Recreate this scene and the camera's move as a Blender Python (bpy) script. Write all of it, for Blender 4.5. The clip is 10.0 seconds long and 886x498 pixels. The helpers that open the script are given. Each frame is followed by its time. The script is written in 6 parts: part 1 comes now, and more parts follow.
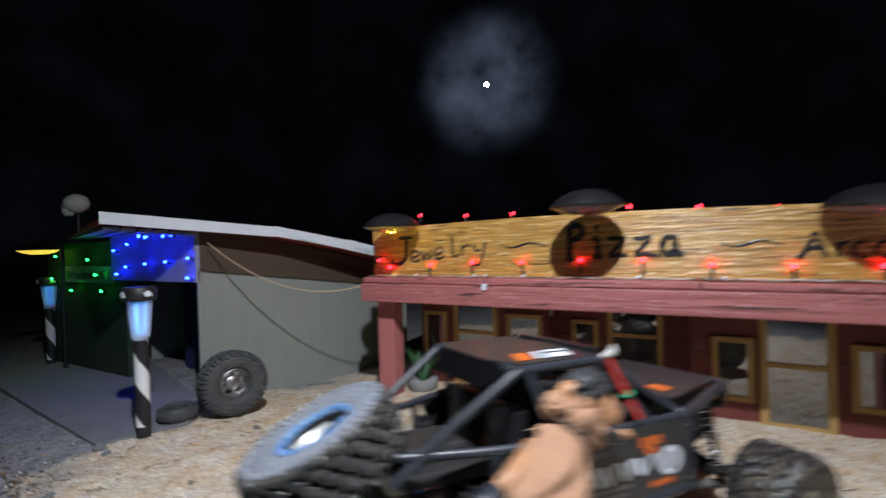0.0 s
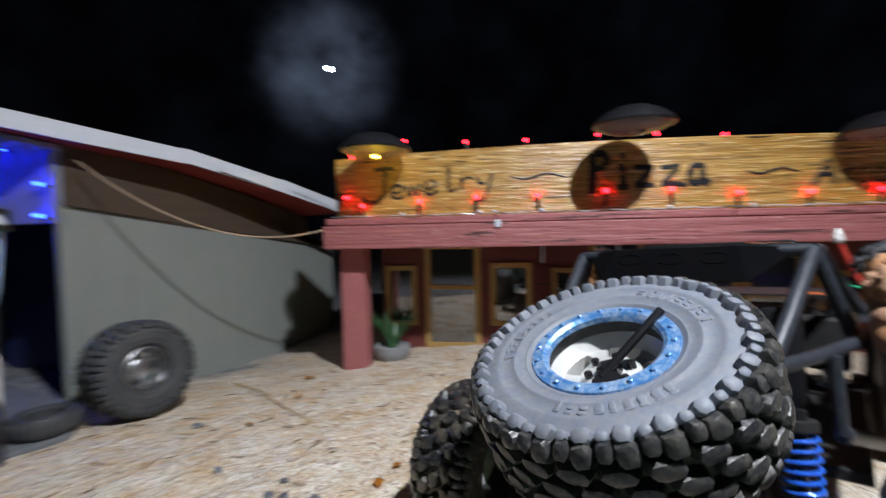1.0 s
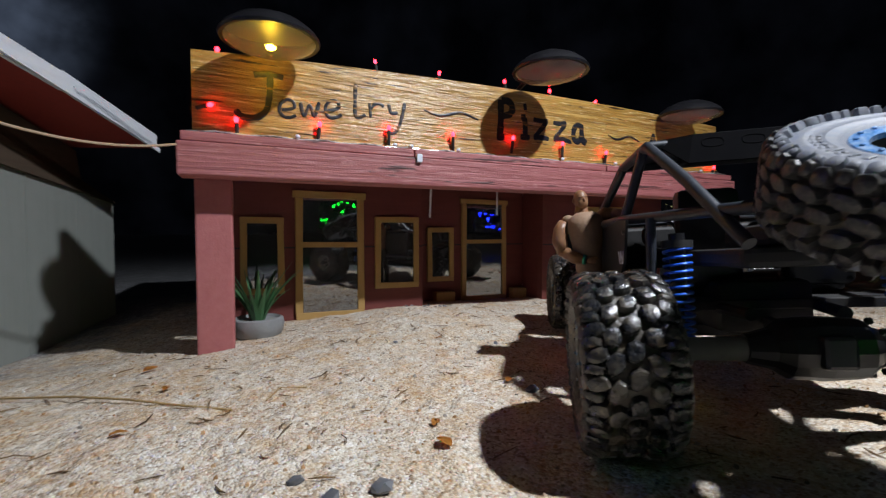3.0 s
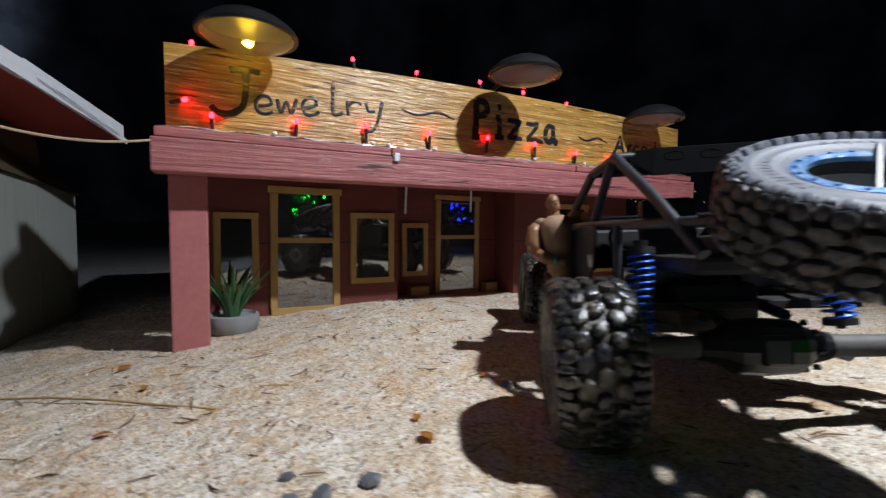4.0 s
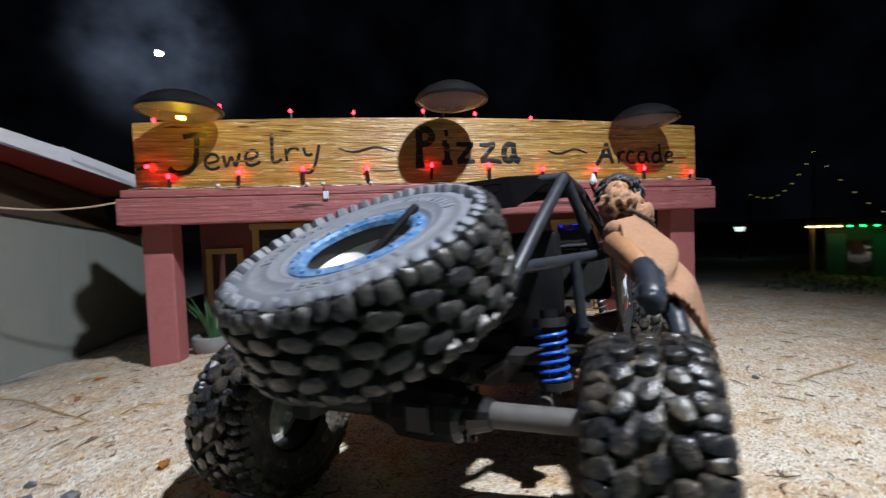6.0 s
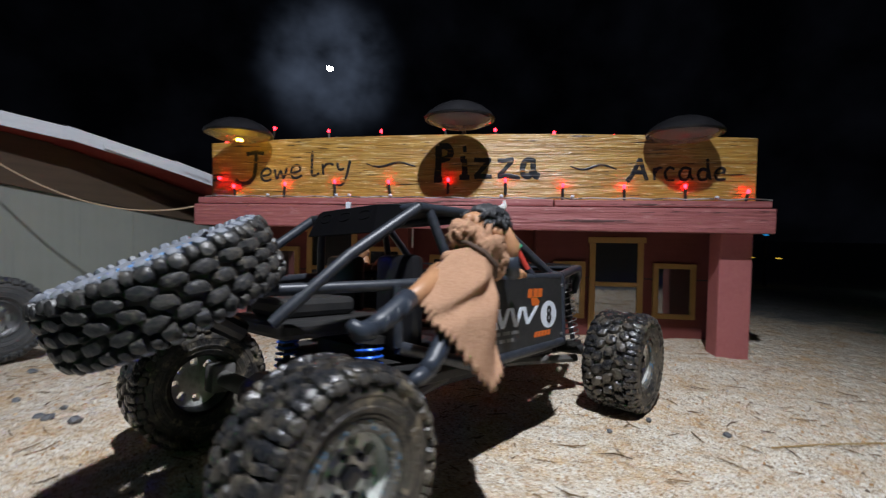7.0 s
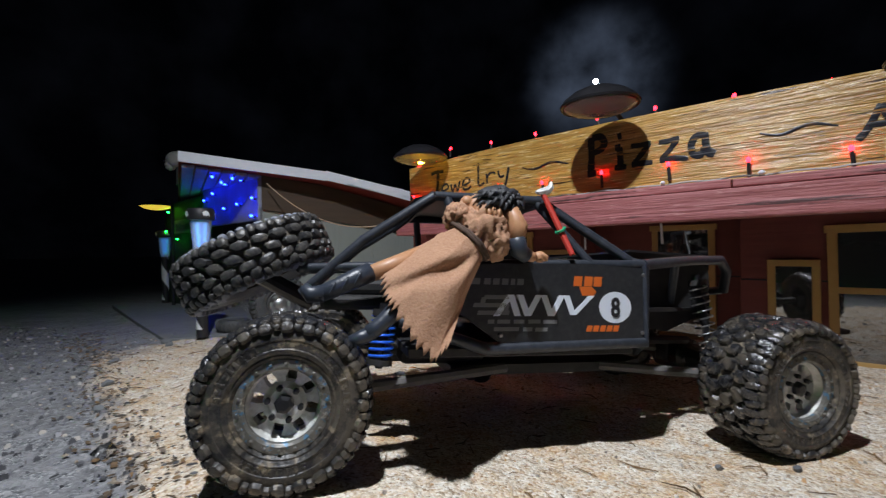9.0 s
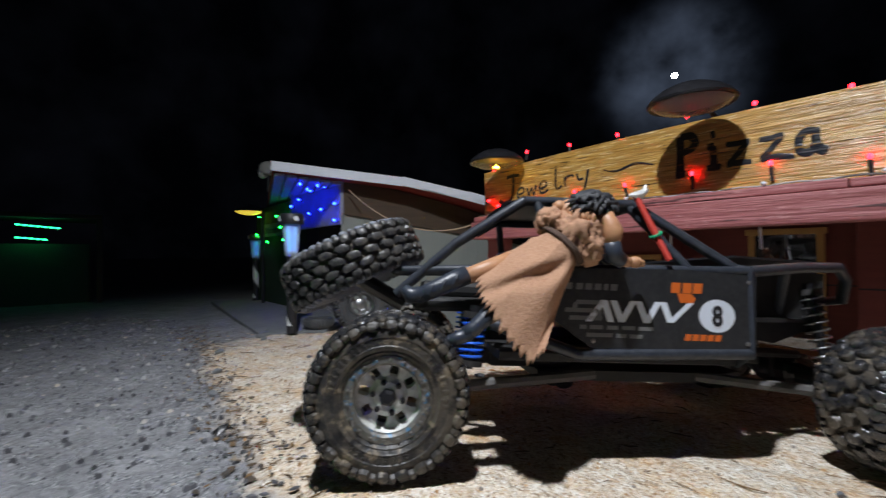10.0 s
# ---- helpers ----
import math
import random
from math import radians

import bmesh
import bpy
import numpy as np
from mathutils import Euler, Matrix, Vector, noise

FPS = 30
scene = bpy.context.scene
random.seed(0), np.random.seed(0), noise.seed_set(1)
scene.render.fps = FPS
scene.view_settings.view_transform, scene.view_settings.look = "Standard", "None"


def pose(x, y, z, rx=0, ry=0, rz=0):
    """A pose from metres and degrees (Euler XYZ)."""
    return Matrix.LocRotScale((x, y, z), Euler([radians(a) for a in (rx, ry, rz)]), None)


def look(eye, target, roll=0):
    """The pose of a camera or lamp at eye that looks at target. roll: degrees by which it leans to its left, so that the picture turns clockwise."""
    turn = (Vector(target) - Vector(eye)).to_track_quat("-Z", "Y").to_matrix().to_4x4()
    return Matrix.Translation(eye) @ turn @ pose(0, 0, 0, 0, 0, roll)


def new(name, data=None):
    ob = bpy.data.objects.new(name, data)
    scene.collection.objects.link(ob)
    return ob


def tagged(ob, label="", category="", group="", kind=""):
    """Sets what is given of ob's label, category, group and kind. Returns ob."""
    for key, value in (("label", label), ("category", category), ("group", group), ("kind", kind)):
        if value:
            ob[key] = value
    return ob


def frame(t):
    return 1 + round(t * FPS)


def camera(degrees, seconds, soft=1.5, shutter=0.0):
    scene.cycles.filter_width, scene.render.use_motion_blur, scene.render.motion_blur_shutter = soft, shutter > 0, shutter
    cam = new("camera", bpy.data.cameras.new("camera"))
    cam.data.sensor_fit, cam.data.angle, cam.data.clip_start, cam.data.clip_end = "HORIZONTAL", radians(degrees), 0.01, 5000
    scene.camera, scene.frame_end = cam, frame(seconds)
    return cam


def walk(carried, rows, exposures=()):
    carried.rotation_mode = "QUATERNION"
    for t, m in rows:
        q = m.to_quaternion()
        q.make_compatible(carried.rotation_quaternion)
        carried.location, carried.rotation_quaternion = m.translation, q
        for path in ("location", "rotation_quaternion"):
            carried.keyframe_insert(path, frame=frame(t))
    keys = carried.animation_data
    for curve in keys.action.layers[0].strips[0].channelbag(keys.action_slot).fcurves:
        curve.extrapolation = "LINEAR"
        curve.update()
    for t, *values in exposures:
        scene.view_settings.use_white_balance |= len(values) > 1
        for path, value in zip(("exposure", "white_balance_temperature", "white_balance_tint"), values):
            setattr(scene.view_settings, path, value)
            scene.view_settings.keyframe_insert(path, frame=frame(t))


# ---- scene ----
cam = camera(90.7, 10.0, soft=1.3, shutter=0.65)
ROWS = [
    (0.0, -0.0454, -0.0425, 0.3640, 89.35, 1.60, -2.68),
    (0.1, -0.1056, -0.0172, 0.3570, 89.15, 2.04, -3.73),
    (0.5, -0.2487, 0.0876, 0.3069, 89.03, 2.39, -9.02),
    (1.0, -0.3108, 0.1859, 0.2604, 87.69, 1.23, -22.93),
    (1.5, -0.3942, 0.2438, 0.2644, 85.28, 1.36, -44.61),
    (1.7, -0.4195, 0.2775, 0.2387, 85.23, 1.18, -44.46),
    (2.0, -0.4504, 0.3302, 0.2005, 85.50, 0.90, -48.73),
    (2.2, -0.4543, 0.3536, 0.1886, 85.90, 0.42, -49.18),
    (3.3, -0.4606, 0.4660, 0.1512, 87.73, 0.26, -57.59),
    (3.5, -0.4844, 0.4778, 0.1629, 86.87, 0.17, -58.81),
    (4.0, -0.4763, 0.4360, 0.1681, 86.75, -0.56, -58.75),
    (4.5, -0.4199, 0.3525, 0.1624, 87.87, -0.09, -54.99),
    (5.0, -0.3416, 0.2728, 0.1771, 88.05, -0.02, -57.15),
    (5.2, -0.3316, 0.2581, 0.1813, 87.95, 0.74, -51.39),
    (5.5, -0.3095, 0.2336, 0.1905, 87.91, 1.84, -48.49),
    (5.7, -0.2926, 0.2067, 0.1971, 87.79, 2.20, -46.00),
    (6.8, -0.1342, 0.0402, 0.2138, 88.03, -0.48, -26.87),
    (7.0, -0.0905, 0.0105, 0.2186, 88.20, -1.04, -23.59),
    (7.5, -0.0238, -0.0170, 0.2087, 88.86, 0.17, -9.37),
    (8.0, 0.0456, -0.0116, 0.1910, 90.09, 0.49, 3.23),
    (8.5, 0.1127, -0.0248, 0.1922, 90.05, 0.41, 7.76),
    (9.0, 0.1233, -0.0336, 0.1909, 90.27, 1.05, 10.79),
    (9.5, 0.1168, -0.0384, 0.1934, 90.56, 1.03, 14.21),
    (10.0, 0.1041, -0.0492, 0.1917, 90.83, 0.58, 19.37),
]
walk(cam, [(t, pose(x, y, z, rx, ry, rz)) for t, x, y, z, rx, ry, rz in ROWS],
     [(0.0, 0.0), (5.5, 0.0), (6.8, -0.25), (8.0, -0.33), (10.0, -0.28)])

# ---- light: night sky, moon, one work light held high behind the camera's path ----
KEY_AT, KEY_TO, KEY_POWER = (0.0, -0.02, 1.13), (-0.04, 0.50, 0.05), 84.0
world = bpy.data.worlds.new("night")
scene.world = world
world.use_nodes = True
key = bpy.data.lights.new("work_light", "SPOT")
key.energy, key.color, key.shadow_soft_size = KEY_POWER, (0.885, 0.925, 1.0), 0.02
key.spot_size, key.spot_blend = radians(112), 1.0
new("work_light", key).matrix_world = look(KEY_AT, KEY_TO)

MOON = Vector((23.0, 147.3, 53.8))


def build_sky():
    nt = world.node_tree
    nt.nodes.clear()
    out = nt.nodes.new("ShaderNodeOutputWorld")
    bg = nt.nodes.new("ShaderNodeBackground")
    co = nt.nodes.new("ShaderNodeTexCoord")
    dot = nt.nodes.new("ShaderNodeVectorMath")
    dot.operation = "DOT_PRODUCT"
    dot.inputs[1].default_value = MOON.normalized()
    nt.links.new(co.outputs["Generated"], dot.inputs[0])
    halo = nt.nodes.new("ShaderNodeMapRange")
    halo.interpolation_type = "SMOOTHERSTEP"
    halo.inputs["From Min"].default_value, halo.inputs["From Max"].default_value = 0.973, 1.0004
    nt.links.new(dot.outputs["Value"], halo.inputs["Value"])
    power = nt.nodes.new("ShaderNodeMath")
    power.operation, power.inputs[1].default_value = "POWER", 7.0
    nt.links.new(halo.outputs[0], power.inputs[0])
    cloud = nt.nodes.new("ShaderNodeTexNoise")
    cloud.inputs["Scale"].default_value, cloud.inputs["Detail"].default_value = 9.0, 8.0
    nt.links.new(co.outputs["Generated"], cloud.inputs["Vector"])
    puff = nt.nodes.new("ShaderNodeMapRange")
    puff.inputs["From Min"].default_value, puff.inputs["From Max"].default_value = 0.38, 0.72
    nt.links.new(cloud.outputs["Fac"], puff.inputs["Value"])
    mul = nt.nodes.new("ShaderNodeMath")
    mul.operation = "MULTIPLY"
    nt.links.new(power.outputs[0], mul.inputs[0])
    wisp = nt.nodes.new("ShaderNodeMapRange")
    wisp.inputs["To Min"].default_value = 0.18
    nt.links.new(puff.outputs[0], wisp.inputs["Value"])
    nt.links.new(wisp.outputs[0], mul.inputs[1])
    mix = nt.nodes.new("ShaderNodeMix")
    mix.data_type = "RGBA"
    mix.inputs["A"].default_value, mix.inputs["B"].default_value = (0.0008, 0.0010, 0.0017, 1), (0.062, 0.080, 0.120, 1)
    nt.links.new(mul.outputs[0], mix.inputs["Factor"])
    thin = nt.nodes.new("ShaderNodeMix")
    thin.data_type = "RGBA"
    thin.inputs["A"].default_value, thin.inputs["B"].default_value = (0.0004, 0.0005, 0.0008, 1), (0.0019, 0.0022, 0.0034, 1)
    nt.links.new(puff.outputs[0], thin.inputs["Factor"])
    nt.links.new(thin.outputs["Result"], mix.inputs["A"])
    nt.links.new(mix.outputs["Result"], bg.inputs["Color"])
    nt.links.new(bg.outputs[0], out.inputs[0])


build_sky()

# ---- materials ----
def mat(name, color, rough=0.6, metal=0.0, grain=(), bump=(), rand=0.0, spec=0.5, coat=0.0):
    """A surface. grain: (scale, amount, colour[, from, to]) layers of noise; bump: (scale, depth in mm) layers."""
    m = bpy.data.materials.new(name)
    m.use_nodes = True
    nt = m.node_tree
    b = nt.nodes["Principled BSDF"]
    b.inputs["Roughness"].default_value, b.inputs["Metallic"].default_value = rough, metal
    b.inputs["Specular IOR Level"].default_value, b.inputs["Coat Weight"].default_value = spec, coat
    b.inputs["Base Color"].default_value = (*color, 1)
    co = nt.nodes.new("ShaderNodeTexCoord")
    last = None
    for scale, amount, tint, *band in grain:
        stretch = nt.nodes.new("ShaderNodeMapping")
        if isinstance(scale, tuple):
            stretch.inputs["Scale"].default_value = scale
            scale = 1.0
        nt.links.new(co.outputs["Object"], stretch.inputs["Vector"])
        n = nt.nodes.new("ShaderNodeTexNoise")
        n.inputs["Scale"].default_value, n.inputs["Detail"].default_value, n.inputs["Roughness"].default_value = scale, 5.0, 0.65
        nt.links.new(stretch.outputs[0], n.inputs["Vector"])
        r = nt.nodes.new("ShaderNodeMapRange")
        r.inputs["From Min"].default_value, r.inputs["From Max"].default_value = band or (0.42, 0.68)
        r.inputs["To Max"].default_value = amount
        nt.links.new(n.outputs["Fac"], r.inputs["Value"])
        x = nt.nodes.new("ShaderNodeMix")
        x.data_type = "RGBA"
        x.inputs["A"].default_value, x.inputs["B"].default_value = (*color, 1), (*tint, 1)
        if last:
            nt.links.new(last, x.inputs["A"])
        nt.links.new(r.outputs[0], x.inputs["Factor"])
        last = x.outputs["Result"]
    if rand:
        info = nt.nodes.new("ShaderNodeNewGeometry")
        h = nt.nodes.new("ShaderNodeHueSaturation")
        v = nt.nodes.new("ShaderNodeMapRange")
        v.inputs["To Min"].default_value, v.inputs["To Max"].default_value = 1 - rand, 1 + rand
        nt.links.new(info.outputs["Random Per Island"], v.inputs["Value"])
        nt.links.new(v.outputs[0], h.inputs["Value"])
        h.inputs["Color"].default_value = (*color, 1)
        if last:
            nt.links.new(last, h.inputs["Color"])
        last = h.outputs[0]
    if last:
        nt.links.new(last, b.inputs["Base Color"])
    normal = None
    for scale, depth in bump:
        stretch = nt.nodes.new("ShaderNodeMapping")
        if isinstance(scale, tuple):
            stretch.inputs["Scale"].default_value = scale
            scale = 1.0
        nt.links.new(co.outputs["Object"], stretch.inputs["Vector"])
        n = nt.nodes.new("ShaderNodeTexNoise")
        n.inputs["Scale"].default_value, n.inputs["Detail"].default_value = scale, 4.0
        nt.links.new(stretch.outputs[0], n.inputs["Vector"])
        k = nt.nodes.new("ShaderNodeBump")
        k.inputs["Strength"].default_value, k.inputs["Distance"].default_value = 1.0, depth / 1000
        nt.links.new(n.outputs["Fac"], k.inputs["Height"])
        if normal:
            nt.links.new(normal, k.inputs["Normal"])
        normal = k.outputs[0]
    if normal:
        nt.links.new(normal, b.inputs["Normal"])
    return m


def glow(name, color, strength):
    m = bpy.data.materials.new(name)
    m.use_nodes = True
    b = m.node_tree.nodes["Principled BSDF"]
    b.inputs["Base Color"].default_value = (*color, 1)
    b.inputs["Emission Color"].default_value, b.inputs["Emission Strength"].default_value = (*color, 1), strength
    return m


def glass(name, color=(0.9, 0.92, 0.92), rough=0.03):
    m = bpy.data.materials.new(name)
    m.use_nodes = True
    b = m.node_tree.nodes["Principled BSDF"]
    b.inputs["Base Color"].default_value, b.inputs["Roughness"].default_value = (*color, 1), rough
    b.inputs["Transmission Weight"].default_value, b.inputs["IOR"].default_value = 1.0, 1.35
    return m


def ground_mat():
    """Coarse pale sand with orange grains, giving way to grey driveway grit past a ragged line."""
    m = bpy.data.materials.new("sand_and_grit")
    m.use_nodes = True
    nt = m.node_tree
    b = nt.nodes["Principled BSDF"]
    b.inputs["Roughness"].default_value, b.inputs["Specular IOR Level"].default_value = 0.85, 0.25
    co = nt.nodes.new("ShaderNodeTexCoord")
    P = co.outputs["Object"]

    def node(kind, **sets):
        n = nt.nodes.new(kind)
        for k, v in sets.items():
            n.inputs[k.replace("_", " ")].default_value = v
        return n

    def ramp(src, stops):
        n = nt.nodes.new("ShaderNodeValToRGB")
        e = n.color_ramp.elements
        while len(e) < len(stops):
            e.new(0.5)
        for el, (p, c) in zip(e, stops):
            el.position, el.color = p, (*c, 1)
        nt.links.new(src, n.inputs[0])
        return n.outputs[0]

    def mixed(f, a, c):
        n = nt.nodes.new("ShaderNodeMix")
        n.data_type = "RGBA"
        nt.links.new(f, n.inputs["Factor"])
        nt.links.new(a, n.inputs["A"])
        nt.links.new(c, n.inputs["B"])
        return n.outputs["Result"]

    def span(src, a, c, lo=0.0, hi=1.0):
        n = node("ShaderNodeMapRange", From_Min=a, From_Max=c, To_Min=lo, To_Max=hi)
        nt.links.new(src, n.inputs["Value"])
        return n.outputs[0]

    cell = node("ShaderNodeTexVoronoi", Scale=470.0)
    nt.links.new(P, cell.inputs["Vector"])
    pick = nt.nodes.new("ShaderNodeSeparateColor")
    nt.links.new(cell.outputs["Color"], pick.inputs[0])
    grains = ramp(pick.outputs[0], [(0.0, (0.27, 0.20, 0.14)), (0.12, (0.50, 0.41, 0.31)), (0.35, (0.69, 0.61, 0.49)), (0.7, (0.80, 0.745, 0.65)), (1.0, (0.88, 0.85, 0.79))])
    patch = node("ShaderNodeTexNoise", Scale=14.0, Detail=12.0, Roughness=0.9)
    nt.links.new(P, patch.inputs["Vector"])
    rust = ramp(pick.outputs[1], [(0.0, (0.38, 0.17, 0.055)), (0.5, (0.58, 0.36, 0.16)), (1.0, (0.75, 0.60, 0.38))])
    sand = mixed(span(patch.outputs["Fac"], 0.46, 0.60, 0.0, 0.86), grains, rust)
    clump = node("ShaderNodeTexNoise", Scale=85.0, Detail=8.0, Roughness=0.85)
    nt.links.new(P, clump.inputs["Vector"])
    brown = nt.nodes.new("ShaderNodeRGB")
    brown.outputs[0].default_value = (0.20, 0.14, 0.09, 1)
    sand = mixed(span(clump.outputs["Fac"], 0.545, 0.645, 0.0, 0.85), sand, brown.outputs[0])
    bit = node("ShaderNodeTexVoronoi", Scale=95.0)
    nt.links.new(P, bit.inputs["Vector"])
    bits = nt.nodes.new("ShaderNodeSeparateColor")
    nt.links.new(bit.outputs["Color"], bits.inputs[0])
    grit = ramp(pick.outputs[2], [(0.0, (0.06, 0.063, 0.07)), (0.5, (0.20, 0.21, 0.22)), (0.8, (0.36, 0.365, 0.38)), (1.0, (0.55, 0.55, 0.55))])
    dirt = ramp(patch.outputs["Fac"], [(0.38, (0.10, 0.10, 0.105)), (0.62, (0.40, 0.405, 0.42))])
    half = node("ShaderNodeTexNoise", Scale=70.0, Detail=4.0)
    nt.links.new(P, half.inputs["Vector"])
    grey = mixed(span(half.outputs["Fac"], 0.4, 0.65), dirt, grit)
    # ragged edge between the two
    edge = nt.nodes.new("ShaderNodeVectorMath")
    edge.operation = "DOT_PRODUCT"
    edge.inputs[1].default_value = (0.613, 0.79, 0)
    nt.links.new(P, edge.inputs[0])
    wob = node("ShaderNodeTexNoise", Scale=9.0, Detail=6.0, Roughness=0.7)
    nt.links.new(P, wob.inputs["Vector"])
    add = nt.nodes.new("ShaderNodeMath")
    add.operation = "MULTIPLY_ADD"
    add.inputs[1].default_value = 0.16
    nt.links.new(wob.outputs["Fac"], add.inputs[0])
    nt.links.new(edge.outputs["Value"], add.inputs[2])
    near = span(add.outputs[0], 0.158, 0.19)
    far = nt.nodes.new("ShaderNodeVectorMath")
    far.operation = "DISTANCE"
    far.inputs[1].default_value = (0.3, 0.5, 0)
    nt.links.new(P, far.inputs[0])
    add2 = nt.nodes.new("ShaderNodeMath")
    add2.operation = "MULTIPLY_ADD"
    add2.inputs[1].default_value = 0.5
    nt.links.new(wob.outputs["Fac"], add2.inputs[0])
    nt.links.new(far.outputs["Value"], add2.inputs[2])
    inside = span(add2.outputs[0], 1.32, 1.2)
    both = nt.nodes.new("ShaderNodeMath")
    both.operation = "MULTIPLY"
    nt.links.new(near, both.inputs[0])
    nt.links.new(inside, both.inputs[1])
    nt.links.new(mixed(both.outputs[0], grey, sand), b.inputs["Base Color"])
    k1 = node("ShaderNodeBump", Strength=0.75, Distance=0.0013)
    nt.links.new(span(cell.outputs["Distance"], 0.0, 0.8, 1.0, 0.0), k1.inputs["Height"])
    k2 = node("ShaderNodeBump", Strength=0.9, Distance=0.008)
    nt.links.new(half.outputs["Fac"], k2.inputs["Height"])
    nt.links.new(k2.outputs[0], k1.inputs["Normal"])
    nt.links.new(k1.outputs[0], b.inputs["Normal"])
    return m


def ply_mat():
    """Varnished plywood, weathered: ochre with dark checks along the board and pale raised fibres."""
    return mat("varnished_plywood", (0.50, 0.265, 0.048), 0.28,
               grain=[((4, 40, 60), 0.7, (0.66, 0.42, 0.12)), ((3, 30, 26), 0.6, (0.33, 0.145, 0.022)), ((14, 60, 260), 0.55, (0.78, 0.55, 0.21)), ((7, 40, 110), 0.75, (0.15, 0.060, 0.012)), ((2.5, 30, 9), 0.45, (0.58, 0.31, 0.05)), ((22, 60, 260), 0.85, (0.92, 0.74, 0.40), 0.57, 0.64), ((9, 60, 150), 1.0, (0.045, 0.020, 0.007), 0.60, 0.635)],
               bump=[((8, 40, 120), 4.0), ((22, 60, 320), 2.6), (300, 0.4)], spec=0.8, coat=0.3)


M = {}
M["ground"] = ground_mat()
M["ply"] = ply_mat()
M["pink"] = mat("faded_pink_paint", (0.40, 0.125, 0.125), 0.6, grain=[((7, 60, 120), 0.5, (0.30, 0.082, 0.085)), (30, 0.4, (0.48, 0.18, 0.175)), ((5, 80, 330), 0.5, (0.20, 0.05, 0.05)), ((6, 50, 110), 0.95, (0.06, 0.018, 0.018), 0.60, 0.635), ((30, 60, 200), 0.5, (0.56, 0.27, 0.26), 0.58, 0.64)], bump=[((6, 50, 110), 2.6), ((20, 60, 260), 1.4), (400, 0.3)], spec=0.7)
M["pink_post"] = mat("faded_pink_post_paint", (0.42, 0.135, 0.135), 0.7, grain=[(25, 0.4, (0.33, 0.10, 0.10)), (120, 0.3, (0.50, 0.20, 0.19))], bump=[((60, 60, 12), 0.6), (400, 0.2)])
M["redwall"] = mat("dark_red_paint", (0.155, 0.038, 0.032), 0.7, grain=[(20, 0.5, (0.12, 0.024, 0.02)), ((10, 10, 150), 0.3, (0.21, 0.05, 0.04))], bump=[((15, 15, 160), 0.6)])
M["trim"] = mat("ochre_wood_trim", (0.42, 0.26, 0.085), 0.65, grain=[((60, 60, 60), 0.5, (0.33, 0.19, 0.05)), (15, 0.4, (0.50, 0.33, 0.13))], bump=[(250, 0.3)])
M["pane"] = mat("dark_window_pane", (0.03, 0.034, 0.036), 0.025, spec=1.0, grain=[(40, 0.3, (0.05, 0.055, 0.055))], bump=[(9, 0.5)], coat=1.0)
M["pane"].node_tree.nodes["Principled BSDF"].inputs["IOR"].default_value = 1.95
M["pane"].node_tree.nodes["Principled BSDF"].inputs["Coat IOR"].default_value = 1.5
M["paint_black"] = mat("brushed_black_lettering", (0.010, 0.013, 0.022), 0.34, grain=[(120, 0.3, (0.06, 0.045, 0.02)), ((9, 60, 150), 0.9, (0.34, 0.17, 0.035), 0.57, 0.62)], bump=[((8, 40, 120), 2.0)])
M["black_plastic"] = mat("black_plastic", (0.012, 0.012, 0.014), 0.32, grain=[(60, 0.3, (0.03, 0.03, 0.034))], bump=[(500, 0.1)])
M["red_led"] = glow("red_led", (1.0, 0.006, 0.012), 38.0)
M["yellow_bulb"] = glow("yellow_led", (1.0, 0.66, 0.05), 130.0)
M["bulb_off"] = mat("unlit_bulb", (0.6, 0.5, 0.3), 0.2)
M["tyre"] = mat("dust_caked_rubber", (0.026, 0.026, 0.027), 0.42, grain=[(24, 0.9, (0.215, 0.178, 0.128)), (12, 0.6, (0.030, 0.029, 0.029)), (260, 0.5, (0.12, 0.10, 0.075)), (95, 0.8, (0.24, 0.195, 0.135), 0.57, 0.64), (60, 0.9, (0.012, 0.012, 0.014), 0.54, 0.62)], bump=[(350, 0.7), (90, 1.2)], spec=0.5)
M["tread"] = mat("worn_tread_rubber", (0.014, 0.016, 0.021), 0.24, grain=[(38, 0.7, (0.12, 0.100, 0.074), 0.50, 0.64), (320, 0.35, (0.09, 0.08, 0.065)), (130, 0.7, (0.18, 0.15, 0.11), 0.59, 0.66)], bump=[(260, 1.0), (900, 0.3), (110, 1.0)], spec=0.75)
M["tread_spare"] = mat("grey_tread_rubber", (0.020, 0.022, 0.027), 0.38, grain=[(60, 0.6, (0.085, 0.078, 0.068)), (18, 0.5, (0.045, 0.044, 0.044)), (300, 0.4, (0.18, 0.165, 0.14)), (120, 0.6, (0.17, 0.15, 0.115), 0.58, 0.66)], bump=[(300, 0.6), (110, 0.7)], spec=0.5)
# Spare's sidewall: dust, plus the light falling on it put into the pale colour.
M["tyre_spare"] = mat("dusty_rubber_lit_pale", (0.19, 0.215, 0.27), 0.55, grain=[(45, 0.5, (0.25, 0.265, 0.30)), (14, 0.5, (0.13, 0.14, 0.165)), (240, 0.4, (0.30, 0.28, 0.25))], bump=[(350, 0.3)], spec=0.5)
M["tread_dust"] = mat("dust_packed_groove", (0.13, 0.11, 0.085), 0.85, grain=[(60, 0.6, (0.20, 0.17, 0.13)), (200, 0.4, (0.08, 0.07, 0.058))], bump=[(300, 0.5)])
M["tyre_old"] = mat("weathered_rubber", (0.045, 0.048, 0.052), 0.7, grain=[(40, 0.6, (0.085, 0.085, 0.085))], bump=[(300, 0.4)])
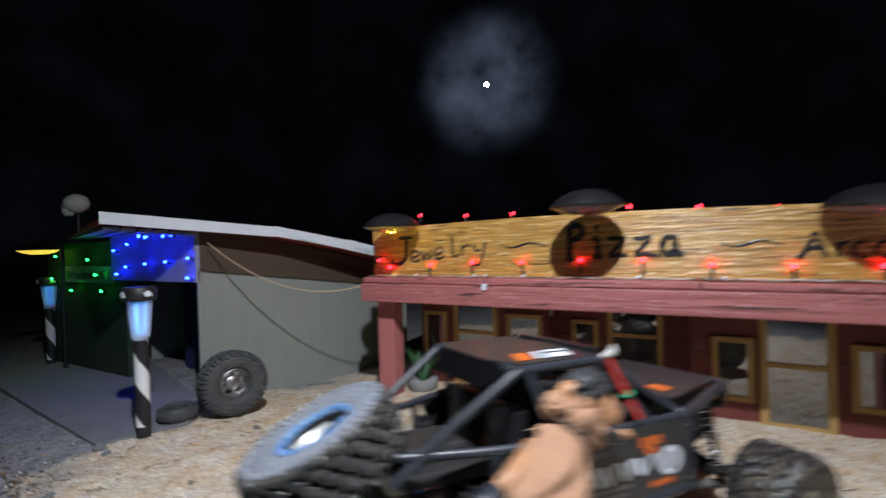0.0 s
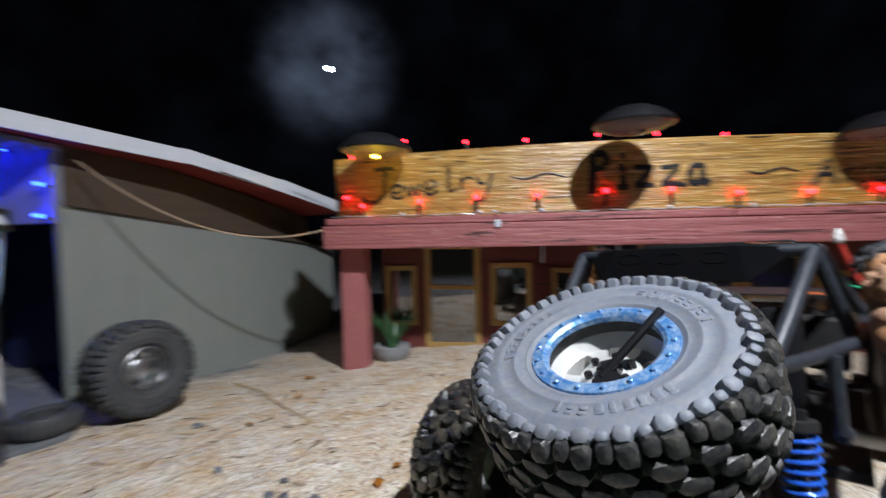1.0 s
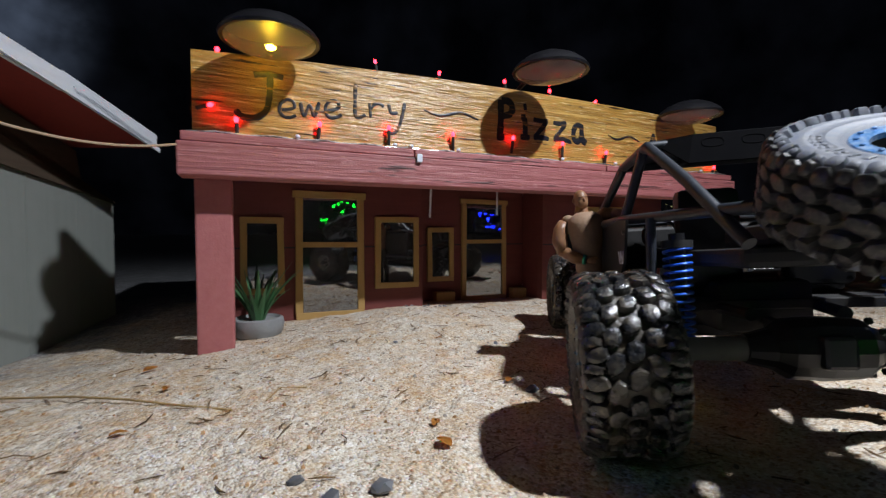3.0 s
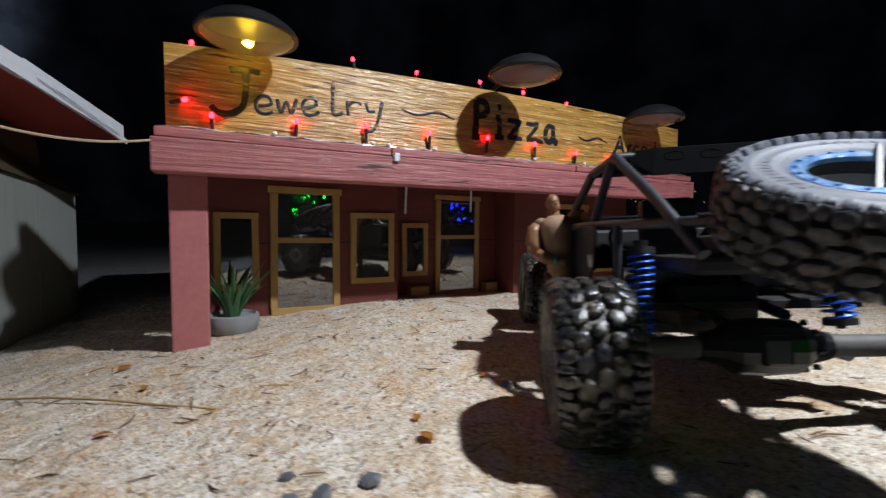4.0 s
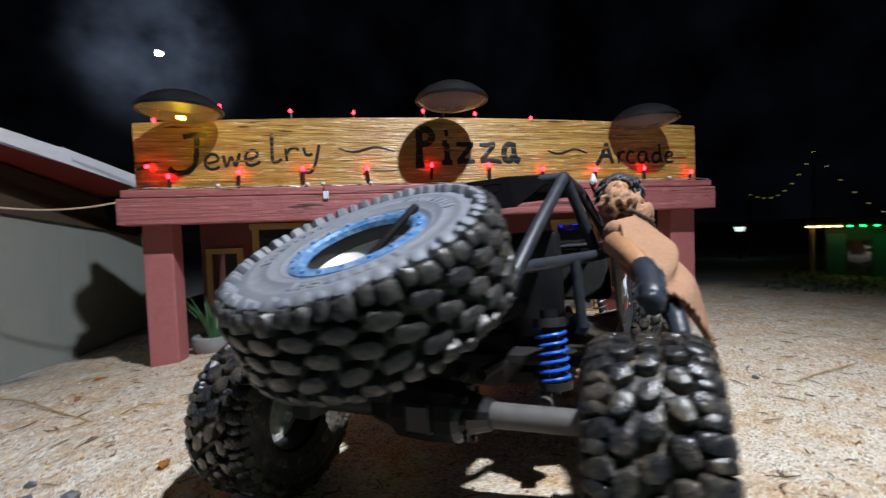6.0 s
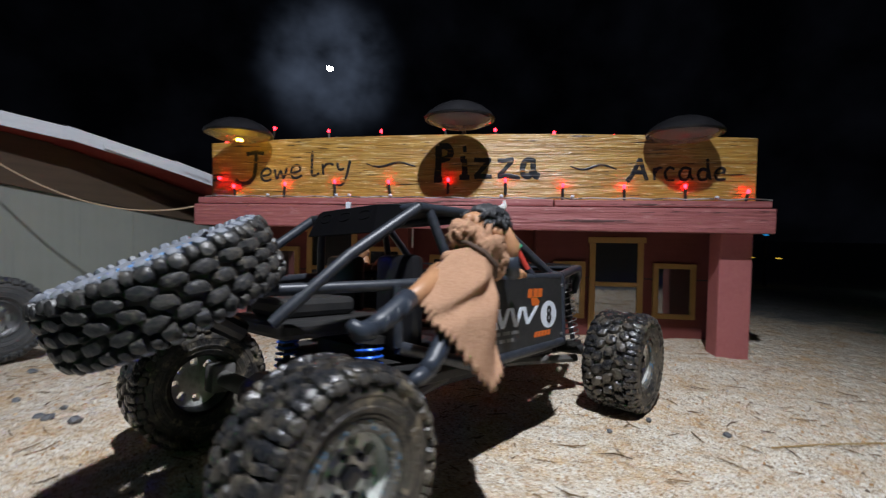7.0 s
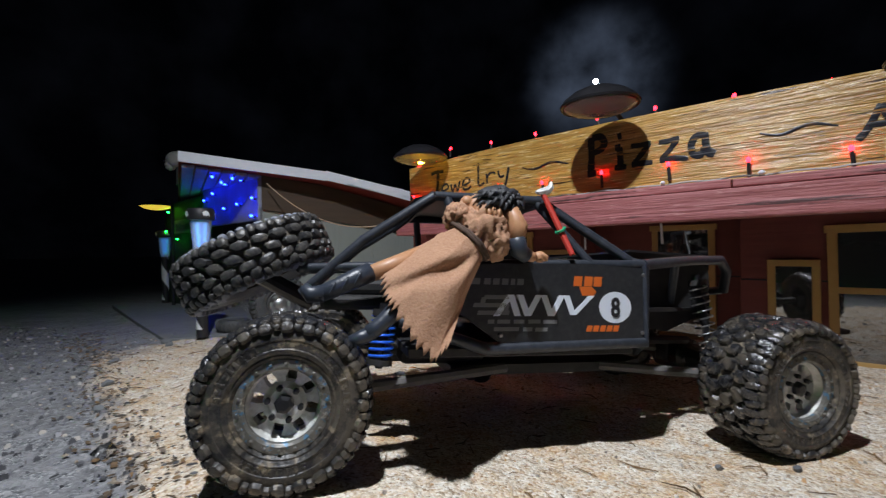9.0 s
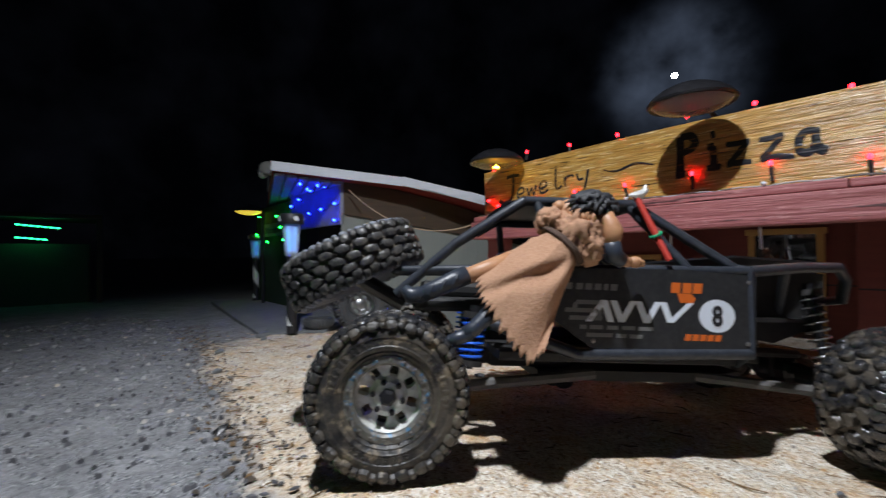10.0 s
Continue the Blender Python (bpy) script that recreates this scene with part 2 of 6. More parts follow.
M["rim_grey"] = mat("dull_alloy", (0.76, 0.77, 0.74), 0.38, 0.25, grain=[(60, 0.5, (0.36, 0.34, 0.29)), (200, 0.35, (0.18, 0.16, 0.12))], bump=[(300, 0.2)])
M["ring_dirty"] = mat("dirty_alloy_ring", (0.17, 0.165, 0.15), 0.42, 0.35, grain=[(40, 0.8, (0.09, 0.078, 0.06)), (200, 0.8, (0.34, 0.33, 0.30), 0.54, 0.62), (170, 0.9, (0.07, 0.20, 0.34), 0.56, 0.62)], bump=[(300, 0.5)])
M["ring_blue"] = mat("blue_anodised_ring", (0.06, 0.24, 0.58), 0.34, 0.35, grain=[(80, 0.5, (0.20, 0.42, 0.72)), (260, 0.7, (0.62, 0.72, 0.82))], bump=[(260, 0.4)])
M["rim_bright"] = mat("bright_alloy", (0.72, 0.72, 0.70), 0.4, 0.3, grain=[(60, 0.4, (0.5, 0.49, 0.46))])
M["pole_glow"] = glow("pole_led", (0.05, 0.42, 1.0), 1.8)
M["rib_glow"] = glow("pole_led_rib", (0.0, 0.16, 0.75), 0.9)
M["far_pole_glow"] = glow("far_pole_led", (0.02, 0.30, 0.75), 0.8)
M["spring_blue"] = mat("blue_coil_spring", (0.03, 0.16, 0.80), 0.28, 0.2)
M["steel"] = mat("worn_steel", (0.38, 0.38, 0.39), 0.35, 0.9, grain=[(80, 0.5, (0.2, 0.2, 0.2))])
M["tube"] = mat("slate_painted_tube", (0.026, 0.031, 0.042), 0.42, 0.1, grain=[(60, 0.4, (0.025, 0.028, 0.035)), (160, 0.3, (0.09, 0.10, 0.12))], spec=0.6)
M["panel"] = mat("matt_black_body_panel", (0.020, 0.021, 0.024), 0.36, grain=[(30, 0.4, (0.035, 0.036, 0.04)), (180, 0.35, (0.06, 0.06, 0.06))], bump=[(200, 0.1)])
M["chassis"] = mat("black_chassis_plastic", (0.016, 0.016, 0.017), 0.6, grain=[(70, 0.4, (0.05, 0.045, 0.04))], bump=[(300, 0.2)])
M["link"] = mat("grey_plastic_link", (0.13, 0.125, 0.12), 0.6, grain=[(80, 0.5, (0.07, 0.066, 0.06))])
M["white"] = mat("white_print", (0.72, 0.78, 0.88), 0.5, grain=[(90, 0.25, (0.6, 0.6, 0.6))])
M["grey_print"] = mat("grey_print", (0.16, 0.165, 0.165), 0.5)
M["orange"] = mat("orange_print", (0.66, 0.14, 0.02), 0.5, grain=[(90, 0.2, (0.6, 0.12, 0.02))])
M["cape"] = mat("brown_felt", (0.40, 0.225, 0.14), 0.95, grain=[(140, 0.5, (0.31, 0.165, 0.10)), (30, 0.4, (0.47, 0.28, 0.18)), (600, 0.4, (0.54, 0.35, 0.24))], bump=[(420, 0.8)], spec=0.1)
M["cord"] = mat("dark_brown_cord", (0.09, 0.055, 0.04), 0.9, grain=[(300, 0.5, (0.05, 0.03, 0.02))], bump=[(500, 0.6)])
M["flesh"] = mat("tan_vinyl", (0.50, 0.26, 0.135), 0.45, grain=[(60, 0.4, (0.40, 0.185, 0.09)), (220, 0.3, (0.30, 0.13, 0.06))], bump=[(120, 0.4)])
M["bronze"] = mat("dark_tan_vinyl", (0.33, 0.165, 0.085), 0.42, grain=[(70, 0.5, (0.20, 0.095, 0.048)), (240, 0.3, (0.14, 0.07, 0.04))], bump=[(140, 0.5)])
M["hair"] = mat("black_vinyl", (0.028, 0.029, 0.033), 0.55, grain=[(150, 0.4, (0.05, 0.05, 0.055))])
M["vest"] = mat("tan_leatherette", (0.34, 0.215, 0.135), 0.75, grain=[(60, 0.4, (0.18, 0.11, 0.065))], bump=[(300, 0.4)])
M["boot"] = mat("slate_vinyl", (0.032, 0.040, 0.056), 0.40, grain=[(60, 0.4, (0.018, 0.021, 0.03))], bump=[(160, 0.5)])
M["grey_siding"] = mat("grey_green_siding", (0.25, 0.27, 0.25), 0.75, grain=[((90, 90, 4), 0.35, (0.20, 0.22, 0.20)), (18, 0.35, (0.29, 0.305, 0.285))], bump=[((120, 120, 3), 0.5)])
M["brown"] = mat("dark_brown_board", (0.075, 0.05, 0.032), 0.8, grain=[((12, 12, 90), 0.5, (0.05, 0.034, 0.022))], bump=[((12, 12, 120), 0.6)])
M["rust_red"] = mat("red_painted_soffit", (0.30, 0.034, 0.022), 0.7, grain=[(25, 0.5, (0.30, 0.03, 0.02)), (120, 0.3, (0.18, 0.03, 0.02))])
M["white_trim"] = mat("white_painted_edge", (0.72, 0.76, 0.82), 0.55, grain=[((8, 8, 60), 0.4, (0.55, 0.58, 0.63)), (60, 0.3, (0.8, 0.82, 0.85))], bump=[(200, 0.4)])
# Blue-black that stands for the shade inside the shed's open doorway.
M["navy"] = mat("doorway_shade_blue", (0.012, 0.018, 0.075), 0.6, grain=[(20, 0.4, (0.02, 0.03, 0.11))])
M["porch"] = mat("blue_grey_porch_board", (0.26, 0.28, 0.36), 0.7, grain=[((40, 6, 6), 0.5, (0.13, 0.14, 0.22))])
M["facade"] = mat("dark_green_facade", (0.015, 0.036, 0.019), 0.8, grain=[(20, 0.4, (0.007, 0.014, 0.009))])
M["booth"] = mat("dark_green_booth_paint", (0.05, 0.085, 0.05), 0.7, grain=[(20, 0.4, (0.035, 0.06, 0.04))])
M["teal"] = mat("teal_paint", (0.03, 0.16, 0.13), 0.6, grain=[(20, 0.4, (0.02, 0.09, 0.08))])
M["slab"] = mat("grey_concrete_slab", (0.16, 0.17, 0.18), 0.85, grain=[(40, 0.5, (0.10, 0.105, 0.115)), (8, 0.4, (0.21, 0.215, 0.22))], bump=[(160, 0.8)])
M["stripe_white"] = mat("white_pole_paint", (0.75, 0.76, 0.78), 0.5, grain=[(40, 0.3, (0.6, 0.6, 0.62))])
M["stripe_black"] = mat("black_pole_paint", (0.015, 0.015, 0.018), 0.5, grain=[(40, 0.3, (0.03, 0.03, 0.035))])
M["tail_black"] = mat("matt_black_sheet", (0.004, 0.004, 0.005), 0.95, grain=[(30, 0.3, (0.008, 0.008, 0.008))], spec=0.04)
M["frost"] = glass("clear_tumbler", (0.78, 0.86, 0.95), 0.22)
M["frost"].node_tree.nodes["Principled BSDF"].inputs["Transmission Weight"].default_value = 0.72
M["blue_led"] = glow("blue_led", (0.004, 0.014, 1.0), 95.0)
M["green_led"] = glow("green_led", (0.004, 1.0, 0.03), 45.0)
M["cyan_led"] = glow("cyan_led", (0.12, 0.85, 1.0), 5.0)
M["warm_led"] = glow("warm_led", (1.0, 0.72, 0.25), 8.0)
M["bone"] = mat("bone_white_resin", (0.66, 0.66, 0.62), 0.6, grain=[(50, 0.4, (0.45, 0.44, 0.40))])
M["cable"] = mat("tan_cable", (0.45, 0.33, 0.22), 0.6)
M["wire"] = mat("black_wire", (0.02, 0.02, 0.022), 0.5)
M["clear_cord"] = mat("pale_clear_cord", (0.50, 0.50, 0.49), 0.15, grain=[((30, 40, 40), 0.8, (0.08, 0.07, 0.06), 0.48, 0.56)], spec=0.9)
M["leaf"] = mat("aloe_leaf", (0.045, 0.13, 0.05), 0.45, grain=[(80, 0.4, (0.08, 0.20, 0.08))], rand=0.25)
M["pot"] = mat("grey_stone_pot", (0.26, 0.27, 0.275), 0.7, grain=[(50, 0.4, (0.18, 0.185, 0.19))], bump=[(200, 0.3)])
M["pebble"] = mat("pebble", (0.13, 0.14, 0.16), 0.7, grain=[(90, 0.4, (0.20, 0.20, 0.2))], rand=0.4, bump=[(300, 0.3)])
M["dry_leaf"] = mat("dry_orange_leaf", (0.50, 0.22, 0.04), 0.6, grain=[(120, 0.4, (0.35, 0.13, 0.03))], rand=0.2)
M["twig"] = mat("dry_twig", (0.16, 0.10, 0.05), 0.8, rand=0.5, grain=[(90, 0.4, (0.30, 0.21, 0.11))])
M["straw"] = mat("straw", (0.42, 0.29, 0.12), 0.7, grain=[(60, 0.4, (0.32, 0.2, 0.08))])
M["foil"] = mat("crumpled_foil", (0.75, 0.75, 0.75), 0.25, 1.0, bump=[(120, 2.0)])
M["moon"] = glow("moon", (0.85, 0.92, 1.0), 25.0)
M["grass"] = mat("grass_mat", (0.035, 0.10, 0.025), 0.9, grain=[(200, 0.5, (0.06, 0.15, 0.03))], bump=[(400, 2.0)])
M["red_strap"] = mat("red_webbing", (0.50, 0.035, 0.02), 0.7, grain=[(200, 0.3, (0.35, 0.02, 0.015))])
M["green_band"] = mat("green_rubber_band", (0.02, 0.35, 0.16), 0.5)

# ---- mesh helpers ----
def finish(name, bm, material, parent=None, label="", smooth=False):
    me = bpy.data.meshes.new(name)
    bmesh.ops.recalc_face_normals(bm, faces=bm.faces)
    bm.to_mesh(me)
    bm.free()
    for m in material if isinstance(material, (list, tuple)) else [material]:
        me.materials.append(m)
    if smooth:
        me.shade_smooth()
        me.set_sharp_from_angle(angle=radians(38))
    ob = new(name, me)
    if parent:
        ob.parent = parent
    return tagged(ob, label)


def part(name, bm, material, parent, label="", smooth=False):
    return finish(name, bm, material, parent, label, smooth)


def thing(name, m, label, category, group="", kind=""):
    ob = new(name)
    ob.matrix_world = m
    ob.empty_display_size = 0.02
    return tagged(ob, label, category, group, kind)


def box(bm, x0, x1, y0, y1, z0, z1, bevel=0.0, m=None, mi=0):
    r = bmesh.ops.create_cube(bm, size=1)
    t = Matrix.Translation(((x0 + x1) / 2, (y0 + y1) / 2, (z0 + z1) / 2)) @ Matrix.Diagonal((x1 - x0, y1 - y0, z1 - z0, 1))
    vs = r["verts"]
    bmesh.ops.transform(bm, matrix=t, verts=vs)
    if bevel:
        es = list({e for v in vs for e in v.link_edges})
        b = bmesh.ops.bevel(bm, geom=es, offset=bevel, segments=2, affect="EDGES", profile=0.5)
        vs = list({v for f in b["faces"] for v in f.verts})
        vs = list({w for v in vs for f in v.link_faces for w in f.verts})
    fs = {f for v in vs for f in v.link_faces}
    for f in fs:
        f.material_index = mi
    if m is not None:
        bmesh.ops.transform(bm, matrix=m, verts=vs)
    return vs


def ring_pts(c, x, y, r, n):
    return [c + (x * math.cos(2 * math.pi * i / n) + y * math.sin(2 * math.pi * i / n)) * r for i in range(n)]


def tube(bm, pts, r, n=8, closed=False, mi=0):
    """A round tube along points; r may be a list."""
    pts = [Vector(p) for p in pts]
    rs = r if isinstance(r, (list, tuple)) else [r] * len(pts)
    rings, x = [], None
    for i, p in enumerate(pts):
        a, b = pts[max(i - 1, 0)], pts[min(i + 1, len(pts) - 1)]
        if closed:
            a, b = pts[i - 1], pts[(i + 1) % len(pts)]
        d = (b - a).normalized()
        if x is None:
            x = d.orthogonal().normalized()
        x = (x - d * x.dot(d)).normalized()
        rings.append([bm.verts.new(q) for q in ring_pts(p, x, d.cross(x), rs[i], n)])
    pairs = list(zip(rings, rings[1:])) + ([(rings[-1], rings[0])] if closed else [])
    for ra, rb in pairs:
        for i in range(n):
            f = bm.faces.new((ra[i], ra[(i + 1) % n], rb[(i + 1) % n], rb[i]))
            f.material_index = mi
    if not closed:
        for q in (rings[0][::-1], rings[-1]):
            bm.faces.new(q).material_index = mi
    return [v for q in rings for v in q]


def lathe(bm, profile, n=32, m=None, mi=0, close=True):
    """Turns (r, z) points about z."""
    rings = []
    for r, z in profile:
        if r < 1e-6:
            rings.append([bm.verts.new((0, 0, z))])
        else:
            rings.append([bm.verts.new((r * math.cos(2 * math.pi * i / n), r * math.sin(2 * math.pi * i / n), z)) for i in range(n)])
    for a, b in zip(rings, rings[1:]):
        for i in range(n):
            j = (i + 1) % n
            if len(a) == 1 and len(b) == 1:
                continue
            q = (a[0], b[j], b[i]) if len(a) == 1 else (a[i], a[j], b[0]) if len(b) == 1 else (a[i], a[j], b[j], b[i])
            bm.faces.new(q).material_index = mi
    vs = [v for q in rings for v in q]
    if m is not None:
        bmesh.ops.transform(bm, matrix=m, verts=vs)
    return vs


def ball(bm, c, r, m=None, seg=10, mi=0):
    rx, ry, rz = r if isinstance(r, (list, tuple)) else (r, r, r)
    g = bmesh.ops.create_uvsphere(bm, u_segments=seg, v_segments=max(5, seg * 2 // 3), radius=1)
    t = Matrix.Translation(c) @ (m.to_4x4() if m is not None else Matrix.Identity(4)) @ Matrix.Diagonal((rx, ry, rz, 1))
    bmesh.ops.transform(bm, matrix=t, verts=g["verts"])
    for f in {f for v in g["verts"] for f in v.link_faces}:
        f.material_index = mi
        f.smooth = True
    return g["verts"]


def prism(bm, outline, z0, z1, m=None, mi=0):
    """A flat outline in x, y, given thickness in z."""
    a = [bm.verts.new((x, y, z0)) for x, y in outline]
    b = [bm.verts.new((x, y, z1)) for x, y in outline]
    n = len(outline)
    fs = [bm.faces.new(a[::-1]), bm.faces.new(b)] + [bm.faces.new((a[i], a[(i + 1) % n], b[(i + 1) % n], b[i])) for i in range(n)]
    for f in fs:
        f.material_index = mi
    if m is not None:
        bmesh.ops.transform(bm, matrix=m, verts=a + b)
    return a + b


def letters(bm, text, size, m, bold=0.0, depth=0.0006):
    """Text as mesh, one glyph run, into bm, at the pose m."""
    c = bpy.data.curves.new("glyphs", "FONT")
    c.body, c.size, c.extrude, c.offset, c.resolution_u = text, size, depth, bold, 3
    ob = bpy.data.objects.new("glyphs", c)
    me = bpy.data.meshes.new_from_object(ob)
    me.transform(m)
    bm.from_mesh(me)
    bpy.data.objects.remove(ob)
    bpy.data.meshes.remove(me)
    bpy.data.curves.remove(c)


def V(*a):
    return Vector(a)


# ---- ground ----
BM = pose(-0.13, 1.03, 0, 0, 0, -31)          # shop front: x along it, y into it
GREY = pose(-0.600, 1.070, 0, 0, 0, 42)         # grey shed: x along its side wall, y into it
CAR = pose(-0.0655, 0.3992, 0.0156, -3.14, 3.06, 24.16)  # crawler: x ahead, y to its left, z=0 under the rear wheels


def lump(x, y, cx, cy, s):
    return math.exp(-((x - cx) ** 2 + (y - cy) ** 2) / (2 * s * s))


def height(x, y):
    q = BM.inverted() @ V(x, y, 0)
    h = 0.002 + 0.0256 * lump(x, y, -0.045, 0.257, 0.11) + 0.0037 * lump(x, y, -0.140, 0.511, 0.11) - 0.0020 * lump(x, y, 0.372, 0.439, 0.11) - 0.0029 * lump(x, y, 0.256, 0.686, 0.11)
    h += 0.016 * lump(q.x, q.y, 0.30, 0.07, 0.09) - 0.042 * lump(x, y, -0.33, 1.30, 0.20)
    h -= 0.01 * max(0.0, min(1.0, (0.11 - 0.72 * x - 0.69 * y) / 0.25))
    near = math.exp(-((x - 0.1) ** 2 + (y - 0.6) ** 2) / 3.0)
    h += near * (0.0050 * noise.noise(V(x * 11, y * 11, 0)) + 0.0028 * noise.noise(V(x * 34, y * 34, 3)) + 0.0012 * noise.noise(V(x * 80, y * 80, 7)))
    return h


def steps(lo, hi, fine_lo, fine_hi, fine):
    out, x = [], fine_lo
    while x < fine_hi:
        out.append(x)
        x += fine
    g, x = fine, fine_hi
    while x < hi:
        out.append(x)
        g *= 1.35
        x += g
    out.append(hi)
    g, x = fine, fine_lo
    while True:
        g *= 1.35
        x -= g
        if x < lo:
            break
        out.append(x)
    return sorted(out + [lo])


def build_ground():
    xs, ys = steps(-400, 400, -0.9, 1.1, 0.0065), steps(-400, 400, 0.05, 1.35, 0.0065)
    verts = [(x, y, height(x, y)) for y in ys for x in xs]
    w = len(xs)
    faces = [(j * w + i, j * w + i + 1, (j + 1) * w + i + 1, (j + 1) * w + i) for j in range(len(ys) - 1) for i in range(w - 1)]
    me = bpy.data.meshes.new("ground")
    me.from_pydata(verts, [], faces)
    me.materials.append(M["ground"])
    me.shade_smooth()
    tagged(new("ground", me), "pale coarse sand with orange grains beside grey driveway grit", "ground", kind="structure")


build_ground()
bm = bmesh.new()
ball(bm, MOON, 0.85, seg=32)
tagged(finish("moon", bm, M["moon"], smooth=True), "small bright white moon behind thin night cloud", "moon", kind="structure")


# ---- pink shop with plywood sign ----
def framed(name, shop, s0, s1, z0, z1, d, bar=None, w=0.011, label="", top=0.0):
    """An opening's trim and pane on a wall at depth d, as one part with sub-parts."""
    bm = bmesh.new()
    box(bm, s0, s1, d - 0.001, d + 0.003, z0, z1)
    p = part(name, bm, M["trim"], shop, label)
    bits = [(s0, s0 + w, z0 + w, z1 - w), (s1 - w, s1, z0 + w, z1 - w), (s0 - top, s1 + top, z1 - w, z1), (s0, s1, z0, z0 + w)]
    if bar:
        bits.append((s0 + w, s1 - w, bar - w * 0.4, bar + w * 0.4))
    rnd = random.Random(name + str(s0))
    for a, b, c, e in bits:
        bm = bmesh.new()
        k = rnd.uniform(-0.6, 0.6)
        box(bm, a, b, d - 0.0075 + rnd.uniform(0, 0.001), d - 0.0012, c, e, 0.0009, m=Matrix.Translation(((a + b) / 2, 0, (c + e) / 2)) @ pose(0, 0, 0, 0, k, 0) @ Matrix.Translation((-(a + b) / 2, 0, -(c + e) / 2)))
        part("trim_strip", bm, M["trim"], p)
    for c, e in ([(z0 + w, bar - w * 0.4), (bar + w * 0.4, z1 - w)] if bar else [(z0 + w, z1 - w)]):
        bm = bmesh.new()
        box(bm, s0 + w, s1 - w, d - 0.0035, d - 0.0015, c, e)
        part("pane", bm, M["pane"], p, "dark reflective pane")
    return p


def build_shop():
    shop = thing("shop_building", BM, "miniature pink shop with dark red walls and plywood sign", "building")
    # walls
    for s0, s1, d0, d1 in ((0.0, 0.345, 0.15, 0.17), (0.345, 0.64, 0.23, 0.25), (0.64, 1.02, 0.15, 0.17)):
        bm = bmesh.new()
        box(bm, s0, s1, d0, d1, -0.04, 0.262, 0.0008)
        part("wall", bm, M["redwall"], shop, "dark red boarded shop wall")
    for s0, s1, d0, d1 in ((0.325, 0.345, 0.17, 0.23), (0.64, 0.66, 0.17, 0.23), (0.0, 0.02, 0.17, 0.5), (1.0, 1.02, 0.17, 0.5), (0.02, 1.0, 0.48, 0.5)):
        bm = bmesh.new()
        box(bm, s0, s1, d0, d1, -0.04, 0.262, 0.0008)
        part("side_wall", bm, M["redwall"], shop)
    # board joints across the walls
    for s0, s1, d in ((0.0, 0.344, 0.15), (0.346, 0.639, 0.23), (0.641, 1.02, 0.15)):
        bm = bmesh.new()
        box(bm, s0, s1, d - 0.0012, d + 0.002, 0.13, 0.1325)
        part("board_joint", bm, M["stripe_black"], shop)
    framed("window", shop, 0.010, 0.081, 0.050, 0.185, 0.15)
    framed("door", shop, 0.100, 0.224, 0.000, 0.233, 0.15, 0.136, 0.0125, "tall two-pane glazed door with ochre trim", 0.004)
    framed("window", shop, 0.246, 0.335, 0.050, 0.189, 0.15)
    framed("window", shop, 0.386, 0.450, 0.049, 0.170, 0.23)
    framed("door", shop, 0.471, 0.589, 0.000, 0.236, 0.23, 0.138, 0.0115, "tall two-pane glazed door with ochre trim", 0.004)
    framed("window", shop, 0.679, 0.748, 0.040, 0.166, 0.15)
    framed("door", shop, 0.757, 0.870, -0.004, 0.221, 0.15, 0.118, 0.0125, "tall two-pane glazed door with ochre trim", 0.004)
    framed("window", shop, 0.891, 0.978, 0.046, 0.166, 0.15)
    # small sill blocks at the foot of the recessed wall
    for s0, s1 in ((0.40, 0.445), (0.60, 0.635)):
        bm = bmesh.new()
        box(bm, s0, s1, 0.205, 0.23, -0.01, 0.026, 0.001)
        part("door_step", bm, M["trim"], shop)
    # pale strips peeled off the porch ceiling
    for s, z, lean in ((0.360, 0.188, 0.4), (0.512, 0.196, -3.0)):
        bm = bmesh.new()
        box(bm, -0.0022, 0.0022, -0.0006, 0.0006, z - 0.274, 0.0, 0.0002, m=pose(s, 0.138, 0.2745, 3, lean, 15))
        part("peeling_strip", bm, M["white_trim"], shop, "thin pale strip hanging from the porch ceiling")
    # posts
    for s0, s1 in ((-0.043, 0.004), (0.960, 1.016)):
        bm = bmesh.new()
        vs = box(bm, s0, s1, 0.008, 0.052, -0.04, 0.232, 0.0025)
        part("porch_post", bm, M["pink_post"], shop, "square faded pink post")
    # porch beam, roof edge, roof
    bm = bmesh.new()
    box(bm, -0.058, 1.028, -0.036, 0.012, 0.231, 0.274, 0.002)
    part("porch_beam", bm, M["pink"], shop, "faded pink wooden beam with cracked grain")
    for a, b, o in ((-0.054, 0.262, 0.0), (0.264, 0.655, 0.0006), (0.657, 1.024, -0.0008)):
        bm = bmesh.new()
        box(bm, a, b, -0.029 + o, 0.52, 0.2755, 0.288 + o, 0.0015)
        part("roof_board", bm, M["pink"], shop, "flat roof board with pink front edge")
    # sign board
    bm = bmesh.new()
    n = 24
    rows = []
    for i in range(n + 1):
        s = -0.043 + 1.055 * i / n
        top = 0.4025 + 0.013 * (1 - (2 * i / n - 1) ** 2)
        rows.append([bm.verts.new((s, y, z)) for y, z in ((0.0016, 0.2885), (0.0, 0.2905), (0.0, top - 0.0016), (0.0016, top), (0.0174, top), (0.019, top - 0.0016), (0.019, 0.2885))])
    for a, b in zip(rows, rows[1:]):
        for k in range(7):
            bm.faces.new((a[k], b[k], b[(k + 1) % 7], a[(k + 1) % 7]))
    bm.faces.new(rows[0])
    bm.faces.new(rows[-1][::-1])
    sign = part("sign_board", bm, M["ply"], shop, "ochre varnished plywood board with hand-painted words")

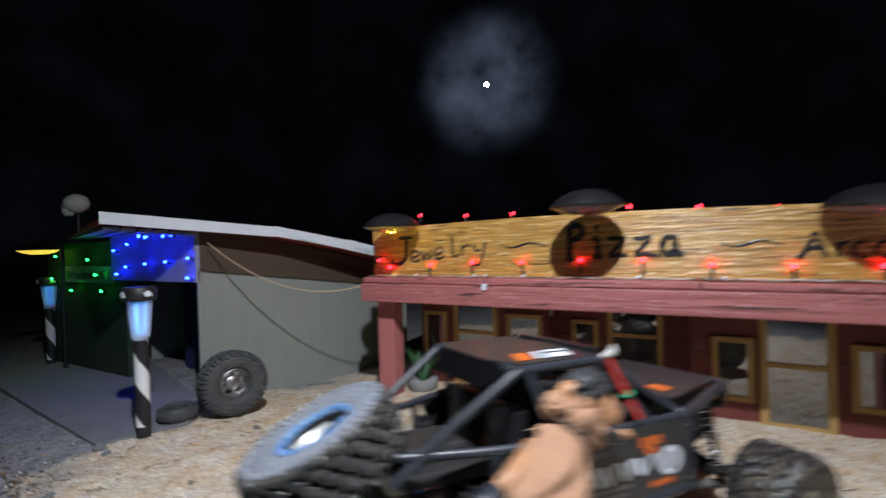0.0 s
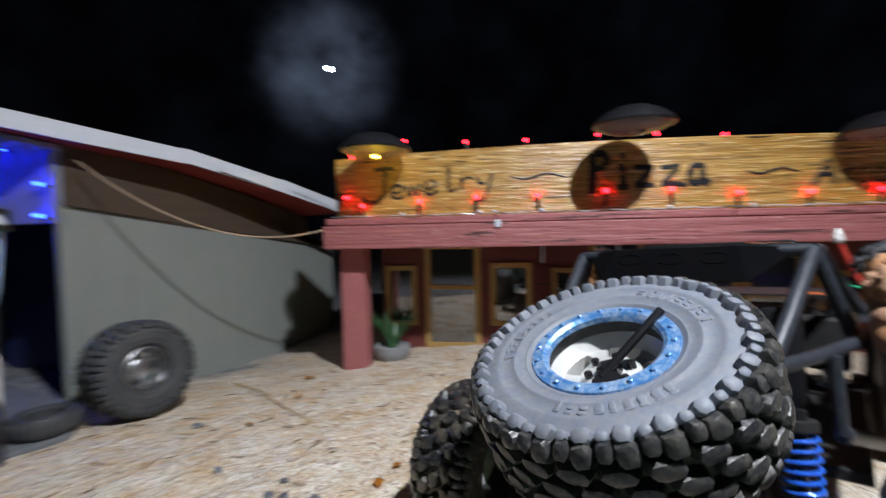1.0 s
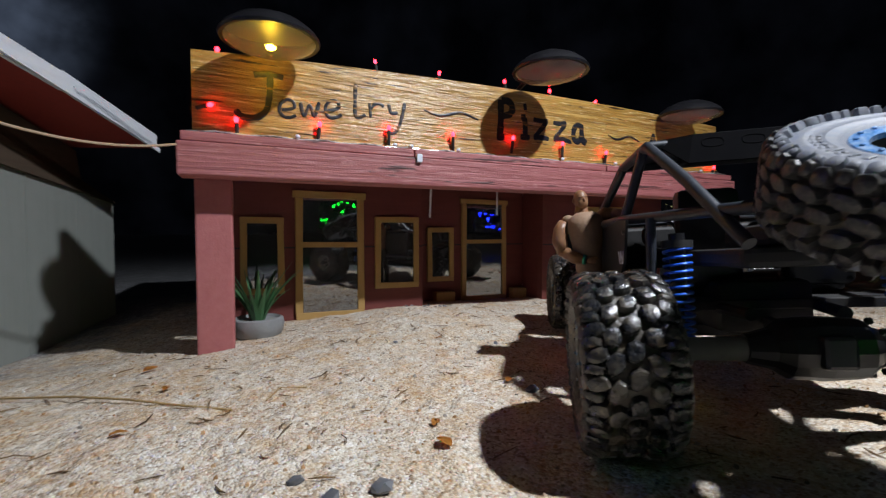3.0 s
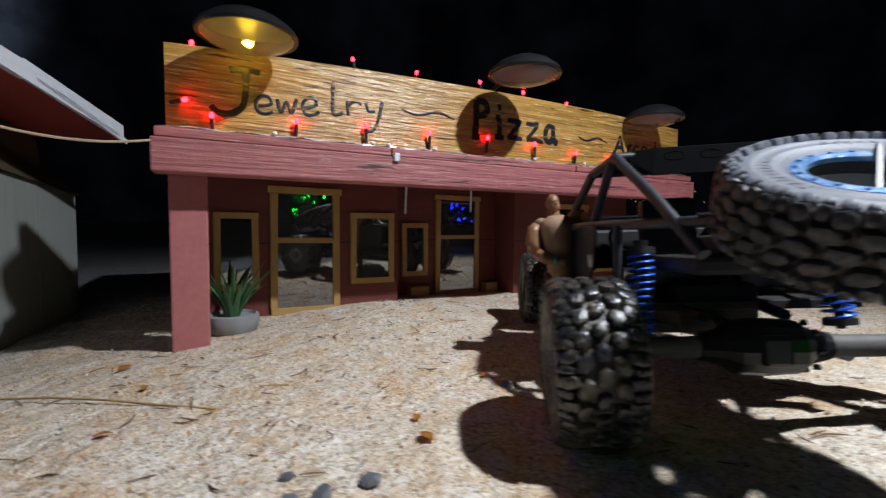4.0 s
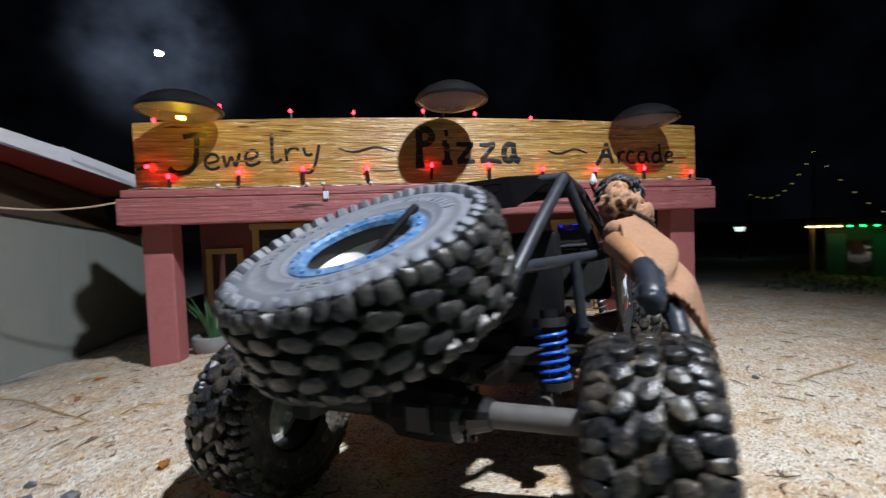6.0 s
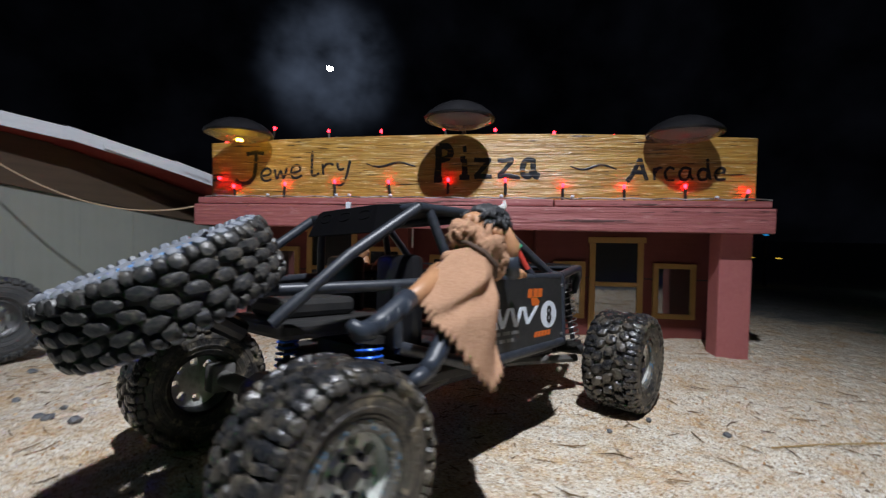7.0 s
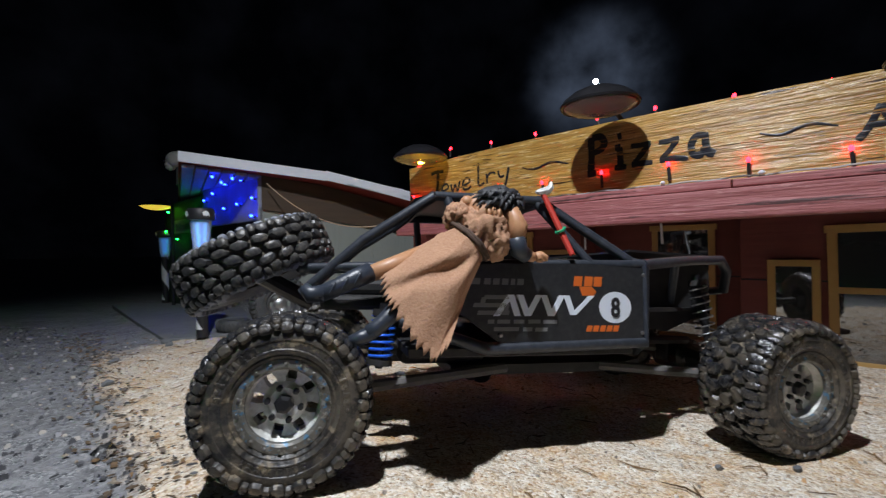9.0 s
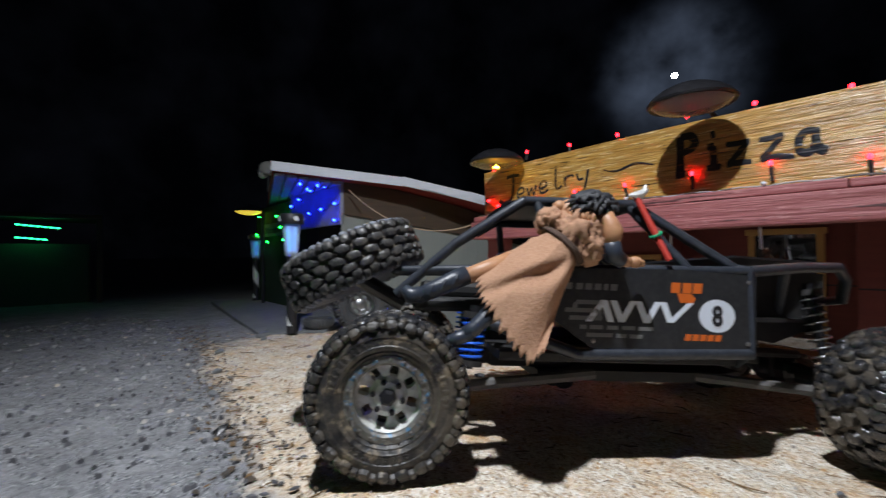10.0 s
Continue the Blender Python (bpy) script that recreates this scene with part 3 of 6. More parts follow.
    def brushed(name, strokes, w):
        """One letter drawn in flat brush strokes on the board."""
        bm = bmesh.new()
        for line in strokes:
            n = 6 * (len(line) - 1)
            pts, soft = [], []
            for i in range(n + 1):
                f = i / 6
                k = min(int(f), len(line) - 2)
                a, b = [Vector((*p, 0)) for p in (line[k], line[k + 1])]
                p0 = Vector((*line[max(k - 1, 0)], 0))
                p3 = Vector((*line[min(k + 2, len(line) - 1)], 0))
                u = f - k
                q = 0.5 * (2 * a + (b - p0) * u + (2 * p0 - 5 * a + 4 * b - p3) * u * u + (3 * a - p0 - 3 * b + p3) * u ** 3)
                pts.append(V(q.x, 0, q.y))
                soft.append(w * (0.72 + 0.4 * abs(noise.noise(V(q.x * 60, q.y * 60, 1)))) * (0.8 if i in (0, n) else 1))
            tube(bm, pts, [1.2 * k for k in soft], 8)
        for v in bm.verts:
            v.co.y = -0.0006 + max(-1.0, min(1.0, v.co.y / w)) * 0.0004
        part("letter", bm, M["paint_black"], sign)

    brushed("J", [[(0.034, 0.3790), (0.046, 0.3815), (0.060, 0.3825), (0.073, 0.3800)], [(0.0555, 0.3810), (0.0540, 0.352), (0.050, 0.332), (0.040, 0.3215), (0.026, 0.3180), (0.016, 0.3205), (0.010, 0.3275)]], 0.0045)
    brushed("e", [[(0.070, 0.3345), (0.080, 0.3360), (0.088, 0.3405), (0.085, 0.3480), (0.077, 0.3495), (0.069, 0.3430), (0.067, 0.3335), (0.072, 0.3255), (0.081, 0.3245), (0.090, 0.3285)]], 0.0027)
    brushed("w", [[(0.096, 0.3480), (0.101, 0.3290), (0.1090, 0.3450), (0.116, 0.3300), (0.123, 0.3515)]], 0.0027)
    brushed("e", [[(0.133, 0.3400), (0.144, 0.3425), (0.152, 0.3475), (0.149, 0.3550), (0.140, 0.3555), (0.133, 0.3480), (0.132, 0.3385), (0.137, 0.3310), (0.147, 0.3315), (0.156, 0.3365)]], 0.0027)
    brushed("l", [[(0.1775, 0.3850), (0.1765, 0.360), (0.1775, 0.3370), (0.187, 0.3370), (0.192, 0.3410)]], 0.0029)
    brushed("r", [[(0.199, 0.3590), (0.201, 0.3370)], [(0.200, 0.3485), (0.207, 0.3580), (0.216, 0.3600), (0.222, 0.3560)]], 0.0026)
    brushed("y", [[(0.230, 0.3610), (0.234, 0.3480), (0.245, 0.3490)], [(0.257, 0.3660), (0.252, 0.3430), (0.246, 0.3250), (0.238, 0.3160), (0.226, 0.3180)]], 0.0028)
    # the middle word: fat uprights with flared feet
    brushed("P", [[(0.436, 0.3930), (0.4365, 0.360), (0.4345, 0.3290)], [(0.428, 0.3280), (0.444, 0.3285)], [(0.438, 0.3915), (0.452, 0.3920), (0.4605, 0.3820), (0.455, 0.3700), (0.440, 0.3650)]], 0.0066)
    brushed("i", [[(0.487, 0.3670), (0.488, 0.350), (0.4885, 0.3330)], [(0.478, 0.3320), (0.498, 0.3315)], [(0.479, 0.3670), (0.489, 0.3680)], [(0.484, 0.3860), (0.491, 0.3870)]], 0.0060)
    brushed("z", [[(0.506, 0.3660), (0.520, 0.3650), (0.539, 0.3660)], [(0.536, 0.3640), (0.522, 0.3480), (0.509, 0.3330)], [(0.507, 0.3325), (0.524, 0.3340), (0.541, 0.3330)]], 0.0048)
    brushed("z", [[(0.551, 0.3645), (0.565, 0.3640), (0.582, 0.3665)], [(0.579, 0.3640), (0.566, 0.3480), (0.554, 0.3345)], [(0.552, 0.3335), (0.570, 0.3350), (0.588, 0.3325), (0.590, 0.3285)]], 0.0046)
    brushed("a", [[(0.618, 0.3640), (0.606, 0.3645), (0.599, 0.3520), (0.601, 0.3370), (0.612, 0.3350), (0.618, 0.3450)], [(0.618, 0.3680), (0.619, 0.3500), (0.622, 0.3380), (0.631, 0.3325)]], 0.0058)
    brushed("A", [[(0.790, 0.3245), (0.800, 0.3380), (0.8125, 0.3670)], [(0.8125, 0.3670), (0.818, 0.3480), (0.826, 0.3260)], [(0.801, 0.3425), (0.820, 0.3410)]], 0.0042)
    brushed("r", [[(0.838, 0.3500), (0.839, 0.3270)], [(0.839, 0.3400), (0.845, 0.3490), (0.852, 0.3490)]], 0.0026)
    brushed("c", [[(0.873, 0.3470), (0.864, 0.3500), (0.857, 0.3400), (0.861, 0.3285), (0.874, 0.3275)]], 0.0026)
    brushed("a", [[(0.899, 0.3480), (0.888, 0.3490), (0.882, 0.3390), (0.886, 0.3285), (0.896, 0.3300), (0.900, 0.3440)], [(0.900, 0.3500), (0.901, 0.3350), (0.906, 0.3275)]], 0.0027)
    brushed("d", [[(0.931, 0.3450), (0.920, 0.3470), (0.914, 0.3380), (0.918, 0.3280), (0.928, 0.3300), (0.931, 0.3420)], [(0.929, 0.3660), (0.931, 0.3450), (0.935, 0.3280)]], 0.0028)
    brushed("e", [[(0.945, 0.3380), (0.956, 0.3400), (0.958, 0.3465), (0.951, 0.3490), (0.944, 0.3420), (0.943, 0.3340), (0.949, 0.3280), (0.961, 0.3295)]], 0.0026)
    for s0, s1, z in ((0.290, 0.391, 0.357), (0.687, 0.772, 0.351)):
        bm = bmesh.new()
        n = 20
        pts = [(s0 + (s1 - s0) * i / n, -0.0008, z + 0.0042 * math.sin(2 * math.pi * i / n * 1.25 + 2.6)) for i in range(n + 1)]
        tube(bm, pts, [0.0010 + 0.0014 * math.sin(math.pi * (i + 0.6) / (n + 1.4)) for i in range(n + 1)], 6)
        for v in bm.verts:
            v.co.y = -0.0008 + (v.co.y + 0.0008) * 0.35
        part("wavy_dash", bm, M["paint_black"], sign)
    return shop


def led(parent, at, tilt, glow_mat, r=0.0034, stem=0.016):
    """One fairy light: a dark stem and a glowing tip."""
    bm = bmesh.new()
    lathe(bm, [(0, 0), (r * 0.75, 0), (r * 0.8, stem * 0.8), (r * 0.55, stem)], 8, m=Matrix.Translation(at) @ tilt @ Matrix.Translation((0, 0, -stem)))
    holder = part("socket", bm, M["wire"], parent)
    bm = bmesh.new()
    ball(bm, at + tilt.to_3x3() @ V(0, 0, r * 0.9), (r, r, r * 1.35), m=tilt.to_3x3(), seg=8)
    part("bulb", bm, glow_mat, holder, "glowing red bulb" if glow_mat == M["red_led"] else "")


def build_red_lights():
    t = thing("string_lights", BM, "string of red fairy lights round the plywood sign", "string lights")
    rnd = random.Random(9)
    low = [(-0.023, 0.332), (0.011, 0.313), (0.122, 0.318), (0.228, 0.323), (0.339, 0.323), (0.457, 0.327), (0.567, 0.326), (0.674, 0.317), (0.784, 0.315), (0.890, 0.316), (0.995, 0.307)]
    for q in low:
        led(t, V(q[0], -0.008, q[1] - 0.004), pose(0, 0, 0, rnd.uniform(4, 14), rnd.uniform(-8, 8), 0) if q[0] > -0.01 else pose(0, 0, 0, 20, 75, 0), M["red_led"], stem=0.024 if q[0] > 0.05 else 0.016)
    for s, z in ((-0.012, 0.408), (0.093, 0.433), (0.210, 0.426), (0.319, 0.424), (0.447, 0.428), (0.546, 0.424), (0.656, 0.417), (0.765, 0.409)):
        led(t, V(s, 0.004, z - 0.003), pose(0, 0, 0, rnd.uniform(-10, 25), rnd.uniform(-18, 18), 0), M["red_led"], 0.0031)
    # the cord along the foot of the sign, with clear bulbs that are out
    bm = bmesh.new()
    pts = [(-0.05 + 1.085 * i / 60, -0.012 + 0.003 * math.sin(i * 1.7), 0.2905 + 0.0022 * abs(math.sin(i * 2.3))) for i in range(61)]
    tube(bm, pts, 0.0015, 5)
    part("cord", bm, M["clear_cord"], t, "pale clear cord")
    for s in (0.09, 0.235, 0.262, 0.345, 0.56, 0.69, 0.94):
        bm = bmesh.new()
        ball(bm, V(s, -0.017, 0.2945), (0.004, 0.0032, 0.0032), seg=8)
        part("clear_bulb", bm, M["white"], t)
    bm = bmesh.new()
    box(bm, 0.263, 0.272, -0.041, -0.033, 0.266, 0.279, 0.0012)
    part("clip", bm, M["white"], t, "small white cable clip")


def saucer_lamp(s, d, z, lit, tilt=0.0):
    t = thing("saucer_lamp", BM @ pose(s, d, z, tilt, 0, 0), "black saucer lamp with clear bowl over the sign" + (", lit yellow" if lit else ", unlit"), "lamp", "saucer lamps")
    bm = bmesh.new()
    lathe(bm, [(0, 0.028), (0.012, 0.0275), (0.028, 0.0240), (0.044, 0.0165), (0.057, 0.0065), (0.0625, -0.001), (0.061, -0.0045), (0.058, -0.0035), (0.046, 0.005), (0.02, 0.011), (0, 0.012)], 40)
    part("shade", bm, M["black_plastic"], t, "glossy black domed shade", True)
    bm = bmesh.new()
    lathe(bm, [(0.0565, -0.004), (0.052, -0.0078), (0.040, -0.0125), (0.024, -0.0155), (0.010, -0.0168), (0, -0.017)], 36)
    bowl = part("bowl", bm, M["bowl_lit"] if lit else M["bowl_clear"], t, "clear plastic bowl", True)
    bowl.visible_shadow = False
    bm = bmesh.new()
    ball(bm, V(0, 0, -0.004), (0.0062, 0.0062, 0.0055), seg=12)
    part("bulb", bm, M["yellow_bulb"] if lit else M["bulb_off"], t)
    bm = bmesh.new()
    tube(bm, [(0, 0.03, 0.006), (0, -d - 0.008, 0.005), (0, -d + 0.022, -0.004), (0, -d + 0.024, -0.03)], 0.004, 8)
    part("bracket", bm, M["black_plastic"], t)


M["bowl_clear"] = glass("clear_bowl", (0.42, 0.35, 0.34), 0.14)
M["bowl_clear"].node_tree.nodes["Principled BSDF"].inputs["Transmission Weight"].default_value = 0.55
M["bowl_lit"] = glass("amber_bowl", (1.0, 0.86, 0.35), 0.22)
M["bowl_lit"].node_tree.nodes["Principled BSDF"].inputs["Transmission Weight"].default_value = 0.7
build_shop()
build_red_lights()
saucer_lamp(0.054, -0.058, 0.409, True)
saucer_lamp(0.484, -0.078, 0.425, False)
saucer_lamp(0.874, -0.036, 0.405, False)


# ---- potted plant by the porch post ----
def build_plant():
    q = BM @ V(0.036, 0.087, 0)
    z = height(q.x, q.y)
    t = thing("potted_plant", Matrix.Translation((q.x, q.y, z - 0.004)), "spiky green aloe in a low grey stone pot", "plant")
    bm = bmesh.new()
    lathe(bm, [(0, 0), (0.028, 0), (0.037, 0.012), (0.040, 0.026), (0.0385, 0.034), (0.034, 0.036), (0.031, 0.031), (0, 0.029)], 32)
    part("pot", bm, M["pot"], t, "round grey pot", True)
    rnd = random.Random(2)
    for i in range(22):
        bm = bmesh.new()
        a, lean, L = rnd.uniform(0, 6.28), rnd.uniform(0.10, 0.80), rnd.uniform(0.06, 0.118)
        out = V(math.cos(a), math.sin(a), 0)
        side = V(-out.y, out.x, 0)
        rows = []
        for k in range(6):
            u = k / 5
            c = out * (0.006 + lean * L * u * (0.5 + 0.5 * u)) + V(0, 0, 0.028 + L * u * (1 - 0.25 * lean * u))
            w = 0.0062 * (1 - u) ** 0.8 + 0.0003
            rows.append([bm.verts.new(c - side * w), bm.verts.new(c - V(0, 0, 0.2 * w) - out * w * 0.5), bm.verts.new(c + side * w), bm.verts.new(c + out * w * 0.45)])
        for ra, rb in zip(rows, rows[1:]):
            for j in range(4):
                bm.faces.new((ra[j], ra[(j + 1) % 4], rb[(j + 1) % 4], rb[j]))
        part("leaf", bm, M["leaf"], t)


build_plant()


# ---- grey shed with blue-lit porch ----
def board(bm, p, q, up, thick, m=None):
    """An upright board whose top edge runs from p to q."""
    p, q = Vector(p), Vector(q)
    n = V(-(q - p).y, (q - p).x, 0).normalized() * thick
    vs = [bm.verts.new(c) for c in (p, q, q - V(0, 0, up), p - V(0, 0, up), p + n, q + n, q + n - V(0, 0, up), p + n - V(0, 0, up))]
    for f in ((0, 1, 2, 3), (7, 6, 5, 4), (0, 4, 5, 1), (1, 5, 6, 2), (2, 6, 7, 3), (3, 7, 4, 0)):
        bm.faces.new([vs[k] for k in f])


EAVES = [V(-0.197, -0.026, 0.453), V(0.160, -0.074, 0.423), V(0.360, -0.106, 0.384), V(0.545, -0.136, 0.338)]   # the roof's white edge, from the porch to the back


def build_shed():
    t = thing("shed_building", GREY, "miniature grey-green shed with white roof edge and blue-lit porch", "building")
    L, W, H = 0.66, 0.56, 0.322
    side = Matrix(((1, 0, 0, 0), (0, 0, 1, 0), (0, 1, 0, 0), (0, 0, 0, 1)))
    bm = bmesh.new()
    prism(bm, [(0.0, -0.09), (L, -0.09), (L, H - 0.148 * L), (0.0, H)], 0.0, 0.02, m=side)
    wall = part("side_wall", bm, M["grey_siding"], t, "grey-green panelled side wall")
    x = 0.105
    while x < L:
        bm = bmesh.new()
        prism(bm, [(x, -0.05), (x + 0.0022, -0.05), (x + 0.0022, H - 0.004 - 0.148 * x), (x, H - 0.004 - 0.148 * x)], -0.0012, 0.001, m=side)
        part("batten", bm, M["grey_siding"], wall)
        x += 0.112
    bm = bmesh.new()
    box(bm, -0.006, 0.004, -0.006, 0.006, -0.09, H, 0.001)
    part("corner_trim", bm, M["grey_siding"], t)
    bm = bmesh.new()
    box(bm, L - 0.02, L, 0.02, W, -0.09, H - 0.148 * L, 0.001)
    part("back_wall", bm, M["grey_siding"], t)
    bm = bmesh.new()
    prism(bm, [(0.0, -0.09), (L, -0.09), (L, H - 0.148 * L), (0.0, H)], W, W + 0.02, m=side)
    part("side_wall", bm, M["grey_siding"], t)
    # front: dark sheet as the deep doorway's shade, green-lit wall, both on a slant
    slant = Matrix(((1, -0.30, 0, 0), (0, 1, 0, 0), (0, 0, 1, 0), (0, 0, 0, 1)))
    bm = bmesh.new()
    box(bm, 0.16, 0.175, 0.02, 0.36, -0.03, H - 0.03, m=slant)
    part("doorway", bm, M["navy"], t, "dark sheet that stands in for the open doorway's shade")
    bm = bmesh.new()
    box(bm, 0.0, 0.03, 0.335, W + 0.25, -0.03, 0.40, 0.001, m=slant)
    part("front_wall", bm, M["facade"], t, "dark front wall lit green")
    # brown band between wall and roof, roof in three lengths, their white edges
    bm = bmesh.new()
    prism(bm, [(0.0, H - 0.006), (L, H - 0.006 - 0.148 * L), (0.56, H - 0.006 - 0.148 * 0.56), (0.545, 0.305), (0.360, 0.352), (0.160, 0.395), (0.0, 0.410)], -0.008, 0.0, m=side)
    part("eaves_board", bm, M["brown"], t, "dark brown board under the roof")
    for p, q in zip(EAVES, EAVES[1:]):
        bm = bmesh.new()
        far = [V(c.x, W + 0.30, c.z - 0.01) for c in (p, q)]
        lo = [bm.verts.new(c - V(0, 0, k)) for k in (0.026, 0.015) for c in (p, q, far[1], far[0])]
        for f in ((3, 2, 1, 0), (4, 5, 6, 7), (0, 1, 5, 4), (1, 2, 6, 5), (2, 3, 7, 6), (3, 0, 4, 7)):
            bm.faces.new([lo[k] for k in f])
        part("roof", bm, M["rust_red"], t, "flat roof with dull red underside")
        bm = bmesh.new()
        board(bm, p - V(0, 0.002, 0), q - V(0, 0.002, 0.002), 0.026, -0.006)
        part("roof_edge", bm, M["white_trim"], t, "peeling white roof edge strip")
    for a, b, drop, w in ((0.15, 0.95, 0.017, 0.012), (0.55, 1.0, 0.026, 0.008)):
        bm = bmesh.new()
        p, q = EAVES[1].lerp(EAVES[3], a), EAVES[1].lerp(EAVES[3], b)
        board(bm, p - V(0, 0.011, 0.010), q - V(0, 0.011, drop), w, -0.002)
        part("loose_strip", bm, M["white_trim"], t, "white strip hanging loose below the roof edge")
    # porch ceiling boards
    for i in range(6):
        bm = bmesh.new()
        z = 0.4225 - 0.0026 * i
        box(bm, -0.190 + 0.031 * i, -0.162 + 0.031 * i, -0.02, W + 0.28, z - 0.008, z, 0.001)
        part("porch_board", bm, M["porch"], t)
    bm = bmesh.new()
    box(bm, -0.012, 0.0, -0.006, 0.38, 0.286, 0.412, 0.001, m=slant)
    part("porch_header", bm, M["porch"], t, "board over the doorway lit bright blue")
    bm = bmesh.new()
    box(bm, -0.010, -0.002, 0.385, 0.68, 0.276, 0.326, 0.001, m=slant)
    sign = part("name_board", bm, M["slab"], t, "grey name board with unreadable lettering")
    rnd = random.Random(5)
    y = 0.400
    while y < 0.655:
        w = rnd.uniform(0.007, 0.013)
        bm = bmesh.new()
        box(bm, -0.0118, -0.0102, y, y + w, 0.287, 0.287 + rnd.uniform(0.016, 0.026), m=slant)
        part("letter_bar", bm, M["stripe_black"], sign)
        y += w + 0.005


def build_shed_lights():
    t = thing("blue_string_lights", GREY, "blue fairy lights over the shed's dark doorway", "string lights")
    rnd = random.Random(8)
    for y, z in ((0.065, 0.404), (0.174, 0.405), (0.335, 0.370), (0.267, 0.386), (0.0, 0.346), (0.093, 0.337), (0.186, 0.332), (0.276, 0.324), (0.324, 0.304), (0.004, 0.297)):
        led(t, V(-0.022 - 0.30 * y, y, z), pose(0, 0, 0, rnd.uniform(-40, 40), -70, 0), M["blue_led"], 0.0036, 0.010)
    for x, y in ((-0.07, 0.03), (-0.12, 0.02), (-0.09, 0.12)):
        led(t, V(x, y, 0.405), pose(0, 0, 0, 180 + rnd.uniform(-30, 30), 0, 0), M["blue_led"], 0.0034, 0.010)
    g = thing("green_string_lights", GREY, "green fairy lights on the shed's front wall", "string lights")
    for y, z in ((0.673, 0.357), (0.472, 0.345), (0.400, 0.253), (0.576, 0.251), (0.702, 0.285), (0.43, 0.30)):
        led(g, V(-0.026 - 0.30 * y, y, z), pose(0, 0, 0, rnd.uniform(-40, 40), -60, 0), M["green_led"], 0.0036, 0.010)


def stripe_pole(at, h, label, glow_mat):
    """A spiral-striped pole that carries a solar lamp: dark cap, clear tumbler."""
    t = thing("striped_pole_lamp", Matrix.Translation(at), label, "pole lamp", "striped poles")
    bm = bmesh.new()
    n, rows, r = 36, 110, 0.0125
    rings = [[bm.verts.new((r * math.cos(2 * math.pi * i / n), r * math.sin(2 * math.pi * i / n), (h - 0.028) * j / rows)) for i in range(n)] for j in range(rows + 1)]
    for j in range(rows):
        for i in range(n):
            f = bm.faces.new((rings[j][i], rings[j][(i + 1) % n], rings[j + 1][(i + 1) % n], rings[j + 1][i]))
            f.material_index = 1 if ((i / n + j / rows * 1.55) % 1.0) < 0.52 or j < rows * 0.10 else 0
            f.smooth = True
    part("pole", bm, [M["stripe_white"], M["stripe_black"]], t, "pole painted in a black and white spiral")
    bm = bmesh.new()
    lathe(bm, [(0, h - 0.028), (0.013, h - 0.028), (0.0155, h - 0.024), (0.0170, h - 0.010), (0.0225, h + 0.05), (0.0207, h + 0.05), (0.0152, h - 0.010), (0.013, h - 0.020), (0, h - 0.021)], 24)
    part("tumbler", bm, M["frost"], t, "ribbed clear tumbler", True).visible_shadow = False
    bm = bmesh.new()
    lathe(bm, [(0, h - 0.016), (0.0085, h - 0.015), (0.0125, h + 0.044), (0, h + 0.046)], 16)
    for f in bm.faces:
        c = f.calc_center_median()
        f.material_index = int(round(math.atan2(c.y, c.x) / (2 * math.pi) * 16)) % 2
    part("led_core", bm, [glow_mat, M["rib_glow"]], t)
    bm = bmesh.new()
    lathe(bm, [(0, h + 0.05), (0.0285, h + 0.05), (0.0295, h + 0.053), (0.0285, h + 0.073), (0.026, h + 0.076), (0, h + 0.077)], 24)
    cap = part("cap", bm, M["stripe_black"], t, "dark cap with white ghost shapes", True)
    for a in (-30, 60, 150, 240):
        bm = bmesh.new()
        out = [(-0.008, 0.003), (-0.004, -0.005), (-0.002, -0.002), (0.001, -0.006), (0.004, -0.002), (0.008, -0.005), (0.006, 0.002), (0.0035, 0.006), (0.0, 0.0075), (-0.0035, 0.006)]
        prism(bm, out, 0.0292, 0.0298, m=Matrix.Translation((0, 0, h + 0.062)) @ pose(0, 0, 0, 0, 0, a) @ pose(0, 0, 0, 90, 0, 90))
        part("ghost_shape", bm, M["white"], cap)


def skull(at, k):
    bm = bmesh.new()
    ball(bm, V(0, 0, 0.05), (0.023, 0.017, 0.018), seg=14)
    ball(bm, V(-0.014, 0, 0.038), (0.012, 0.011, 0.012), seg=10)
    for y in (-0.007, 0.007):
        ball(bm, V(-0.0215, y, 0.046), (0.004, 0.0045, 0.0045), seg=8, mi=1)
    tube(bm, [(0.002, 0, -0.006), (0.002, 0, 0.04)], 0.0025, 6, mi=1)
    ob = finish("skull_ornament", bm, [M["bone"], M["stripe_black"]])
    ob.matrix_world = Matrix.Translation(at) @ Matrix.Diagonal((k, k, k, 1))
    tagged(ob, "small white skull ornament on a short stick on the shed roof", "ornament")


def slab():
    bm = bmesh.new()
    prism(bm, [(-0.228, -0.150), (-0.075, -0.168), (-0.012, -0.060), (-0.012, 0.80), (-0.42, 0.80), (-0.300, 0.19)], -0.06, 0.0065)
    bmesh.ops.bevel(bm, geom=bm.edges[:], offset=0.002, segments=2, affect="EDGES", profile=0.5)
    ob = finish("porch_slab", bm, M["slab"])
    ob.matrix_world = GREY
    tagged(ob, "low grey concrete slab in front of the shed", "slab")


build_shed()
build_shed_lights()
slab()
stripe_pole((-0.602, 0.840, 0.006), 0.215, "black and white striped pole with a clear solar lamp", M["pole_glow"])
stripe_pole((-1.285, 1.465, 0.0), 0.215, "striped pole lamp at the far porch corner", M["far_pole_glow"])
skull((-0.975, 1.185, 0.428), 1.45)


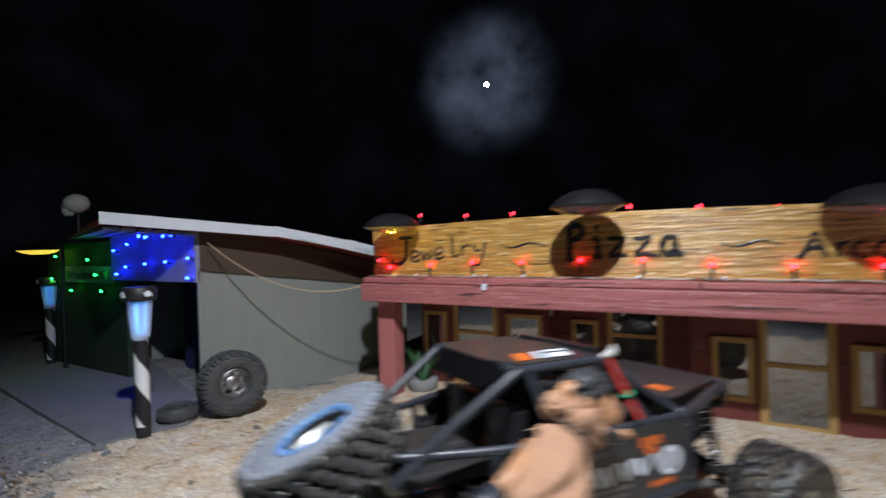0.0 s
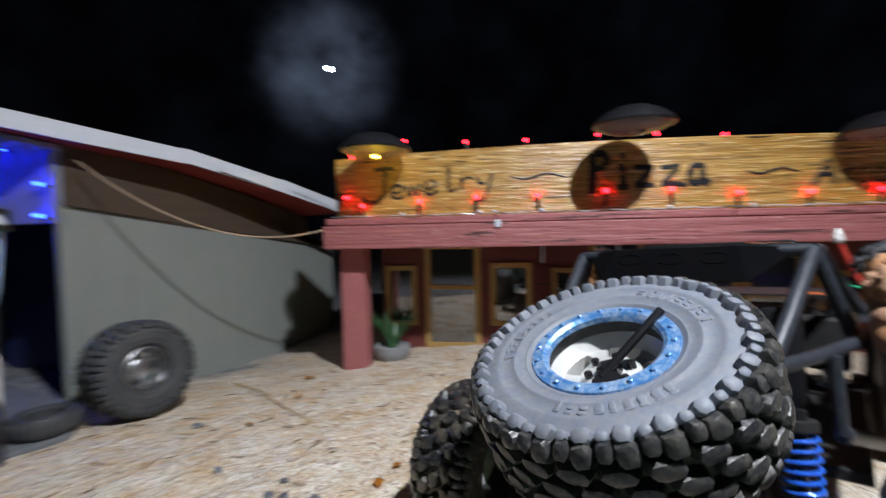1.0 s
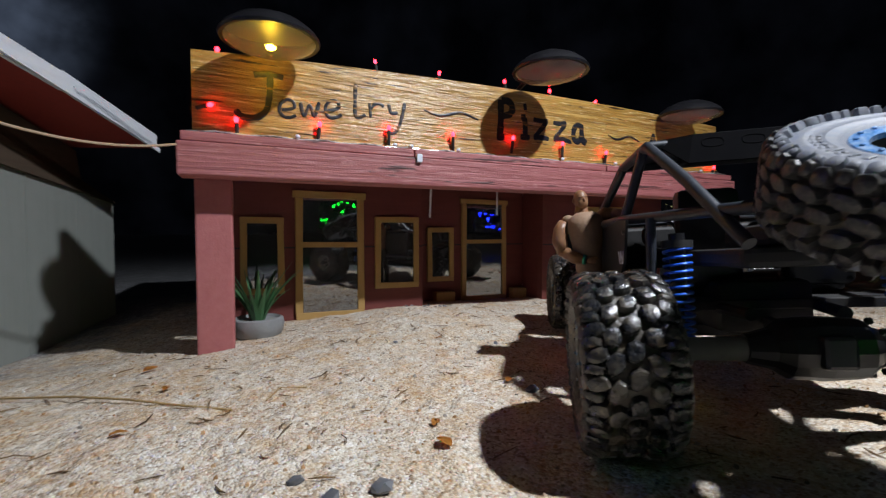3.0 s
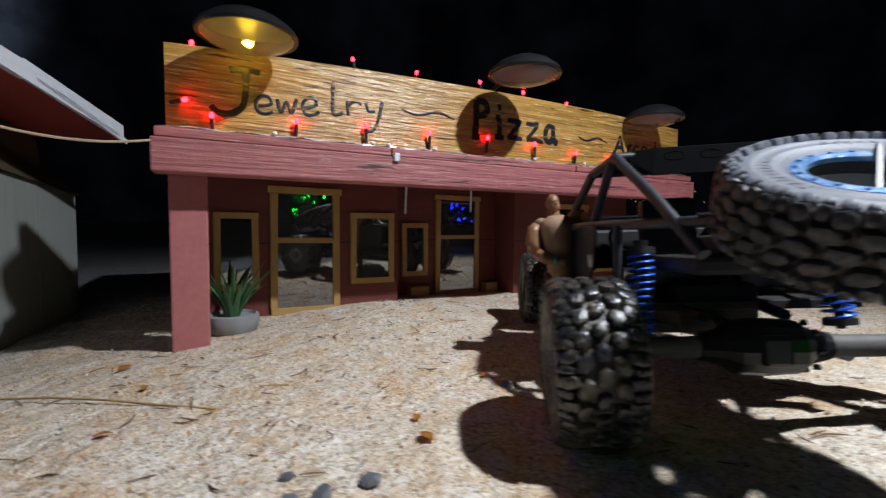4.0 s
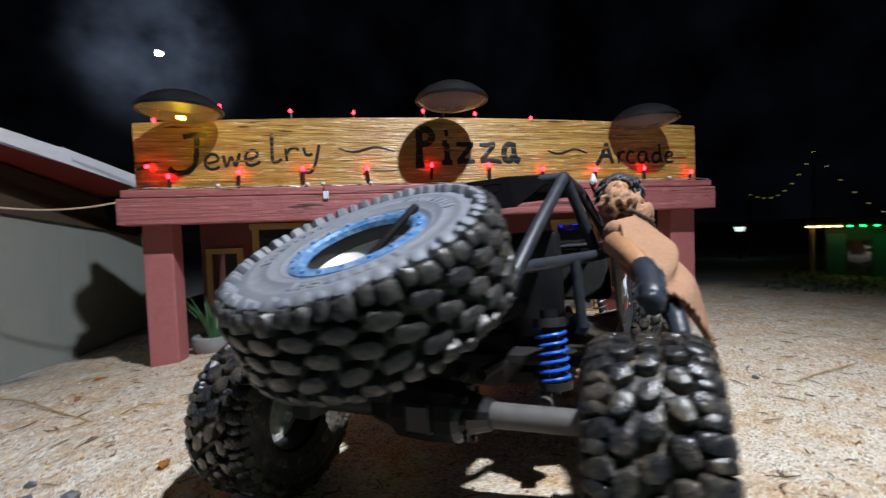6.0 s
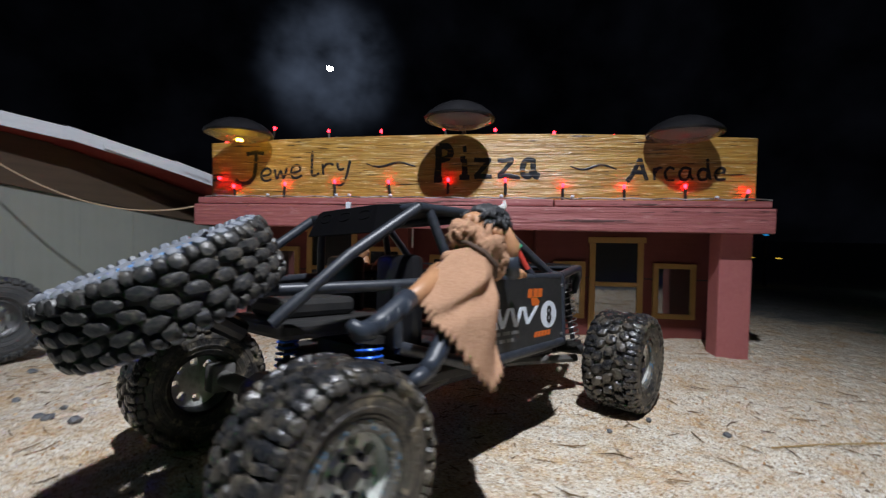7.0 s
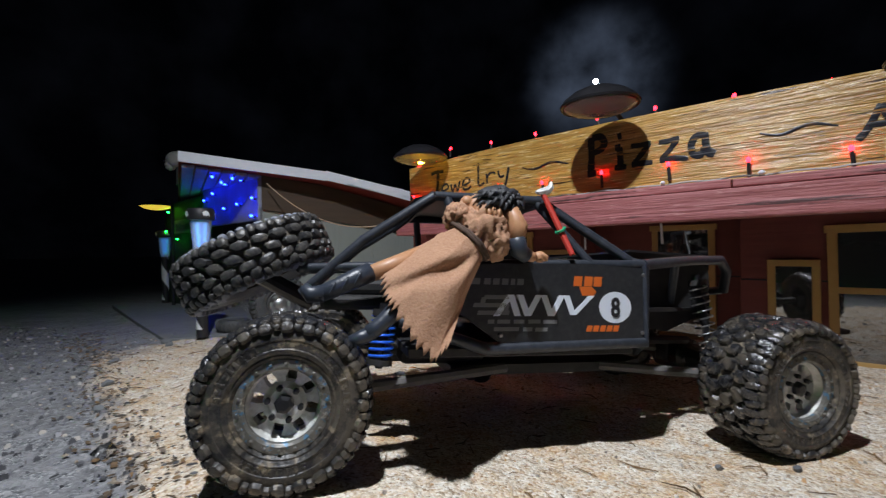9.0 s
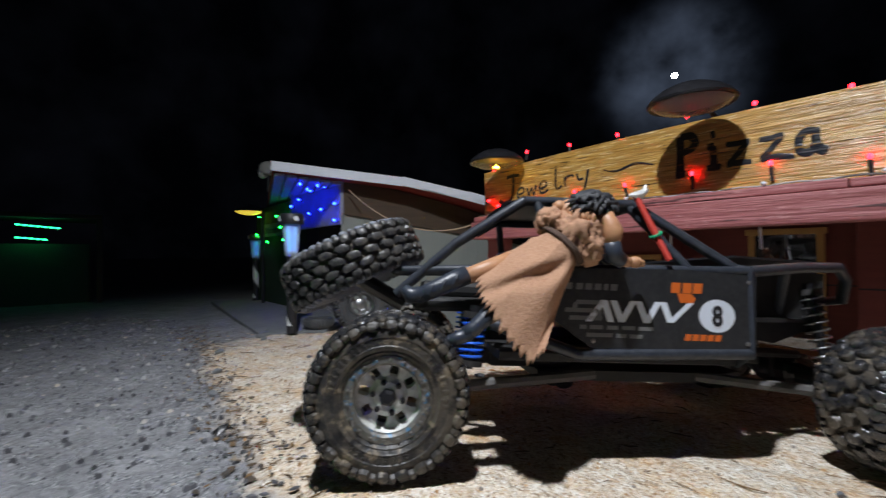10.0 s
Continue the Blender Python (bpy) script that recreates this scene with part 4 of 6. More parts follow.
# ---- wheels ----
OCTAGON = [(-1, -0.45), (-0.6, -1), (0.6, -1), (1, -0.45), (1, 0.45), (0.6, 1), (-0.6, 1), (-1, 0.45)]
BENT = [(-0.75, -1), (0.25, -1), (0.75, -0.6), (1, 0.25), (0.75, 1), (-0.25, 1), (-0.75, 0.6), (-1, -0.25)]


def lug(bm, m, lx, ly, h, mi=1, rnd=None, shape=None):
    """A moulded rubber block on a tyre, its corners worn unevenly."""
    base = shape or OCTAGON
    if rnd:
        base = [(x * rnd.uniform(0.88, 1.1), y * rnd.uniform(0.88, 1.1)) for x, y in base]
    if m.determinant() < 0:
        base = base[::-1]
    rings = [[bm.verts.new(m @ V(x * lx / 2 * k, y * ly / 2 * k, z)) for x, y in base] for k, z in ((1.12, -0.001), (1.03, h * 0.55), (0.88, h * 0.90), (0.55, h * 1.03))]
    for a, b in zip(rings, rings[1:]):
        for i in range(8):
            bm.faces.new((a[i], a[(i + 1) % 8], b[(i + 1) % 8], b[i])).material_index = mi
    bm.faces.new(rings[-1]).material_index = mi


def tyre_mesh(R, W, rim, count=20, seed=1, crown=0, fine=1.0):
    """A knobbly crawler tyre about the y axis, from its bead out to its lugs."""
    bm = bmesh.new()
    h = R * 0.082
    r = R - h
    prof = [(rim, -W * 0.36), (rim * 1.06, -W * 0.43), (rim * 1.16, -W * 0.475), (rim * 1.20, -W * 0.470), (rim * 1.25, -W * 0.49), (r * 0.66, -W * 0.497), (r * 0.67, -W * 0.508), (r * 0.685, -W * 0.508), (r * 0.695, -W * 0.498), (r * 0.79, -W * 0.5), (r * 0.80, -W * 0.510), (r * 0.825, -W * 0.510), (r * 0.86, -W * 0.498), (r * 0.955, -W * 0.46), (r * 0.992, -W * 0.34), (r, -W * 0.15)]
    prof = prof + [(a, -b) for a, b in prof[::-1]]
    lathe(bm, prof, 64, m=pose(0, 0, 0, 90, 0, 0))
    for f in bm.faces:
        f.material_index = crown if all(math.hypot(v.co.x, v.co.z) > r * 0.95 for v in f.verts) else 0
    rnd = random.Random(seed)

    def turn(t):
        return pose(0, 0, 0, 0, 360 * t / count, 0)

    for i in range(count):
        # two rows of slanting blocks on the crown, each with a small tie block
        for y, o in ((-0.125, 0.0), (0.125, 0.5)) if count < 22 else ((-0.21, 0.0), (0.0, 0.5), (0.21, 0.05)):
            m = turn(i + o) @ Matrix.Translation((0, y * W, r * 0.995)) @ pose(0, 0, 0, 0, 0, rnd.uniform(-5, 5)) @ Matrix.Diagonal((1, 1 if y < 0 else -1, 1, 1))
            lug(bm, m, R * (0.263 if count < 22 else 0.198), W * (0.215 if count < 22 else 0.185), h * rnd.uniform(0.92, 1.04), rnd=rnd, shape=BENT)
        for side in (-1, 1):
            o = 0.25 + (0.12 if side > 0 else 0)
            # shoulder blocks, long and short by turns, wrapping over the edge
            m = turn(i + o) @ Matrix.Translation((0, side * W * 0.36, r * 0.975)) @ pose(0, 0, 0, -side * 22, 0, side * 12)
            lug(bm, m, R * 0.150 * fine, W * 0.22 * fine ** 0.5, h * 1.1, rnd=rnd)
            m = turn(i + o + 0.5) @ Matrix.Translation((0, side * W * 0.40, r * 0.972)) @ pose(0, 0, 0, -side * 24, 0, -side * 8)
            lug(bm, m, R * 0.105 * fine, W * 0.19 * fine ** 0.5, h * 1.05, rnd=rnd)
            m = turn(i + o) @ Matrix.Translation((0, side * W * 0.462, r * 0.935)) @ pose(0, 0, 0, -side * 62, 0, 0)
            lug(bm, m, R * 0.145 * fine * fine, R * 0.115 * fine, h * 0.75, 0, rnd)
            m = turn(i + o + 0.5) @ Matrix.Translation((0, side * W * 0.466, r * 0.945)) @ pose(0, 0, 0, -side * 62, 0, 0)
            lug(bm, m, R * 0.085 * fine, R * 0.075 * fine, h * 0.7, 0, rnd)
    # raised sidewall marks where lettering runs round
    for side in (-1, 1):
        for a0 in (20, 140, 260):
            t = a0
            for i in range(9):
                wide = rnd.uniform(0.03, 0.055)
                t += 5.6 + wide * 30
                m = pose(0, 0, 0, 0, t, 0) @ Matrix.Translation((0, side * W * 0.496, r * 0.735)) @ pose(0, 0, 0, -side * 88, 0, rnd.uniform(-12, 12))
                lug(bm, m @ Matrix.Translation((0, R * 0.018, 0)), R * wide, R * rnd.choice((0.03, 0.085)), 0.0007, 0)
                lug(bm, m @ Matrix.Translation((0, -R * 0.022, 0)), R * wide * 1.3, R * 0.025, 0.0006, 0)
    return bm


def alloy(bm, rim, y, side):
    """The face of a wheel: a deep bright lip, a flat face with windows, seen from the side given."""
    m = pose(0, 0, 0, -90 * side, 0, 0) @ Matrix.Translation((0, 0, y))
    lathe(bm, [(rim * 0.985, -0.001), (rim * 0.985, 0.0015), (rim * 0.93, 0.001), (rim * 0.82, -0.0045), (rim * 0.77, -0.0062), (rim * 0.77, -0.0165), (rim * 0.985, -0.0165)], 48, m=m)
    lathe(bm, [(0, -0.0036), (rim * 0.36, -0.0036), (rim * 0.42, -0.0050), (rim * 0.50, -0.0060), (rim * 0.50, -0.0165), (0, -0.0165)], 32, m=m)


def spoke(bm, rim, y, side, a):
    """One rib of a wheel's face, at the angle a."""
    m = pose(0, 0, 0, -90 * side, 0, 0) @ Matrix.Translation((0, 0, y))
    w0, w1 = rim * 0.095, rim * 0.165
    prism(bm, [(rim * 0.48, -w0), (rim * 0.60, -w0 * 1.15), (rim * 0.69, -w1), (rim * 0.79, -w1 * 1.35), (rim * 0.79, w1 * 1.35), (rim * 0.69, w1), (rim * 0.60, w0 * 1.15), (rim * 0.48, w0)], -0.0165, -0.0061, m=m @ pose(0, 0, 0, 0, 0, a))


def make_wheel(parent, at, R, W, rimr, side, ring, spin=0.0, rot=None, sink=0.0, name="wheel"):
    """wheel > drum with tyre, alloy, beadlock ring, bolts and hub nut."""
    bm = bmesh.new()
    lathe(bm, [(rimr * 0.97, -W * 0.36), (rimr * 0.97, W * 0.30), (rimr * 0.93, W * 0.30), (rimr * 0.90, -W * 0.34)], 40, m=pose(0, 0, 0, 90, 0, 0))
    w = part(name, bm, M["chassis"], parent, "", True)
    w.matrix_local = Matrix.Translation(at) @ (rot if rot is not None else Matrix.Identity(4)) @ pose(0, 0, 0, 0, spin, 0)
    # The spare's paler rubber carries dust and the bright light on its face.
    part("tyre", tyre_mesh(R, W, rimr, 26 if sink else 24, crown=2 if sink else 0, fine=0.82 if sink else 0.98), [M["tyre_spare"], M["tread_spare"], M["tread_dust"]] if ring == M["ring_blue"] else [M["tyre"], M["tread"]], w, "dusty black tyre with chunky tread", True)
    bm = bmesh.new()
    alloy(bm, rimr * (0.97 if sink else 1.0), W * 0.36 - sink, side)
    part("alloy", bm, M["rim_bright"] if sink else M["rim_grey"], w, "bright alloy centre set deep in the wheel" if sink else "dull alloy face with eight windows", True)
    n = 5 if sink else 8
    for i in range(n):
        bm = bmesh.new()
        spoke(bm, rimr * (0.97 if sink else 1.0), W * 0.36 - sink, side, 360 / n * (i + 0.5))
        part("spoke", bm, M["rim_bright"] if sink else M["rim_grey"], w)
    bm = bmesh.new()
    lathe(bm, [(rimr * 0.83, 0), (rimr * 0.84, 0.003), (rimr * 0.90, 0.0045), (rimr * 1.07, 0.004), (rimr * 1.10, 0.0015), (rimr * 1.10, -0.001)], 48, m=pose(0, 0, 0, -90 * side, 0, 0) @ Matrix.Translation((0, 0, W * 0.372)))
    b = part("beadlock_ring", bm, ring, w, "", True)
    for i in range(18):
        bm = bmesh.new()
        lathe(bm, [(0.0013, -0.001), (0.0013, 0.0007), (0.0008, 0.0010), (0, 0.0010)], 6, m=pose(0, 0, 0, -90 * side, 0, 0) @ pose(0, 0, 0, 0, 0, i * 20) @ Matrix.Translation((rimr * 0.985, 0, W * 0.372 + 0.0045)))
        part("bolt", bm, ring, b)
    bm = bmesh.new()
    k = pose(0, 0, 0, -90 * side, 0, 0)
    lathe(bm, [(0.0068, 0), (0.0064, 0.005), (0.004, 0.0062), (0, 0.0062)], 6, m=k @ Matrix.Translation((0, 0, W * 0.36 - 0.0045 - sink)))
    part("hub", bm, M["black_plastic"], w, "black hub nut")
    for i in range(6):
        bm = bmesh.new()
        lathe(bm, [(0.0022, 0), (0.0022, 0.004), (0, 0.0045)], 6, m=k @ pose(0, 0, 0, 0, 0, i * 60) @ Matrix.Translation((0.0112, 0, W * 0.36 - 0.0045 - sink)))
        part("nut", bm, M["black_plastic"], w)
    return w


WB, TR, RW, WW = 0.408, 0.145, 0.0625, 0.053


def coil(bm, p0, p1, r, wire, turns, n=10):
    p0, p1 = Vector(p0), Vector(p1)
    d = p1 - p0
    x = d.orthogonal().normalized()
    y = d.normalized().cross(x)
    k = int(turns * 14)
    tube(bm, [p0 + d * (i / k) + (x * math.cos(2 * math.pi * i * turns / k) + y * math.sin(2 * math.pi * i * turns / k)) * r for i in range(k + 1)], wire, 6)


def shock(car, p0, p1, spring, r=0.0115):
    """A coil-over: body with spring, end caps."""
    p0, p1 = Vector(p0), Vector(p1)
    d = (p1 - p0).normalized()
    bm = bmesh.new()
    tube(bm, [p0, p0 + (p1 - p0) * 0.45], 0.0035, 8)
    tube(bm, [p0 + (p1 - p0) * 0.42, p1], 0.0060 if r > 0.01 else 0.0050, 10)
    s = part("shock_absorber", bm, M["black_plastic"], car, "", True)
    bm = bmesh.new()
    coil(bm, p0 + d * 0.008, p1 - d * 0.012, r, 0.0013 if r > 0.01 else 0.0009, ((p1 - p0).length - 0.02) / 0.0060 if r > 0.01 else 9.0)
    part("coil_spring", bm, spring, s, "blue coil spring" if spring == M["spring_blue"] else "bare steel coil spring", True)
    for a, b in ((p0 + d * 0.003, p0 + d * 0.008), (p1 - d * 0.012, p1 - d * 0.006)):
        bm = bmesh.new()
        tube(bm, [a, b], r * 1.15, 12)
        part("spring_collar", bm, M["chassis"], s, "", True)


def build_car():
    car = thing("rock_crawler", CAR, "black radio-controlled rock crawler buggy with a spare wheel, standing on sand", "toy car")
    make_wheel(car, (-0.047, -0.1410, 0.0615), 0.0612, WW, 0.0292, -1, M["ring_dirty"], 12)
    make_wheel(car, (-0.026, 0.1305, 0.0575), RW, 0.056, 0.0292, 1, M["ring_dirty"], 40)
    make_wheel(car, (WB - 0.018, -0.146, 0.0590), 0.0625, 0.064, 0.0300, -1, M["ring_dirty"], 25, pose(0, 0, 0, 3, 0, 1))
    make_wheel(car, (WB, 0.126, 0.0725), RW, WW, 0.0292, 1, M["ring_dirty"], 3, pose(0, 0, 0, 3, 0, 4))
    make_wheel(car, (-0.093, -0.012, 0.1605), 0.0745, 0.045, 0.0345, 1, M["ring_blue"], 0, pose(0, 0, 0, -3.5, 0, 0) @ pose(0, 0, 0, 0, -26.5, 0) @ pose(0, 0, 0, 90, 0, 0), sink=0.009, name="spare_wheel")
    # axles
    for x, name in ((-0.011, "rear_axle"), (WB, "front_axle")):
        bm = bmesh.new()
        tube(bm, [(x, -0.125, RW), (x, -0.04, RW), (x, 0.04, RW), (x, 0.125, RW)], [0.0075, 0.0085, 0.0085, 0.0075], 12)
        box(bm, x - 0.012, x + 0.012, -0.118, -0.10, RW - 0.014, RW + 0.014, 0.003)
        box(bm, x - 0.012, x + 0.012, 0.10, 0.12, RW - 0.014, RW + 0.014, 0.003)
        part(name, bm, M["link"] if name == "rear_axle" else M["chassis"], car, "dusty plastic axle housing", True)
        bm = bmesh.new()
        lathe(bm, [(0, -0.045), (0.010, -0.045), (0.014, -0.030), (0.020, -0.022), (0.0215, 0.0), (0.020, 0.022), (0.014, 0.030), (0.010, 0.045), (0, 0.045)], 14, m=pose(x, 0, RW, 90, 0, 0))
        box(bm, x - 0.024, x + 0.010, -0.010, 0.010, RW - 0.010, RW + 0.012, 0.003)
        for a in range(8):
            lathe(bm, [(0.0024, 0), (0.0024, 0.003), (0, 0.0034)], 6, m=pose(x, 0, RW, 0, 0, 0) @ pose(0, 0, 0, 0, a * 45, 0) @ Matrix.Translation((0.0175, -0.0285, 0)) @ pose(0, 0, 0, 90, 0, 0))
        part("differential_case", bm, M["black_plastic"], car, "black differential case")
    # trailing links
    for y in (-0.075, 0.075):
        for x0, x1 in ((0.01, 0.16), (WB - 0.01, 0.27)):
            bm = bmesh.new()
            tube(bm, [(x0, y, RW - 0.012), (x1, y * 0.55, 0.058)], 0.0055, 8)
            part("lower_link", bm, M["link"], car, "", True)
            bm = bmesh.new()
            tube(bm, [(x0, y * 0.4, RW + 0.02), (x1, y * 0.7, 0.088)], 0.0048, 8)
            part("upper_link", bm, M["chassis"], car, "", True)
    # shocks
    for y in (-0.080, 0.070):
        shock(car, (0.024 if y < 0 else 0.036, y, RW + (0.006 if y < 0 else -0.012)), (0.030 if y < 0 else 0.042, y * 0.96, 0.126 if y < 0 else 0.146), M["spring_blue"], 0.0102)
        shock(car, (WB - 0.024, y, RW + 0.006), (WB - 0.034, y * 0.86, 0.160), M["steel"], 0.0095)
    # skid, gearbox, motor
    bm = bmesh.new()
    prism(bm, [(0.10, -0.045), (0.30, -0.045), (0.33, -0.03), (0.33, 0.03), (0.30, 0.045), (0.10, 0.045)], 0.052, 0.062)
    part("skid_plate", bm, M["chassis"], car)
    bm = bmesh.new()
    box(bm, 0.05, 0.14, -0.035, 0.035, 0.062, 0.105, 0.006)
    tube(bm, [(0.10, -0.05, 0.092), (0.10, 0.045, 0.092)], 0.018, 16)
    part("gearbox", bm, M["chassis"], car, "", True)
    for a, b in (((0.145, 0, 0.078), (0.03, 0, 0.07)), ((0.28, 0.01, 0.078), (WB - 0.02, 0.01, 0.068))):
        bm = bmesh.new()
        tube(bm, [a, b], 0.005, 8)
        part("drive_shaft", bm, M["link"], car, "", True)
    for y in (-0.068, 0.058):
        bm = bmesh.new()
        prism(bm, [(0.275, 0.108), (0.335, 0.098), (0.392, 0.120), (0.392, 0.170), (0.275, 0.172)], -0.0015, 0.0015, m=Matrix(((1, 0, 0, 0), (0, 0, 1, y), (0, 1, 0, 0), (0, 0, 0, 1))))
        part("inner_wing", bm, M["chassis"], car, "matt black inner wing panel")
    bm = bmesh.new()
    box(bm, -0.03, 0.10, -0.05, 0.05, 0.118, 0.132, 0.004)
    box(bm, -0.02, 0.05, -0.03, 0.03, 0.132, 0.148, 0.005)
    part("rear_deck", bm, M["chassis"], car, "cluttered rear deck with battery tray")
    bm = bmesh.new()
    tube(bm, [(-0.04, 0, 0.122), (-0.107, -0.016, 0.159)], 0.009, 12)
    tube(bm, [(-0.104, -0.011, 0.163), (-0.078, -0.033, 0.196)], 0.0024, 8)
    part("spare_mount", bm, M["black_plastic"], car)
    # cage
    def bar(name, pts, r=0.0048, mat_=None):
        bm = bmesh.new()
        tube(bm, pts, r, 10)
        return part(name, bm, mat_ or M["tube"], car, "", True)

    for k in (-1, 1):
        def at(x, w, z):
            return (x + (0.007 if k < 0 and 0.09 < x < 0.3 and z < 0.2 else 0.0), k * w * 0.935 - 0.005, z)
        roof_r, roof_f = at(0.070, 0.089, 0.226), at(0.176, 0.088, 0.228)
        ws, nose = at(0.263, 0.120, 0.167), at(0.398, 0.080, 0.177)
        bar("roof_rail", [roof_r, roof_f])
        bar("windscreen_post", [roof_f, at(0.256, 0.110, 0.170), ws])
        bar("side_rail", [at(-0.048, 0.056, 0.157), at(0.03, 0.090, 0.160), at(0.09, 0.112, 0.163), ws], 0.0045)
        bar("rear_stay", [roof_r, at(0.008, 0.078, 0.184), at(-0.046, 0.062, 0.134)], 0.0048)
        bar("rear_stay", [at(0.082, 0.089, 0.226), at(0.092, 0.108, 0.164)], 0.0045)
        bar("nose_rail", [ws, at(0.34, 0.100, 0.174), nose, at(0.414, 0.072, 0.165), at(0.418, 0.062, 0.142)], 0.0052)
        bar("lower_rail", [at(0.040, 0.10, 0.112), at(0.105, 0.122, 0.090), at(0.262, 0.122, 0.094), ws], 0.0055)
        bar("lower_stay", [at(0.040, 0.098, 0.160), at(0.040, 0.10, 0.112)], 0.004)
        bar("floor_brace", [at(0.262, 0.120, 0.094), at(0.31, 0.05, 0.074)], 0.0045)
        bar("hood_stay", [at(0.32, 0.104, 0.171), at(0.35, 0.055, 0.118)], 0.0042)
        bar("pillar_brace", [at(0.172, 0.088, 0.226), at(0.208, 0.118, 0.166)], 0.0042)
    for name, a, b in (("roof_crossbar", (0.070, -0.088, 0.226), (0.070, 0.078, 0.226)), ("roof_crossbar", (0.176, -0.087, 0.228), (0.176, 0.077, 0.228)), ("rear_crossbar", (-0.048, -0.057, 0.157), (-0.048, 0.047, 0.157)), ("nose_crossbar", (0.398, -0.080, 0.177), (0.398, 0.070, 0.177))):
        bar(name, [a, b])
    bar("bumper_bar", [(0.418, -0.063, 0.144), (0.428, -0.005, 0.138), (0.418, 0.053, 0.144)])
    # panels
    bm = bmesh.new()
    prism(bm, [(0.060, -0.046), (0.078, -0.085), (0.178, -0.084), (0.178, -0.005), (0.178, 0.074), (0.078, 0.075), (0.060, 0.044), (0.060, -0.001)], 0.2295, 0.2315)
    for v in bm.verts:
        v.co.z += 0.003 * (1 - ((v.co.y + 0.005) / 0.085) ** 2) * min(1, (v.co.x - 0.06) / 0.05)
    roof = part("roof_panel", bm, M["panel"], car, "black roof panel")
    for shape, color in (([(0.082, -0.074), (0.100, -0.074), (0.112, -0.046), (0.094, -0.046)], "orange"), ([(0.106, -0.074), (0.114, -0.074), (0.126, -0.046), (0.118, -0.046)], "white"),
                         ([(0.120, -0.074), (0.150, -0.074), (0.158, -0.058), (0.128, -0.058)], "white"), ([(0.130, -0.052), (0.160, -0.052), (0.164, -0.044), (0.134, -0.044)], "white")):
        bm = bmesh.new()
        prism(bm, shape, 0.2318, 0.2321)
        for v in bm.verts:
            v.co.z += 0.003 * (1 - ((v.co.y + 0.005) / 0.085) ** 2) * min(1, (v.co.x - 0.06) / 0.05)
        part("roof_print", bm, M[color], roof)
    # folded rear face of the roof with three oblong slots
    rim = [V(0.071, -0.083, 0.2290), V(0.0595, -0.046, 0.2310), V(0.0595, 0.044, 0.2310), V(0.071, 0.073, 0.2290), V(0.049, 0.052, 0.2050), V(0.049, -0.054, 0.2050)]
    bm = bmesh.new()
    outer = [bm.verts.new(p) for p in rim]
    inner = [bm.verts.new(p + V(0.0016, 0, -0.0004)) for p in rim]
    for q in ((1, 2, 4, 5), (0, 1, 5), (2, 3, 4)):
        bm.faces.new([outer[i] for i in q])
        bm.faces.new([inner[i] for i in q[::-1]])
    for i in range(6):
        j = (i + 1) % 6
        bm.faces.new((outer[j], outer[i], inner[i], inner[j]))
    bmesh.ops.recalc_face_normals(bm, faces=bm.faces[:])
    tail = part("roof_tail", bm, M["tail_black"], car, "folded black rear panel of the roof with slots")
    for y in (-0.032, -0.001, 0.030):
        bm = bmesh.new()
        tube(bm, [V(0.0562 + 0.0016 * math.sin(w), y + 0.0105 * max(-0.8, min(0.8, math.cos(w))), 0.2225 + 0.0040 * math.sin(w)) for w in [i * math.pi / 8 for i in range(16)]], 0.0007, 5, closed=True)
        part("slot_rim", bm, M["tail_black"], tail, "", True)
    bm = bmesh.new()
    box(bm, 0.181, 0.194, -0.071, 0.061, 0.2270, 0.2375, 0.002)
    bar_ = part("light_bar", bm, M["black_plastic"], car, "black roof light bar")
    for i in range(7):
        bm = bmesh.new()
        box(bm, 0.1935, 0.1955, -0.065 + 0.0175 * i, -0.052 + 0.0175 * i, 0.2285, 0.2360, 0.001)
        part("lens", bm, M["rim_grey"], bar_)
    bm = bmesh.new()
    prism(bm, [(0.262, -0.108), (0.39, -0.074), (0.39, 0.064), (0.262, 0.098)], 0.180, 0.182)
    hood = part("hood_panel", bm, M["panel"], car, "black hood panel")
    bm = bmesh.new()
    prism(bm, [(0.278, -0.086), (0.300, -0.080), (0.300, -0.056), (0.278, -0.060)], 0.182, 0.1824)
    part("hood_print", bm, M["orange"], hood)
    bm = bmesh.new()
    prism(bm, [(0.27, -0.092), (0.395, -0.068), (0.395, 0.056), (0.27, 0.080)], 0.120, 0.124)
    box(bm, 0.30, 0.37, -0.05, 0.03, 0.124, 0.165, 0.006)
    part("engine_tray", bm, M["chassis"], car, "dark tray with engine block")
    bm = bmesh.new()
    box(bm, 0.045, 0.262, -0.112, 0.102, 0.082, 0.090, 0.001)
    part("floor_pan", bm, M["chassis"], car)
    for y in (-0.054, 0.030):
        bm = bmesh.new()
        box(bm, 0.085, 0.145, y - 0.026, y + 0.026, 0.091, 0.110, 0.006)
        box(bm, 0.072, 0.088, y - 0.026, y + 0.026, 0.098, 0.186, 0.006)
        part("seat", bm, M["black_plastic"], car, "black moulded seat", True)
    bm = bmesh.new()
    box(bm, 0.235, 0.257, -0.104, 0.092, 0.112, 0.163, 0.004)
    part("dashboard", bm, M["chassis"], car)
    bm = bmesh.new()
    tube(bm, [(0.220 + 0.006 * math.cos(a), 0.030 + 0.018 * math.cos(a), 0.152 + 0.018 * math.sin(a)) for a in [i * 2 * math.pi / 16 for i in range(16)]], 0.0022, 6, closed=True)
    part("steering_wheel", bm, M["black_plastic"], car, "", True)
